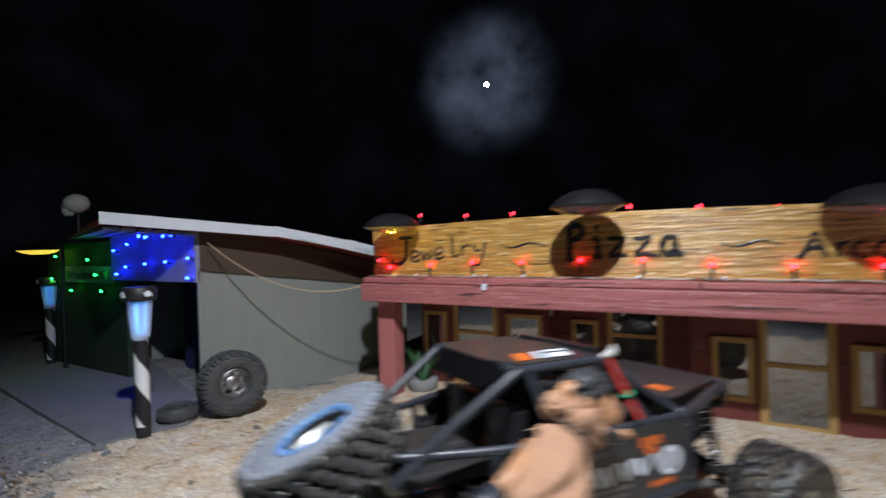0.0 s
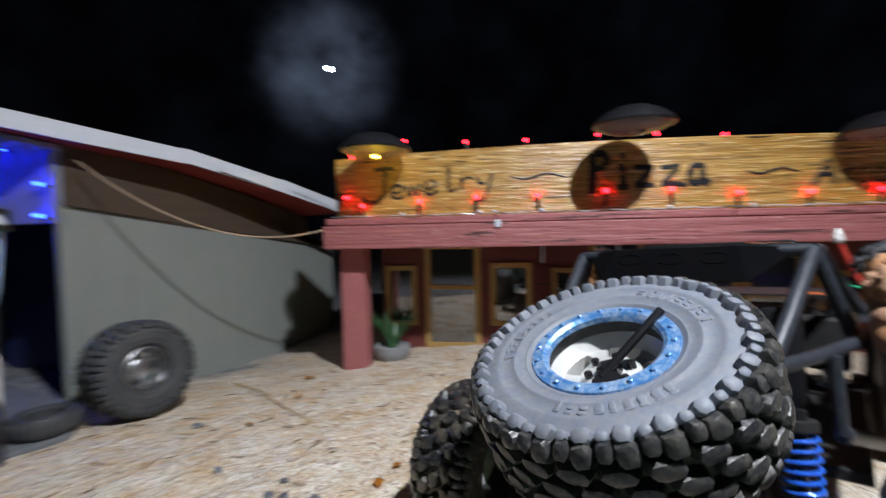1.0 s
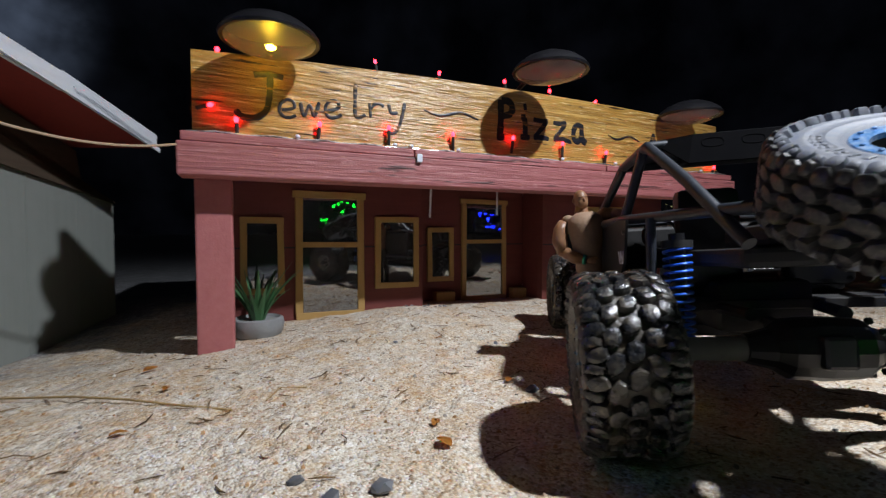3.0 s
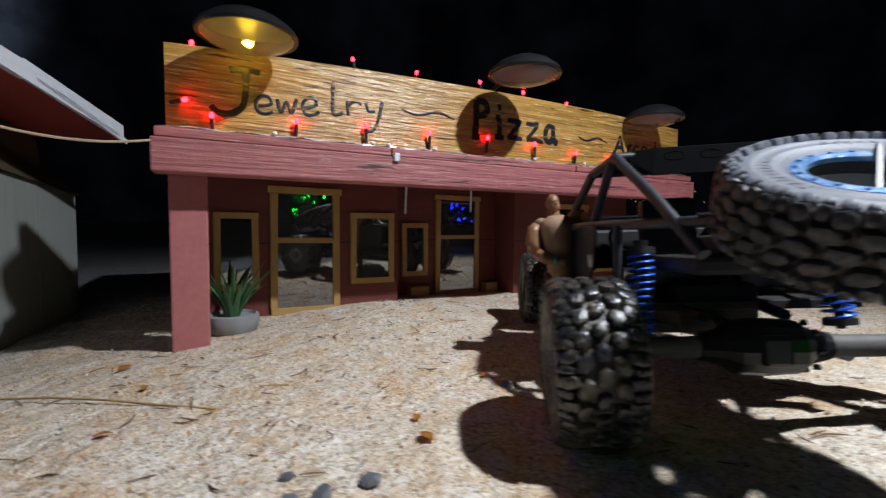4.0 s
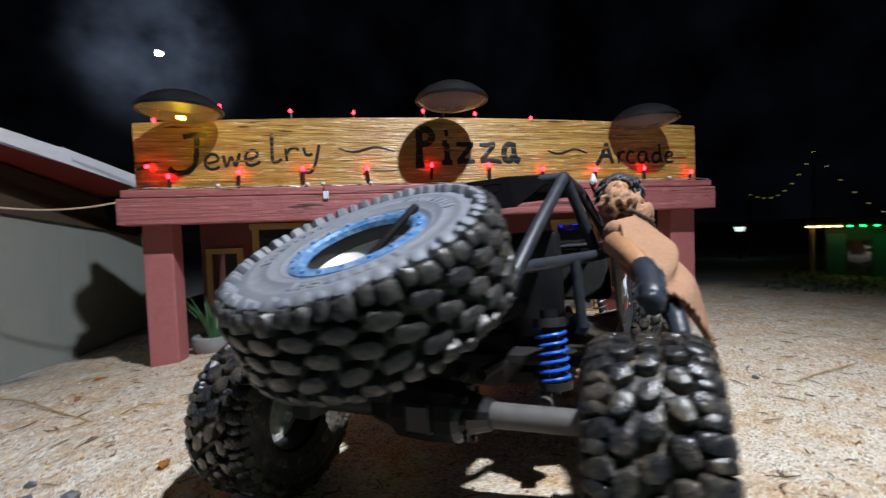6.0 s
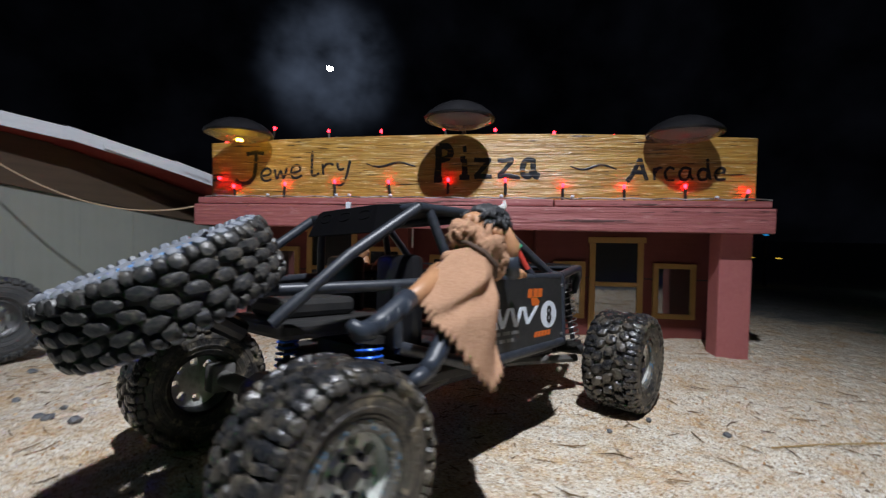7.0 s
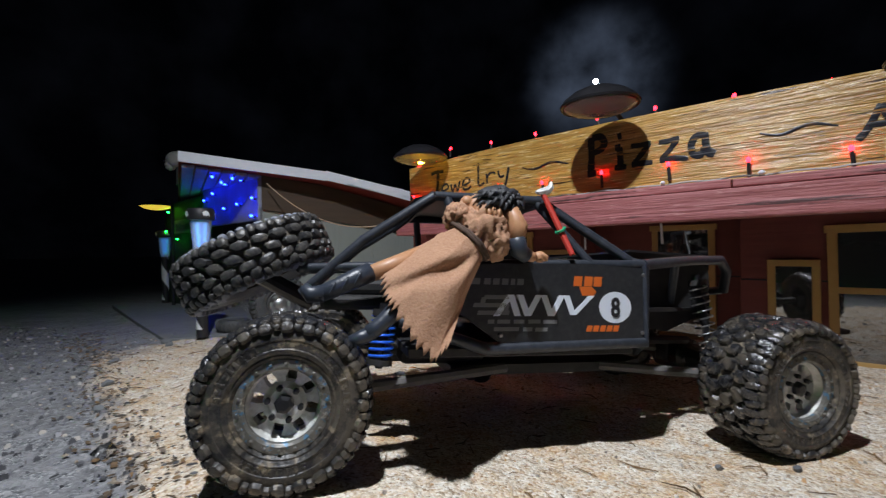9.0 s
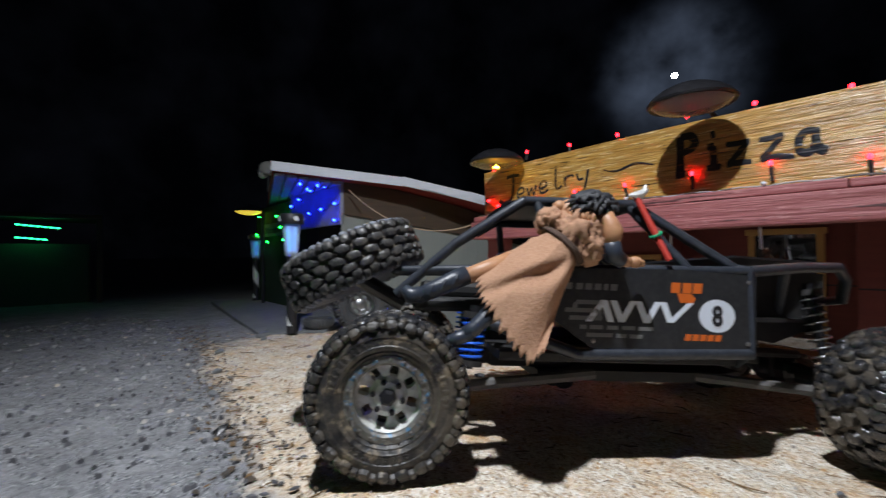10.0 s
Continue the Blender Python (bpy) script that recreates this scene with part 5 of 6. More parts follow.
    # side panels with their prints
    out = [(0.050, 0.160), (0.066, 0.124), (0.108, 0.096), (0.258, 0.097), (0.264, 0.104), (0.266, 0.163), (0.20, 0.166), (0.11, 0.164)]
    for k in (-1, 1):
        face = Matrix(((1, 0, 0, 0) if k > 0 else (0.96, 0, 0, 0.0185), (0, 0, k, k * 0.1150 - 0.005 - (0.007 if k > 0 else 0)), (0, 1, 0, 0), (0, 0, 0, 1)))
        bm = bmesh.new()
        prism(bm, out, -0.001, 0.0012, m=face)
        p = part("side_panel", bm, M["panel"], car, "matt black side panel with printed decals")
        e = 0.0012

        dec = face @ Matrix.Translation((-0.0105, 0, 0)) if k < 0 else face

        def print_(name, shape, color, lift=0.0003):
            bm = bmesh.new()
            prism(bm, shape, e, e + lift, m=dec)
            part(name, bm, color, p)

        def slant(x, z, w, h, lean=0.25):
            return [(x, z), (x + w, z), (x + w + h * lean, z + h), (x + h * lean, z + h)]

        def stroke(pts, w, color, lift=0.0003):
            for (x0, z0), (x1, z1) in zip(pts, pts[1:]):
                print_("decal_stroke", [(x0 - w / 2, z0), (x0 + w / 2, z0), (x1 + w / 2, z1), (x1 - w / 2, z1)] if z1 > z0 else [(x1 - w / 2, z1), (x1 + w / 2, z1), (x0 + w / 2, z0), (x0 - w / 2, z0)], color, lift)
                lift += 0.0001

        if k < 0:
            z0, z1 = 0.1185, 0.1370
            for x, z, w in ((0.098, z0 + 0.001, 0.030), (0.094, z0 + 0.0075, 0.030), (0.104, z1 - 0.004, 0.034)):
                print_("decal_bar", slant(x, z, w, 0.0036), M["grey_print"])
            print_("decal_bar", slant(0.100, z0 + 0.008, 0.0045, 0.008, 0.25), M["grey_print"])
            print_("decal_bar", slant(0.122, z0 + 0.001, 0.0045, 0.009, 0.25), M["grey_print"])
            stroke([(0.116, z0), (0.130, z1)], 0.0062, M["white"])
            stroke([(0.130, z1), (0.1365, z0)], 0.0062, M["white"], 0.0004)
            stroke([(0.1390, z1), (0.1465, z0), (0.1575, z1)], 0.0062, M["white"], 0.0004)
            stroke([(0.1625, z1), (0.1700, z0), (0.1810, z1)], 0.0062, M["white"], 0.0004)
            stroke([(0.1855, z1), (0.1925, z0 + 0.001), (0.212, z1)], 0.0062, M["white"], 0.0004)
            disc = [(0.2375 + 0.0175 * math.cos(i * math.pi / 16), 0.1265 + 0.0144 * math.sin(i * math.pi / 16)) for i in range(32)]
            print_("number_disc", disc, M["white"])
            bm = bmesh.new()
            letters(bm, "8", 0.0245, Matrix.Diagonal((0.82, 1, 1, 1)), 0.0007, 0.0003)
            lo = [min(v.co[i] for v in bm.verts) for i in range(2)]
            hi = [max(v.co[i] for v in bm.verts) for i in range(2)]
            bmesh.ops.transform(bm, matrix=dec @ Matrix.Translation((0.2375 - (lo[0] + hi[0]) / 2, 0.1265 - (lo[1] + hi[1]) / 2, e + 0.0006)), verts=bm.verts)
            part("race_number", bm, M["stripe_black"], p)
            for x in (0.193, 0.204, 0.214):
                print_("decal_block", slant(x, 0.1455, 0.0085, 0.009, 0.1), M["orange"])
            print_("decal_block", [(0.202, 0.137), (0.214, 0.137), (0.217, 0.141), (0.212, 0.1452), (0.199, 0.1452)], M["orange"], 0.0004)
            for i in range(5):
                print_("decal_bar", slant(0.206 + 0.0072 * i, 0.1045, 0.0055, 0.0055, 0.3), M["orange"])
            for x0, zz, w in ((0.108, 0.112, 0.006), (0.117, 0.112, 0.012), (0.133, 0.112, 0.010), (0.147, 0.112, 0.012), (0.162, 0.1118, 0.014), (0.114, 0.1055, 0.024), (0.142, 0.1052, 0.009), (0.154, 0.1050, 0.012)):
                print_("decal_bar", slant(x0, zz, w, 0.0034, 0.1), M["grey_print"])
            for x0, w in ((0.092, 0.008), (0.104, 0.006), (0.1125, 0.006), (0.121, 0.006), (0.1295, 0.004), (0.136, 0.006)):
                print_("decal_bar", slant(x0, 0.1455, w, 0.0055, 0.1), M["grey_print"])
        else:
            stroke([(0.066, 0.134), (0.071, 0.122), (0.076, 0.134), (0.081, 0.122), (0.086, 0.134)], 0.003, M["white"])
        for x0, zz in ((0.064, 0.150), (0.110, 0.102), (0.257, 0.103), (0.259, 0.157)):
            bm = bmesh.new()
            lathe(bm, [(0.0022, 0.0008), (0.0018, 0.0022), (0, 0.0024)], 8, m=face @ Matrix.Translation((x0, zz, 0)))
            part("screw", bm, M["steel"], p)
    return car


build_car()


# ---- figures on the crawler: plain vinyl dolls ----
def build_pick():
    t = thing("toy_pick", CAR @ Matrix.Translation((0, 0.012, 0)), "small red-handled steel pick strapped to the windscreen post", "toy tool")
    bm = bmesh.new()
    tube(bm, [(0.174, -0.112, 0.232), (0.183, -0.121, 0.205), (0.192, -0.134, 0.174)], [0.0026, 0.003, 0.0026], 8)
    part("handle", bm, M["red_strap"], t, "red handle", True)
    bm = bmesh.new()
    tube(bm, [(0.166, -0.112, 0.234), (0.172, -0.112, 0.2345), (0.178, -0.112, 0.236), (0.182, -0.112, 0.240), (0.182, -0.112, 0.245)], [0.0015, 0.0036, 0.0042, 0.003, 0.0012], 8)
    part("head", bm, M["rim_bright"], t, "worn steel head", True)
    bm = bmesh.new()
    tube(bm, [V(0.1855, -0.124, 0.197) + V(0.0045 * math.cos(a) * 0.8, 0.0055 * math.sin(a), 0.0045 * math.cos(a) * 0.55) for a in [i * math.pi / 6 for i in range(12)]], 0.0014, 6, closed=True)
    part("band", bm, M["green_band"], t, "green rubber band", True)


def along(line, u):
    f = u * (len(line) - 1)
    k = min(int(f), len(line) - 2)
    return Vector(line[k]).lerp(Vector(line[k + 1]), f - k)


def fold_cloth(bm, top, hem, rows, cols, mi, ragged, depth):
    """Cloth hung from one line of points to another: a deep slanting fold, soft ridges, a cut and ragged hem, given thickness."""
    rnd = random.Random(11)
    grid = []
    for j in range(rows + 1):
        v = j / rows
        row = []
        for i in range(cols + 1):
            u = i / cols
            p = along(top, u).lerp(along(hem, u), v)
            f = u - (0.80 - 0.52 * v)
            wave = -1.3 * math.exp(-(f / 0.075) ** 2) + 0.55 * math.cos(7.0 * f) + 0.22 * math.sin(17 * u + 3 * v) * v
            p += V(0.10, -1, 0.25) * depth * min(1.0, 3.0 * v) * (1 - 0.25 * v) * wave
            p += V(0, -1, 0.3) * 0.007 * math.sin(math.pi * v) * math.sin(math.pi * u)
            if j >= rows - 1:
                cut = (i % 4) / 3.0 - 0.5
                p += (along(hem, u) - along(top, u)).normalized() * ragged * (cut * 1.6 + rnd.uniform(-0.25, 0.25)) * (1.0 if j == rows else 0.35)
            row.append(p)
        grid.append(row)
    front = [[bm.verts.new(p) for p in row] for row in grid]
    back = [[bm.verts.new(p + V(0, 0.0020, -0.0004)) for p in row] for row in grid]
    made = []
    for j in range(rows):
        for i in range(cols):
            made.append(bm.faces.new((front[j][i], front[j][i + 1], front[j + 1][i + 1], front[j + 1][i])))
            made.append(bm.faces.new((back[j][i], back[j + 1][i], back[j + 1][i + 1], back[j][i + 1])))
    for j in range(rows):
        for i in (0, cols):
            made.append(bm.faces.new((front[j][i], front[j + 1][i], back[j + 1][i], back[j][i])))
    for i in range(cols):
        made.append(bm.faces.new((front[rows][i], front[rows][i + 1], back[rows][i + 1], back[rows][i])))
    for f in made:
        f.material_index, f.smooth = mi, True


def crumple(bm, c, r, m, mi, amount, freq, seed, sub=4):
    """A ball of bunched cloth: creased all over."""
    vs = bmesh.ops.create_icosphere(bm, subdivisions=sub, radius=1)["verts"]
    for v in vs:
        n = v.co.normalized()
        k = abs(noise.noise(n * freq + V(seed, 0, 0))) * 2 - 0.5
        k += 0.5 * abs(noise.noise(n * freq * 2.3 + V(0, seed, 0)))
        v.co = n * (1 - amount * k)
    bmesh.ops.transform(bm, matrix=Matrix.Translation(c) @ m @ Matrix.Diagonal((r[0], r[1], r[2], 1)), verts=vs)
    for f in {f for v in vs for f in v.link_faces}:
        f.material_index, f.smooth = mi, True


def build_caped_doll():
    """One mesh: a doll that clings to the side of the crawler, cape hanging over its back."""
    bm = bmesh.new()
    fold_cloth(bm, [(0.082, -0.104, 0.187), (0.086, -0.116, 0.189), (0.096, -0.126, 0.182), (0.104, -0.127, 0.174), (0.110, -0.120, 0.166)],
               [(0.029, -0.118, 0.157), (0.028, -0.126, 0.146), (0.030, -0.137, 0.134), (0.036, -0.147, 0.125), (0.049, -0.157, 0.104), (0.063, -0.162, 0.092), (0.073, -0.157, 0.101)], 26, 72, 0, 0.0046, 0.0066)
    # rolled hood bunched round the neck, and its dark cord
    crumple(bm, V(0.112, -0.110, 0.188), (0.021, 0.017, 0.022), pose(0, 0, 0, 0, 35, 0), 0, 0.46, 2.7, 3.0)
    crumple(bm, V(0.094, -0.104, 0.199), (0.013, 0.013, 0.013), pose(0, 0, 0, 0, 20, 0), 0, 0.44, 2.6, 7.0)
    crumple(bm, V(0.122, -0.116, 0.178), (0.012, 0.011, 0.015), pose(0, 0, 0, 0, 10, 0), 0, 0.42, 2.8, 5.0)
    for o in (0.0, 0.003):
        tube(bm, [V(0.086 + o, -0.100, 0.194), V(0.086 + o, -0.114, 0.193), V(0.094 + o, -0.126, 0.185), V(0.103 + o, -0.130, 0.175), V(0.110 + o, -0.124, 0.166), V(0.112 + o, -0.112, 0.164)], 0.0017, 8, mi=4)
    ball(bm, V(0.088, -0.102, 0.174), (0.017, 0.011, 0.010), m=pose(0, 0, 0, 0, 35, 0).to_3x3(), seg=14, mi=0)
    # head and hair
    ball(bm, V(0.112, -0.103, 0.208), (0.0150, 0.0125, 0.0130), seg=14, mi=1)
    ball(bm, V(0.100, -0.106, 0.213), (0.0062, 0.0055, 0.0056), seg=10, mi=1)
    crumple(bm, V(0.129, -0.104, 0.216), (0.021, 0.0165, 0.0125), Matrix.Identity(4), 2, 0.35, 3.0, 2.0)
    rnd = random.Random(3)
    for i in range(90):
        a, e = rnd.uniform(0, 6.28), rnd.uniform(-0.3, 1.3)
        d = V(math.cos(a) * math.cos(e), math.sin(a) * math.cos(e), math.sin(e))
        p = V(0.129, -0.104, 0.215) + V(d.x * 0.0185, d.y * 0.0145, d.z * 0.0108)
        q = p + V(d.x * 0.006 - rnd.uniform(0.0, 0.009), d.y * 0.006, d.z * 0.002 - rnd.uniform(0.002, 0.009))
        tube(bm, [p, p.lerp(q, 0.5) + V(0, -0.001, 0.0018), q], [0.0024, 0.0019, 0.0004], 5, mi=2)
    # arm over the side rail: shoulder, cuff, fist
    tube(bm, [(0.128, -0.108, 0.200), (0.138, -0.116, 0.202), (0.1405, -0.120, 0.192), (0.139, -0.121, 0.180)], [0.0060, 0.0082, 0.0086, 0.0064], 12, mi=1)
    tube(bm, [(0.1385, -0.121, 0.184), (0.142, -0.119, 0.172), (0.150, -0.117, 0.168)], [0.0072, 0.0078, 0.0064], 12, mi=3)
    tube(bm, [(0.149, -0.117, 0.1685), (0.157, -0.115, 0.1675)], [0.0046, 0.0044], 8, mi=1)
    ball(bm, V(0.163, -0.114, 0.1680), (0.0066, 0.0050, 0.0050), seg=10, mi=1)
    for k in range(3):
        tube(bm, [(0.163, -0.118 + 0.003 * k, 0.170), (0.168, -0.118 + 0.003 * k, 0.168), (0.167, -0.118 + 0.003 * k, 0.1645)], 0.0016, 6, mi=1)
    tube(bm, [(0.112, -0.100, 0.194), (0.118, -0.098, 0.205), (0.122, -0.112, 0.2035)], [0.0058, 0.0050, 0.0022], 8, mi=1)
    for x in (0.1135, 0.118, 0.1225):
        tube(bm, [(x, -0.117, 0.2075), (x + 0.0015, -0.121, 0.203), (x + 0.001, -0.121, 0.1985)], [0.0022, 0.0021, 0.0014], 6, mi=1)
    # legs and boots, feet on the rear of the chassis
    tube(bm, [(0.070, -0.102, 0.168), (0.040, -0.114, 0.1575), (0.012, -0.122, 0.1475)], [0.0100, 0.0078, 0.0058], 10, mi=1)
    tube(bm, [(0.020, -0.119, 0.1515), (0.009, -0.122, 0.1465), (-0.006, -0.123, 0.139), (-0.018, -0.123, 0.1335)], [0.0078, 0.0074, 0.0068, 0.0060], 12, mi=3)
    for x, z in ((0.010, 0.1462), (0.001, 0.1424), (-0.008, 0.1385)):
        tube(bm, [V(x, -0.1225, z) + V(0.0030 * math.cos(a), 0.0076 * math.sin(a), 0.0070 * math.cos(a)) for a in [i * math.pi / 6 for i in range(12)]], 0.0009, 5, closed=True, mi=3)
    tube(bm, [(-0.014, -0.123, 0.135), (-0.024, -0.123, 0.134), (-0.029, -0.122, 0.140)], [0.0068, 0.0064, 0.0036], 8, mi=3)
    tube(bm, [(0.072, -0.110, 0.158), (0.053, -0.124, 0.138), (0.038, -0.134, 0.124)], [0.0100, 0.0080, 0.0064], 10, mi=1)
    tube(bm, [(0.040, -0.133, 0.126), (0.032, -0.136, 0.118), (0.024, -0.137, 0.1105), (0.018, -0.137, 0.107)], [0.0066, 0.0064, 0.0060, 0.0056], 10, mi=3)
    tube(bm, [(0.022, -0.137, 0.108), (0.012, -0.137, 0.1035), (0.005, -0.137, 0.102)], [0.0058, 0.0052, 0.0034], 8, mi=3)
    ob = finish("caped_doll", bm, [M["cape"], M["flesh"], M["hair"], M["boot"], M["cord"]])
    ob.matrix_world = CAR @ Matrix.Translation((-0.010, -0.022, 0.002))
    for p in ob.data.polygons:
        p.use_smooth = True
    tagged(ob, "vinyl doll in a ragged brown felt cape clinging to the crawler", "doll")


def build_bald_doll():
    """One mesh: a bald doll in a tan vest that leans on the crawler's side; its front faces -x."""
    bm = bmesh.new()
    ball(bm, V(-0.002, 0, 0.2025), (0.0098, 0.0085, 0.0118), seg=16, mi=0)
    ball(bm, V(-0.0065, 0, 0.1975), (0.0062, 0.0068, 0.0072), seg=12, mi=0)
    ball(bm, V(-0.0115, 0, 0.2010), (0.0022, 0.0018, 0.0032), seg=8, mi=0)
    ball(bm, V(-0.0088, 0, 0.2052), (0.0032, 0.0066, 0.0016), seg=8, mi=0)
    for s in (-1, 1):
        ball(bm, V(-0.001, s * 0.0087, 0.2015), (0.0022, 0.0013, 0.0034), seg=8, mi=0)
    tube(bm, [(0, 0, 0.178), (-0.002, 0, 0.196)], [0.0098, 0.0070], 12, mi=0)
    lathe(bm, [(0, 0.104), (0.0135, 0.104), (0.0155, 0.116), (0.0160, 0.132), (0.0190, 0.153), (0.0225, 0.170), (0.0200, 0.180), (0.0095, 0.1865), (0, 0.187)], 24, m=pose(0, 0, 0, 0, -3, 0) @ Matrix.Diagonal((0.78, 1.02, 1, 1)), mi=1)
    for s in (-1, 1):
        ball(bm, V(-0.0115, s * 0.0085, 0.1655), (0.0062, 0.0098, 0.0082), seg=12, mi=1)
        ball(bm, V(0.000, s * 0.0175, 0.1790), (0.0085, 0.0085, 0.0062), seg=10, mi=1)
    ball(bm, V(-0.0075, 0.002, 0.138), (0.0050, 0.0115, 0.013), seg=12, mi=1)
    # outer arm bent across the belly
    tube(bm, [(0.000, 0.0225, 0.176), (0.000, 0.0285, 0.168), (-0.002, 0.0320, 0.154), (-0.005, 0.0305, 0.141)], [0.0070, 0.0086, 0.0096, 0.0070], 12, mi=0)
    tube(bm, [(-0.003, 0.0310, 0.143), (-0.014, 0.0200, 0.133), (-0.021, 0.0080, 0.1290)], [0.0074, 0.0076, 0.0044], 12, mi=0)
    tube(bm, [(-0.0185, 0.0125, 0.1303), (-0.0205, 0.0090, 0.1292)], 0.0060, 12, mi=3)
    ball(bm, V(-0.0228, 0.0030, 0.1280), (0.0052, 0.0068, 0.0044), seg=10, mi=0)
    tube(bm, [(-0.024, 0.001, 0.1305), (-0.0265, -0.0035, 0.1300)], [0.0022, 0.0014], 6, mi=0)
    # inner arm up on the side rail
    tube(bm, [(0.001, -0.021, 0.177), (-0.003, -0.029, 0.182), (-0.012, -0.036, 0.181)], [0.0070, 0.0084, 0.0072], 12, mi=0)
    tube(bm, [(-0.011, -0.0355, 0.1812), (-0.022, -0.039, 0.1790), (-0.031, -0.040, 0.1770)], [0.0070, 0.0066, 0.0040], 12, mi=0)
    ball(bm, V(-0.034, -0.040, 0.1765), (0.0055, 0.0050, 0.0040), seg=10, mi=0)
    for s in (-1, 1):
        tube(bm, [(0, s * 0.008, 0.113), (-0.003, s * 0.011, 0.075), (0.004, s * 0.012, 0.040), (0.004, s * 0.012, 0.010)], [0.0112, 0.0104, 0.0086, 0.0072], 12, mi=2)
        ball(bm, V(-0.003, s * 0.012, 0.008), (0.0140, 0.0074, 0.0062), seg=10, mi=2)
    tube(bm, [V(0.0118 * math.cos(a), 0.0152 * math.sin(a), 0.112) for a in [i * math.pi / 8 for i in range(16)]], 0.0028, 6, closed=True, mi=2)
    ob = finish("bald_doll", bm, [M["bronze"], M["vest"], M["hair"], M["green_band"]])
    for p in ob.data.polygons:
        p.use_smooth = True
    ob.matrix_world = CAR @ pose(0.184, 0.116, 0.006, -3.0, -2.0, 0) @ pose(0, 0, 0, 0, 0, 18) @ Matrix.Diagonal((0.94, 0.94, 0.94, 1))
    tagged(ob, "bald muscular vinyl doll in a tan vest leaning on the crawler", "doll")


build_pick()
build_caped_doll()
build_bald_doll()


# ---- loose tyres by the shed ----
def loose_tyre():
    at = V(-0.482, 0.962, 0.066)
    t = thing("loose_wheel", Matrix.Translation(at) @ pose(0, 0, 0, 0, 0, 38) @ pose(0, 0, 0, -7, 0, 0), "weathered model wheel leaning on the grey shed wall", "wheel")
    part("tyre", tyre_mesh(0.071, 0.064, 0.032, 20, 3), [M["tyre_old"], M["tyre_old"]], t, "weathered chunky tyre", True)
    bm = bmesh.new()
    alloy(bm, 0.0325, 0.012, -1)
    lathe(bm, [(0.0320, -0.024), (0.0320, 0.024), (0.029, 0.026), (0.028, -0.02)], 36, m=pose(0, 0, 0, 90, 0, 0))
    part("alloy", bm, M["steel"], t, "bare steel wheel centre", True)
    for i in range(6):
        bm = bmesh.new()
        spoke(bm, 0.0325, 0.012, -1, 60 * i + 30)
        part("spoke", bm, M["steel"], t)


def flat_tyre():
    q = GREY @ V(-0.087, -0.128, 0)
    bm = bmesh.new()
    lathe(bm, [(0.021, 0.004), (0.026, 0.0), (0.034, 0.002), (0.038, 0.010), (0.038, 0.020), (0.033, 0.027), (0.026, 0.028), (0.021, 0.024), (0.021, 0.004)], 32)
    for i in range(26):
        lug(bm, pose(0, 0, 0.015, 0, 0, i * 360 / 26) @ Matrix.Translation((0.0375, 0, 0)) @ pose(0, 0, 0, 0, 90, 0), 0.016, 0.005, 0.0018, 0)
    ob = finish("small_tyre", bm, M["tyre_old"], smooth=True)
    ob.matrix_world = Matrix.Translation((q.x, q.y, 0.0065))
    tagged(ob, "small black tyre lying flat on the porch slab", "tyre")


loose_tyre()
flat_tyre()


# ---- cable from shed to shop ----
def hang(name, a, b, sag, r, material, label):
    a, b = Vector(a), Vector(b)
    bm = bmesh.new()
    n = 24
    tube(bm, [a.lerp(b, i / n) + V(0, 0, -sag * 4 * (i / n) * (1 - i / n)) for i in range(n + 1)], r, 6)
    tagged(finish(name, bm, material, smooth=True), label, "cable")


hang("power_cable", GREY @ V(0.010, -0.034, 0.384), BM @ V(-0.057, -0.036, 0.268), 0.054, 0.0015, M["cable"], "tan cable sagging between shed eaves and shop beam")


# ---- stones, leaves, twigs on the sand ----
def stone(bm, c, r, rnd, flat=0.6):
    vs = bmesh.ops.create_icosphere(bm, subdivisions=1, radius=1)["verts"]
    m = Matrix.Translation(c) @ pose(0, 0, 0, rnd.uniform(0, 30), rnd.uniform(0, 30), rnd.uniform(0, 360)) @ Matrix.Diagonal((r, r * rnd.uniform(0.6, 0.95), r * flat, 1))
    for v in vs:
        v.co *= rnd.uniform(0.82, 1.15)
    bmesh.ops.transform(bm, matrix=m, verts=vs)


def put_stone(x, y, r, label="smooth dark grey pebble lying on the sand", material="pebble", seed=0):
    rnd = random.Random(seed + int(x * 1000) + int(y * 3000))
    bm = bmesh.new()
    stone(bm, V(0, 0, 0), r, rnd)
    ob = finish("pebble", bm, M[material], smooth=True)
    ob.matrix_world = Matrix.Translation((x, y, height(x, y) + r * 0.25))
    tagged(ob, label, "pebble", "pebbles")


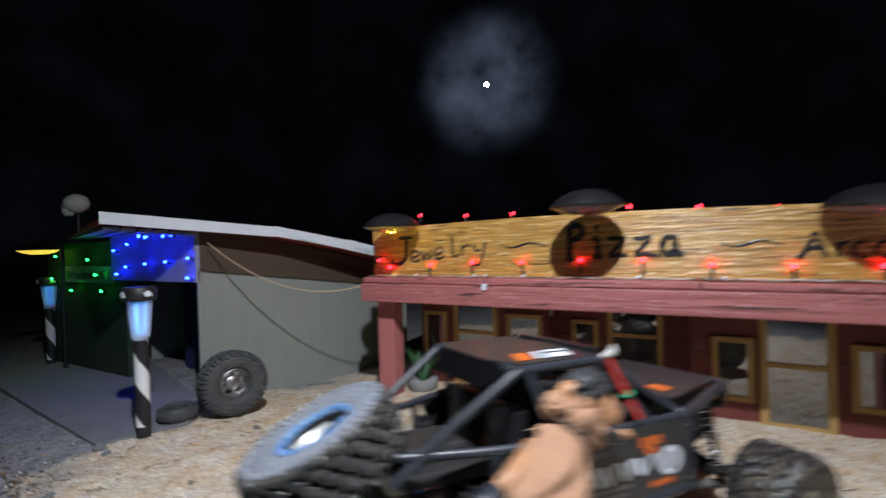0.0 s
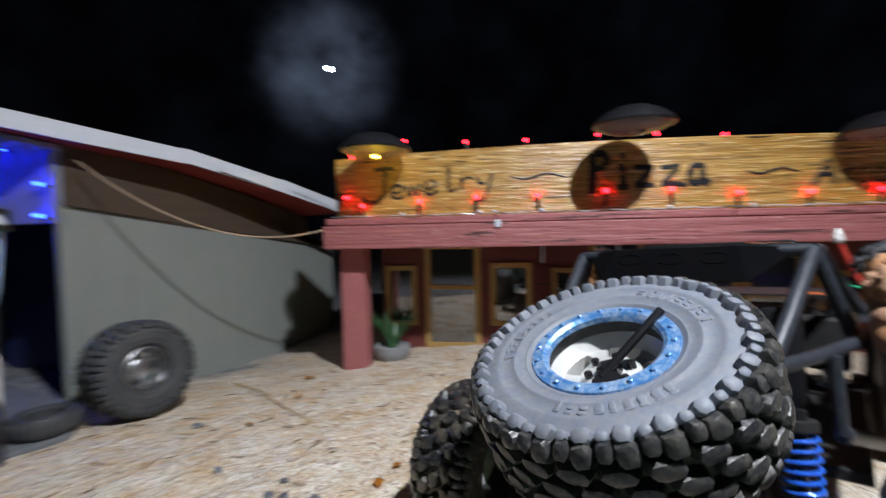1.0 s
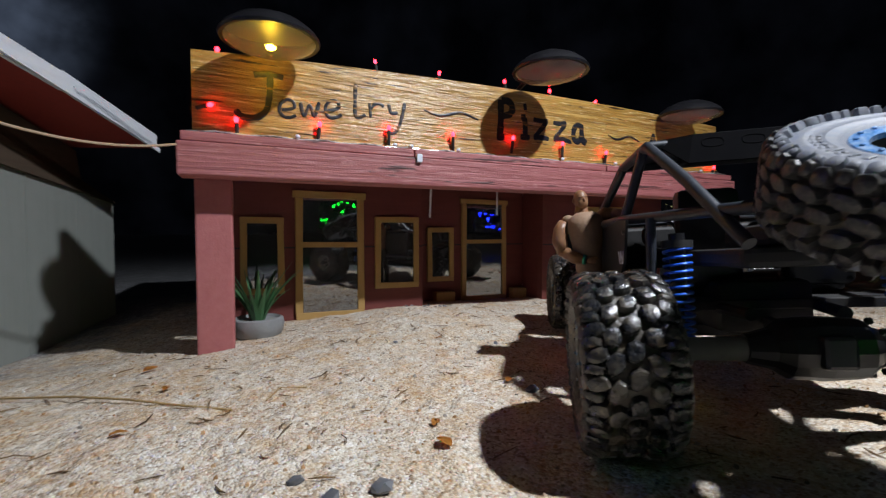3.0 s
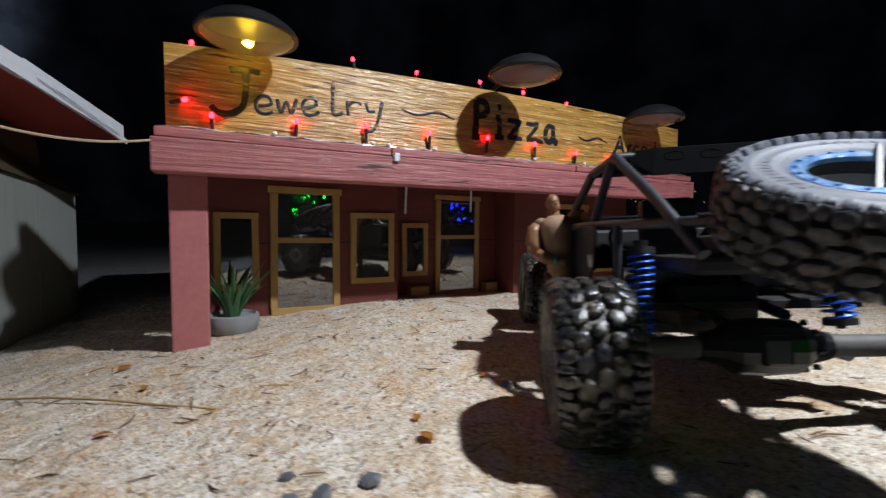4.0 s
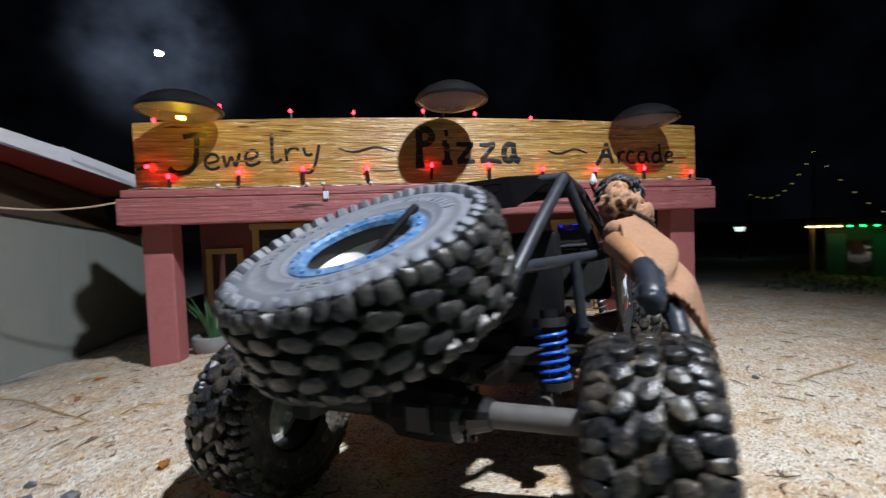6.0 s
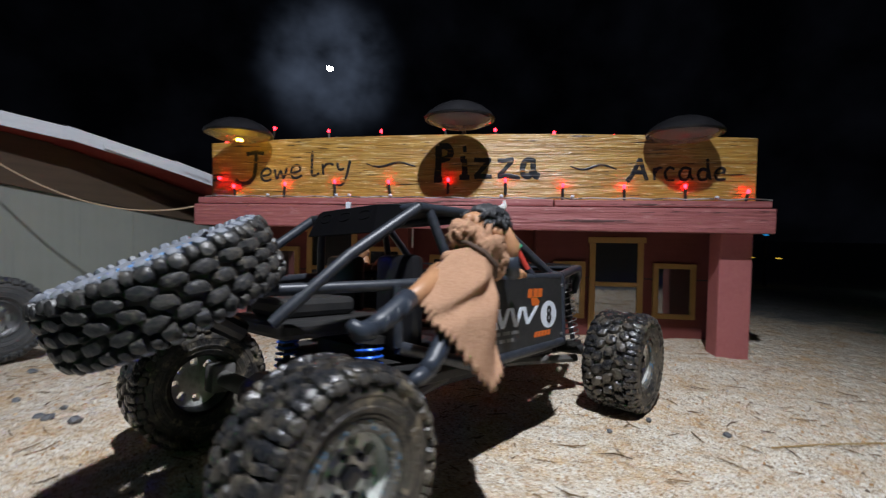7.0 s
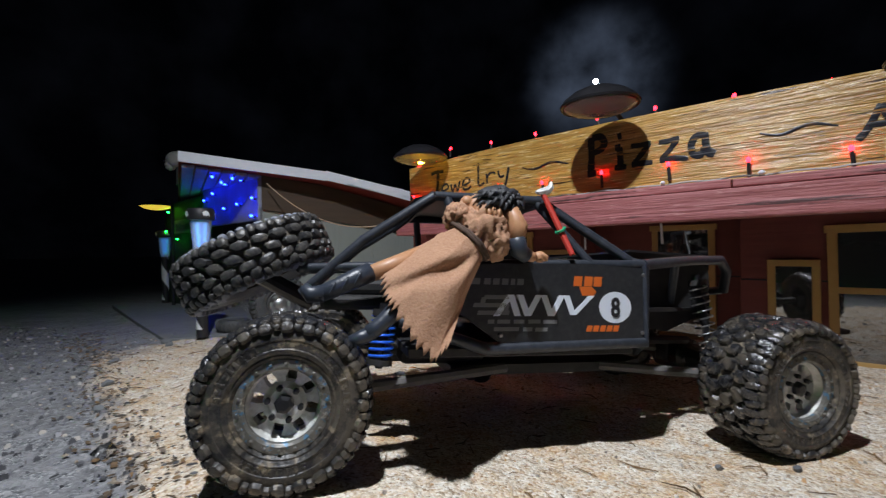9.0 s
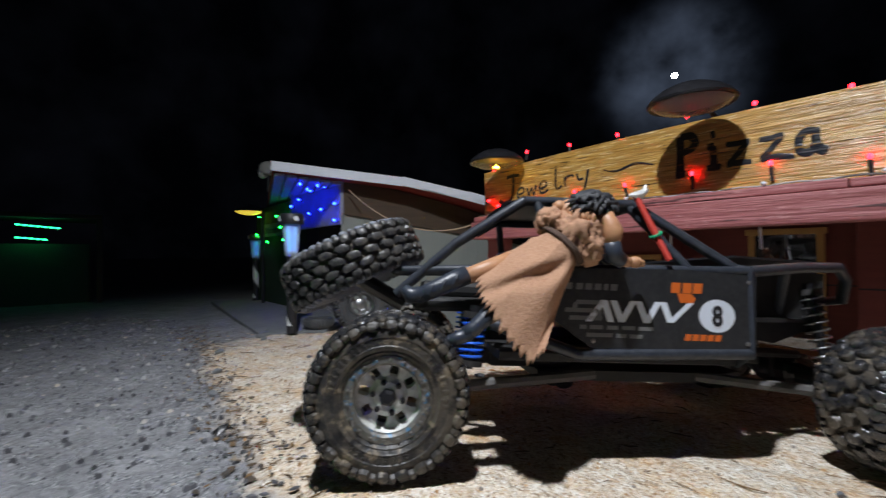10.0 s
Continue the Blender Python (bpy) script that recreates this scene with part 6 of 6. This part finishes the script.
def scatter():
    rnd = random.Random(21)

    def spot(x0, x1, y0, y1):
        return rnd.uniform(x0, x1), rnd.uniform(y0, y1)

    def on_sand(x, y):
        return 0.613 * x + 0.79 * y > 0.095 and (BM.inverted() @ V(x, y, 0)).y < 0.12

    # grit that nobody could count
    bm = bmesh.new()
    n = 0
    while n < 2600:
        x, y = spot(-0.75, 0.85, 0.12, 1.2)
        if on_sand(x, y):
            tetra(bm, x, y, rnd.uniform(0.0012, 0.0030), rnd)
            n += 1
    ob = finish("sand_grains", bm, M["grain_mix"])
    tagged(ob, "loose pale and orange grains strewn over the sand", "sand", kind="stuff")
    bm = bmesh.new()
    n = 0
    while n < 4200:
        x, y = spot(-1.5, 0.3, 0.05, 1.0)
        if not on_sand(x, y):
            tetra(bm, x, y, rnd.choice((rnd.uniform(0.001, 0.003), rnd.uniform(0.001, 0.003), rnd.uniform(0.002, 0.006))), rnd)
            n += 1
    ob = finish("driveway_grit", bm, M["grit_mix"])
    tagged(ob, "loose grey stones on the driveway grit", "gravel", kind="stuff")
    # leaf crumbs and dark chips heaped along the edge of the driveway
    bm = bmesh.new()
    n = 0
    while n < 1100:
        x = rnd.uniform(-1.0, 0.35)
        d = rnd.gauss(0.0, 0.024)
        y = (0.098 + d - 0.613 * x) / 0.79
        if 0.02 < y < 1.1:
            a, L = rnd.uniform(0, 6.28), rnd.choice((rnd.uniform(0.001, 0.003), rnd.uniform(0.0015, 0.0055)))
            e, f = V(math.cos(a), math.sin(a), rnd.uniform(-0.25, 0.25)) * L, V(-math.sin(a), math.cos(a), rnd.uniform(-0.3, 0.3)) * L * rnd.uniform(0.3, 0.7)
            c = V(x, y, height(x, y) + 0.0012 + 0.25 * L)
            up = V(0, 0, 0.0008 + L * 0.12)
            vs = [bm.verts.new(c + q) for q in (e, f, -e, -f)]
            ws = [bm.verts.new(c + q * 0.7 + up) for q in (e, f, -e, -f)]
            bm.faces.new(ws)
            for k in range(4):
                bm.faces.new((vs[k], vs[(k + 1) % 4], ws[(k + 1) % 4], ws[k]))
            n += 1
    tagged(finish("leaf_litter", bm, M["litter_mix"]), "brown leaf crumbs and dark chips along the driveway edge", "leaf litter", kind="stuff")
    bm = bmesh.new()
    n = 0
    while n < 520:
        x, y = spot(-0.8, 0.8, 0.12, 1.15)
        if on_sand(x, y):
            a, L = rnd.uniform(0, 6.28), rnd.choice((rnd.uniform(0.006, 0.016), rnd.uniform(0.012, 0.034)))
            d = V(math.cos(a), math.sin(a), 0) * L / 2
            mid = V(-d.y, d.x, 0) * rnd.uniform(-0.3, 0.3)
            pts = [V(x, y, 0) - d, V(x, y, 0) + mid, V(x, y, 0) + d]
            for p in pts:
                p.z = height(p.x, p.y) + 0.001 + rnd.uniform(0, 0.0015)
            tube(bm, pts, [0.0004, rnd.uniform(0.0005, 0.0009), 0.0003], 4)
            n += 1
    ob = finish("twig_litter", bm, M["twig"])
    tagged(ob, "small dry twigs and needles littering the sand", "twigs", kind="stuff")


def tetra(bm, x, y, r, rnd):
    z = height(x, y)
    vs = [bm.verts.new((x + r * rnd.uniform(0.6, 1) * math.cos(a), y + r * rnd.uniform(0.6, 1) * math.sin(a), z - 0.0005)) for a in (0.3, 1.9, 3.4, 5.0)]
    top = [bm.verts.new((x + r * 0.5 * math.cos(a), y + r * 0.5 * math.sin(a), z + r * rnd.uniform(0.45, 0.9))) for a in (0.8, 2.8, 4.6)]
    bm.faces.new(top)
    for q in ((vs[0], vs[1], top[0]), (vs[1], vs[2], top[1]), (vs[2], vs[3], top[2]), (vs[3], vs[0], top[2]), (vs[1], top[1], top[0]), (vs[2], top[2], top[1]), (vs[0], top[0], top[2])):
        bm.faces.new(q)


def grains_mat(name, stops):
    m = mat(name, (0.5, 0.5, 0.5), 0.8, bump=[(500, 0.3)])
    nt = m.node_tree
    g, r = nt.nodes.new("ShaderNodeNewGeometry"), nt.nodes.new("ShaderNodeValToRGB")
    e = r.color_ramp.elements
    while len(e) < len(stops):
        e.new(0.5)
    for el, (p, c) in zip(e, stops):
        el.position, el.color = p, (*c, 1)
    nt.links.new(g.outputs["Random Per Island"], r.inputs[0])
    nt.links.new(r.outputs[0], nt.nodes["Principled BSDF"].inputs["Base Color"])
    return m


M["litter_mix"] = grains_mat("leaf_crumbs", [(0.0, (0.05, 0.045, 0.04)), (0.3, (0.11, 0.075, 0.045)), (0.45, (0.24, 0.14, 0.06)), (0.6, (0.14, 0.14, 0.15)), (0.85, (0.06, 0.06, 0.065)), (1.0, (0.36, 0.30, 0.22))])
M["grain_mix"] = grains_mat("mixed_grains", [(0.0, (0.30, 0.17, 0.07)), (0.25, (0.55, 0.33, 0.16)), (0.5, (0.68, 0.58, 0.46)), (0.8, (0.80, 0.77, 0.72)), (1.0, (0.16, 0.12, 0.09))])
M["grit_mix"] = grains_mat("mixed_grit", [(0.0, (0.03, 0.03, 0.035)), (0.4, (0.10, 0.10, 0.11)), (0.75, (0.22, 0.22, 0.235)), (0.93, (0.40, 0.40, 0.41)), (1.0, (0.50, 0.44, 0.36))])
scatter()


# ---- named litter on the sand ----
for x, y, r in ((-0.069, 0.606, 0.0085), (0.078, 0.725, 0.0045), (-0.396, 0.868, 0.008), (-0.270, 0.614, 0.0085), (-0.298, 0.627, 0.008), (-0.310, 0.640, 0.0065), (-0.295, 0.662, 0.006), (0.343, 0.382, 0.006), (0.283, 0.383, 0.005), (0.398, 0.324, 0.006), (-0.36, 0.72, 0.006), (0.0, 0.84, 0.004), (-0.42, 0.66, 0.006)):
    put_stone(x, y, r)


def dry_leaf(x, y, a, L):
    bm = bmesh.new()
    n = 6
    top = []
    for i in range(n + 1):
        u = i / n
        w = L * 0.30 * math.sin(math.pi * min(1.0, u * 0.94 + 0.04))
        top.append([bm.verts.new((L * (u - 0.5), s * w, 0.0008 + 0.0014 * abs(s) * (0.5 + u) + 0.0015 * math.sin(3 * u))) for s in (-1, -0.4, 0.4, 1)])
    for ra, rb in zip(top, top[1:]):
        for j in range(3):
            bm.faces.new((ra[j], ra[j + 1], rb[j + 1], rb[j]))
    bmesh.ops.solidify(bm, geom=bm.faces[:], thickness=0.0007)
    ob = finish("dry_leaf", bm, M["dry_leaf"], smooth=True)
    ob.matrix_world = Matrix.Translation((x, y, height(x, y) + 0.001)) @ pose(0, 0, 0, 4, 5, a)
    tagged(ob, "curled orange dry leaf lying on the sand", "leaf", "dry leaves")


for x, y, a, L in ((-0.232, 1.028, 30, 0.022), (-0.207, 0.612, 70, 0.016), (-0.057, 0.637, 10, 0.012), (0.05, 0.80, 120, 0.011), (-0.26, 0.92, 50, 0.012), (-0.18, 0.640, 20, 0.012), (-0.33, 0.83, 160, 0.012)):
    dry_leaf(x, y, a, L)


def straw(pts, r=0.0008):
    bm = bmesh.new()
    tube(bm, [(x, y, height(x, y) + dz) for x, y, dz in pts], r, 5)
    tagged(finish("straw_stem", bm, M["straw"], smooth=True), "long dry straw stem on the sand", "straw", "straw stems")


straw([(-0.362, 1.110, 0.002), (-0.347, 1.069, 0.004), (-0.316, 0.990, 0.006), (-0.294, 0.918, 0.004), (-0.276, 0.866, 0.002), (-0.251, 0.812, 0.001)], 0.0011)
straw([(-0.225, 0.80, 0.001), (-0.20, 0.815, 0.003), (-0.18, 0.80, 0.001)], 0.0006)
straw([(0.405, 0.283, 0.001), (0.47, 0.268, 0.003), (0.545, 0.244, 0.001)], 0.0009)
bm = bmesh.new()
stone(bm, V(0, 0, 0), 0.011, random.Random(5), 0.7)
ob = finish("foil_scrap", bm, M["foil"])
ob.matrix_world = Matrix.Translation((-0.272, 0.312, height(-0.272, 0.312) + 0.005))
tagged(ob, "crumpled scrap of silver foil on the driveway edge", "litter")
for x, y, r in ((-0.655, 0.795, 0.014), (-0.63, 0.775, 0.009), (-0.69, 0.85, 0.010), (-0.50, 0.52, 0.010), (-0.40, 0.42, 0.009), (-0.62, 0.64, 0.011)):
    put_stone(x, y, r, "pale broken stone on the driveway grit", "slab")


# ---- things far off in the dark ----
def far_shop():
    """A green-lit model booth across the yard, with a lit notice board beside it."""
    m = Matrix.Translation((1.75, 0.29, -0.028)) @ pose(0, 0, 0, 0, 0, -92)
    t = thing("far_booth", m, "small dark green booth with green and yellow lights under its eaves", "building")
    bm = bmesh.new()
    box(bm, -0.16, 0.16, 0.02, 0.20, -0.02, 0.20, 0.002)
    part("wall", bm, M["booth"], t)
    bm = bmesh.new()
    box(bm, -0.20, 0.22, -0.05, 0.24, 0.205, 0.225, 0.003)
    part("roof", bm, M["brown"], t)
    for a, b in ((-0.10, -0.04), (0.02, 0.08)):
        bm = bmesh.new()
        box(bm, a, b, 0.014, 0.019, 0.02, 0.15, 0.001)
        part("window", bm, M["pane"], t)
    for a, b in ((-0.155, -0.105), (-0.035, 0.015), (0.085, 0.155)):
        bm = bmesh.new()
        box(bm, a, b, 0.015, 0.0195, 0.01, 0.17, 0.001)
        part("panel", bm, M["teal"], t, "teal painted front panel")
    for x in (-0.185, 0.195):
        bm = bmesh.new()
        box(bm, x - 0.007, x + 0.007, -0.045, -0.031, -0.02, 0.205, 0.001)
        part("post", bm, M["trim"], t, "ochre porch post")
    for i in range(7):
        bm = bmesh.new()
        ball(bm, V(-0.085 + 0.032 * i, -0.045, 0.199), (0.007, 0.004, 0.003), seg=6)
        part("green_light", bm, M["booth_green"], t)
    for x in (-0.19, -0.165, -0.14, -0.115, 0.16, 0.20):
        bm = bmesh.new()
        ball(bm, V(x, -0.045, 0.199), (0.012, 0.005, 0.003), seg=6)
        part("yellow_light", bm, M["warm_led"], t)
    n = thing("notice_board", Matrix.Translation((1.62, 0.025, -0.036)) @ pose(0, 0, 0, 0, 0, -98), "pale notice board on a green post under a yellow saucer lamp", "sign")
    bm = bmesh.new()
    box(bm, -0.012, 0.012, 0.004, 0.022, 0, 0.25, 0.002)
    part("post", bm, M["booth"], n)
    bm = bmesh.new()
    box(bm, -0.065, 0.065, -0.004, 0.004, 0.24, 0.345, 0.002)
    b = part("board", bm, M["white"], n)
    for i, w in enumerate((0.05, 0.08, 0.07, 0.06)):
        bm = bmesh.new()
        box(bm, -0.045, -0.045 + w, -0.0052, -0.0043, 0.325 - 0.02 * i, 0.331 - 0.02 * i)
        part("text_bar", bm, M["stripe_black"], b)
    bm = bmesh.new()
    lathe(bm, [(0, 0.020), (0.03, 0.016), (0.06, 0.002), (0.058, -0.002), (0.03, 0.008), (0, 0.010)], 24, m=Matrix.Translation((0.03, -0.05, 0.35)))
    part("lamp_shade", bm, M["black_plastic"], n, "", True)
    bm = bmesh.new()
    ball(bm, V(0.03, -0.05, 0.352), (0.016, 0.016, 0.006), seg=8)
    part("bulb", bm, M["far_yellow"], n)
    g = bmesh.new()
    rnd = random.Random(6)
    for i in range(2600):
        x, y = rnd.uniform(1.25, 2.3), rnd.uniform(-0.6, 0.55)
        z = height(x, y)
        a, h = rnd.uniform(0, 6.28), rnd.uniform(0.006, 0.016)
        d = V(math.cos(a), math.sin(a), 0) * 0.003
        q = V(x, y, z)
        g.faces.new((g.verts.new(q - d), g.verts.new(q + d), g.verts.new(q + V(rnd.uniform(-0.006, 0.006), rnd.uniform(-0.006, 0.006), h))))
    tagged(finish("grass", g, M["grass"]), "short green grass before the far booth", "grass", kind="stuff")


def far_string(name, a, b, c, n, glow_mat, label):
    """Lights on a cord that rises to a peak and falls again."""
    t = thing(name, Matrix.Translation(a), label, "string lights")
    a, b, c = Vector(a), Vector(b), Vector(c)
    pts = []
    for p, q in ((a, b), (b, c)):
        pts += [p.lerp(q, i / n) - V(0, 0, 0.10 * math.sin(math.pi * i / n)) for i in range(n + 1)]
    bm = bmesh.new()
    tube(bm, [p - a for p in pts], 0.002, 4)
    part("cord", bm, M["wire"], t)
    for p in (a, b, c):
        bm = bmesh.new()
        tube(bm, [V(p.x, p.y, -0.02) - a, p - a], 0.006, 6)
        part("mast", bm, M["stripe_black"], t)
    for p in pts:
        bm = bmesh.new()
        ball(bm, p - a, 0.0042, seg=6)
        part("bulb", bm, glow_mat, t)


def far_stall():
    m = Matrix.Translation((-2.2, 1.12, 0)) @ pose(0, 0, 0, 0, 0, 62)
    t = thing("far_stall", m, "dim model stall with rows of green lights", "building")
    bm = bmesh.new()
    box(bm, -0.22, 0.22, 0.02, 0.20, -0.02, 0.26, 0.002)
    part("wall", bm, M["booth"], t)
    bm = bmesh.new()
    box(bm, -0.26, 0.26, -0.06, 0.24, 0.37, 0.39, 0.003)
    part("roof", bm, M["brown"], t)
    for a in (-0.25, 0.25):
        bm = bmesh.new()
        box(bm, a - 0.01, a + 0.01, -0.05, -0.03, -0.02, 0.37, 0.001)
        part("post", bm, M["brown"], t)
    for z, n in ((0.34, 7), (0.285, 5)):
        for i in range(n):
            bm = bmesh.new()
            ball(bm, V(-0.02 + 0.021 * i, -0.02, z - 0.002 * i), (0.010, 0.005, 0.004), seg=6)
            part("green_light", bm, M["far_green"], t)
    for i in range(4):
        bm = bmesh.new()
        ball(bm, V(-0.20 + 0.03 * i, -0.03, 0.345 - 0.012 * (i % 2)), (0.012, 0.005, 0.005), seg=6)
        part("blue_light", bm, M["cyan_led"], t)


def yard_lamp():
    t = thing("yard_lamp", Matrix.Translation((-1.25, 1.39, 0.088)), "yellow saucer lamp on a thin dark pole", "lamp")
    bm = bmesh.new()
    tube(bm, [(0.07, 0.0, -0.12), (0.07, 0.0, 0.30), (0.05, 0, 0.315), (0, 0, 0.318)], 0.006, 8)
    part("pole", bm, M["stripe_black"], t)
    bm = bmesh.new()
    lathe(bm, [(0, 0.312), (0.03, 0.308), (0.058, 0.296), (0.056, 0.292), (0.03, 0.300), (0, 0.303)], 28)
    part("shade", bm, M["black_plastic"], t, "", True)
    bm = bmesh.new()
    lathe(bm, [(0.054, 0.293), (0.04, 0.284), (0.02, 0.279), (0, 0.278)], 28)
    part("bowl", bm, M["warm_bowl"], t, "glowing yellow bowl", True)


M["booth_green"] = glow("booth_green_led", (0.01, 1.0, 0.12), 10.0)
M["far_yellow"] = glow("far_yellow_bulb", (1.0, 0.75, 0.12), 22.0)
M["far_green"] = glow("far_green_led", (0.03, 1.0, 0.35), 5.0)
M["path_white"] = glow("path_white", (0.75, 1.0, 0.85), 1.2)
M["warm_bowl"] = glow("warm_bowl", (1.0, 0.70, 0.08), 0.9)
M["dim_warm"] = glow("dim_warm_led", (0.9, 0.85, 0.35), 0.3)
def far_lamps():
    """A low mast with three small lamps, far behind the shop's end."""
    t = thing("far_lamp_mast", Matrix.Translation((2.16, 1.31, 0)), "thin far mast with small blue and yellow lamps", "lamp")
    bm = bmesh.new()
    tube(bm, [(0, 0, -0.05), (0, 0, 0.245)], 0.006, 6)
    tube(bm, [(-0.04, 0.05, 0.135), (0.04, -0.05, 0.135)], 0.003, 6)
    part("mast", bm, M["stripe_black"], t)
    for p, r, g in ((V(0, 0, 0.248), (0.012, 0.012, 0.004), "far_pole_glow"), (V(-0.035, 0.04, 0.138), (0.012, 0.012, 0.003), "warm_bowl"), (V(0.035, -0.04, 0.138), (0.012, 0.012, 0.003), "warm_bowl")):
        bm = bmesh.new()
        ball(bm, p, r, seg=8)
        part("bulb", bm, M[g], t)


def path_lamp():
    t = thing("path_lamp", Matrix.Translation((2.42, 0.88, 0)), "small white path lamp on a short dark stake", "lamp")
    bm = bmesh.new()
    tube(bm, [(0, 0, -0.05), (0, 0, 0.145)], 0.008, 8)
    part("stake", bm, M["stripe_black"], t)
    bm = bmesh.new()
    lathe(bm, [(0, 0.178), (0.034, 0.176), (0.036, 0.170), (0, 0.170)], 16)
    part("cap", bm, M["stripe_black"], t)
    bm = bmesh.new()
    lathe(bm, [(0, 0.145), (0.018, 0.146), (0.026, 0.169), (0, 0.1695)], 16)
    part("lens", bm, M["path_white"], t, "glowing white lens", True)


far_lamps()
path_lamp()
far_shop()
far_stall()
yard_lamp()


def net_lights(name, at, turn, n, wide, high, glow_mat, label, seed):
    """A net of fairy lights between two stakes, across the yard from the shop."""
    t = thing(name, Matrix.Translation(at) @ pose(0, 0, 0, 0, 0, turn), label, "string lights")
    for s in (-1, 1):
        bm = bmesh.new()
        tube(bm, [(s * wide * 0.6, 0, -at[2] - 0.02), (s * wide * 0.6, 0, high)], 0.004, 8)
        part("stake", bm, M["brown"], t)
    rnd = random.Random(seed)
    pts = [V(-wide * 0.6, 0, high * 0.8)]
    for i in range(n):
        u = (i + 0.5) / n
        pts.append(V((u - 0.5) * wide + rnd.uniform(-0.03, 0.03), rnd.uniform(-0.02, 0.02), rnd.uniform(-0.2, 1.0) * high))
    pts.append(V(wide * 0.6, 0, high * 0.8))
    bm = bmesh.new()
    tube(bm, pts, 0.0012, 5)
    part("cord", bm, M["wire"], t)
    for p in pts[1:-1]:
        bm = bmesh.new()
        ball(bm, p, 0.0038, seg=6)
        part("bulb", bm, glow_mat, t)


net_lights("green_net_lights", (-0.50, -0.63, 0.20), 0, 26, 0.22, 0.16, M["green_led"], "tangled net of green fairy lights on two stakes", 4)
net_lights("blue_net_lights", (0.465, -0.90, 0.21), 0, 15, 0.26, 0.09, M["blue_led"], "loose string of blue fairy lights on two stakes", 5)
far_string("festoon_lights", (2.62, 0.88, 0.34), (2.68, 0.62, 0.54), (2.70, 0.16, 0.14), 9, M["dim_warm"], "far festoon of small warm bulbs hung from a peak")
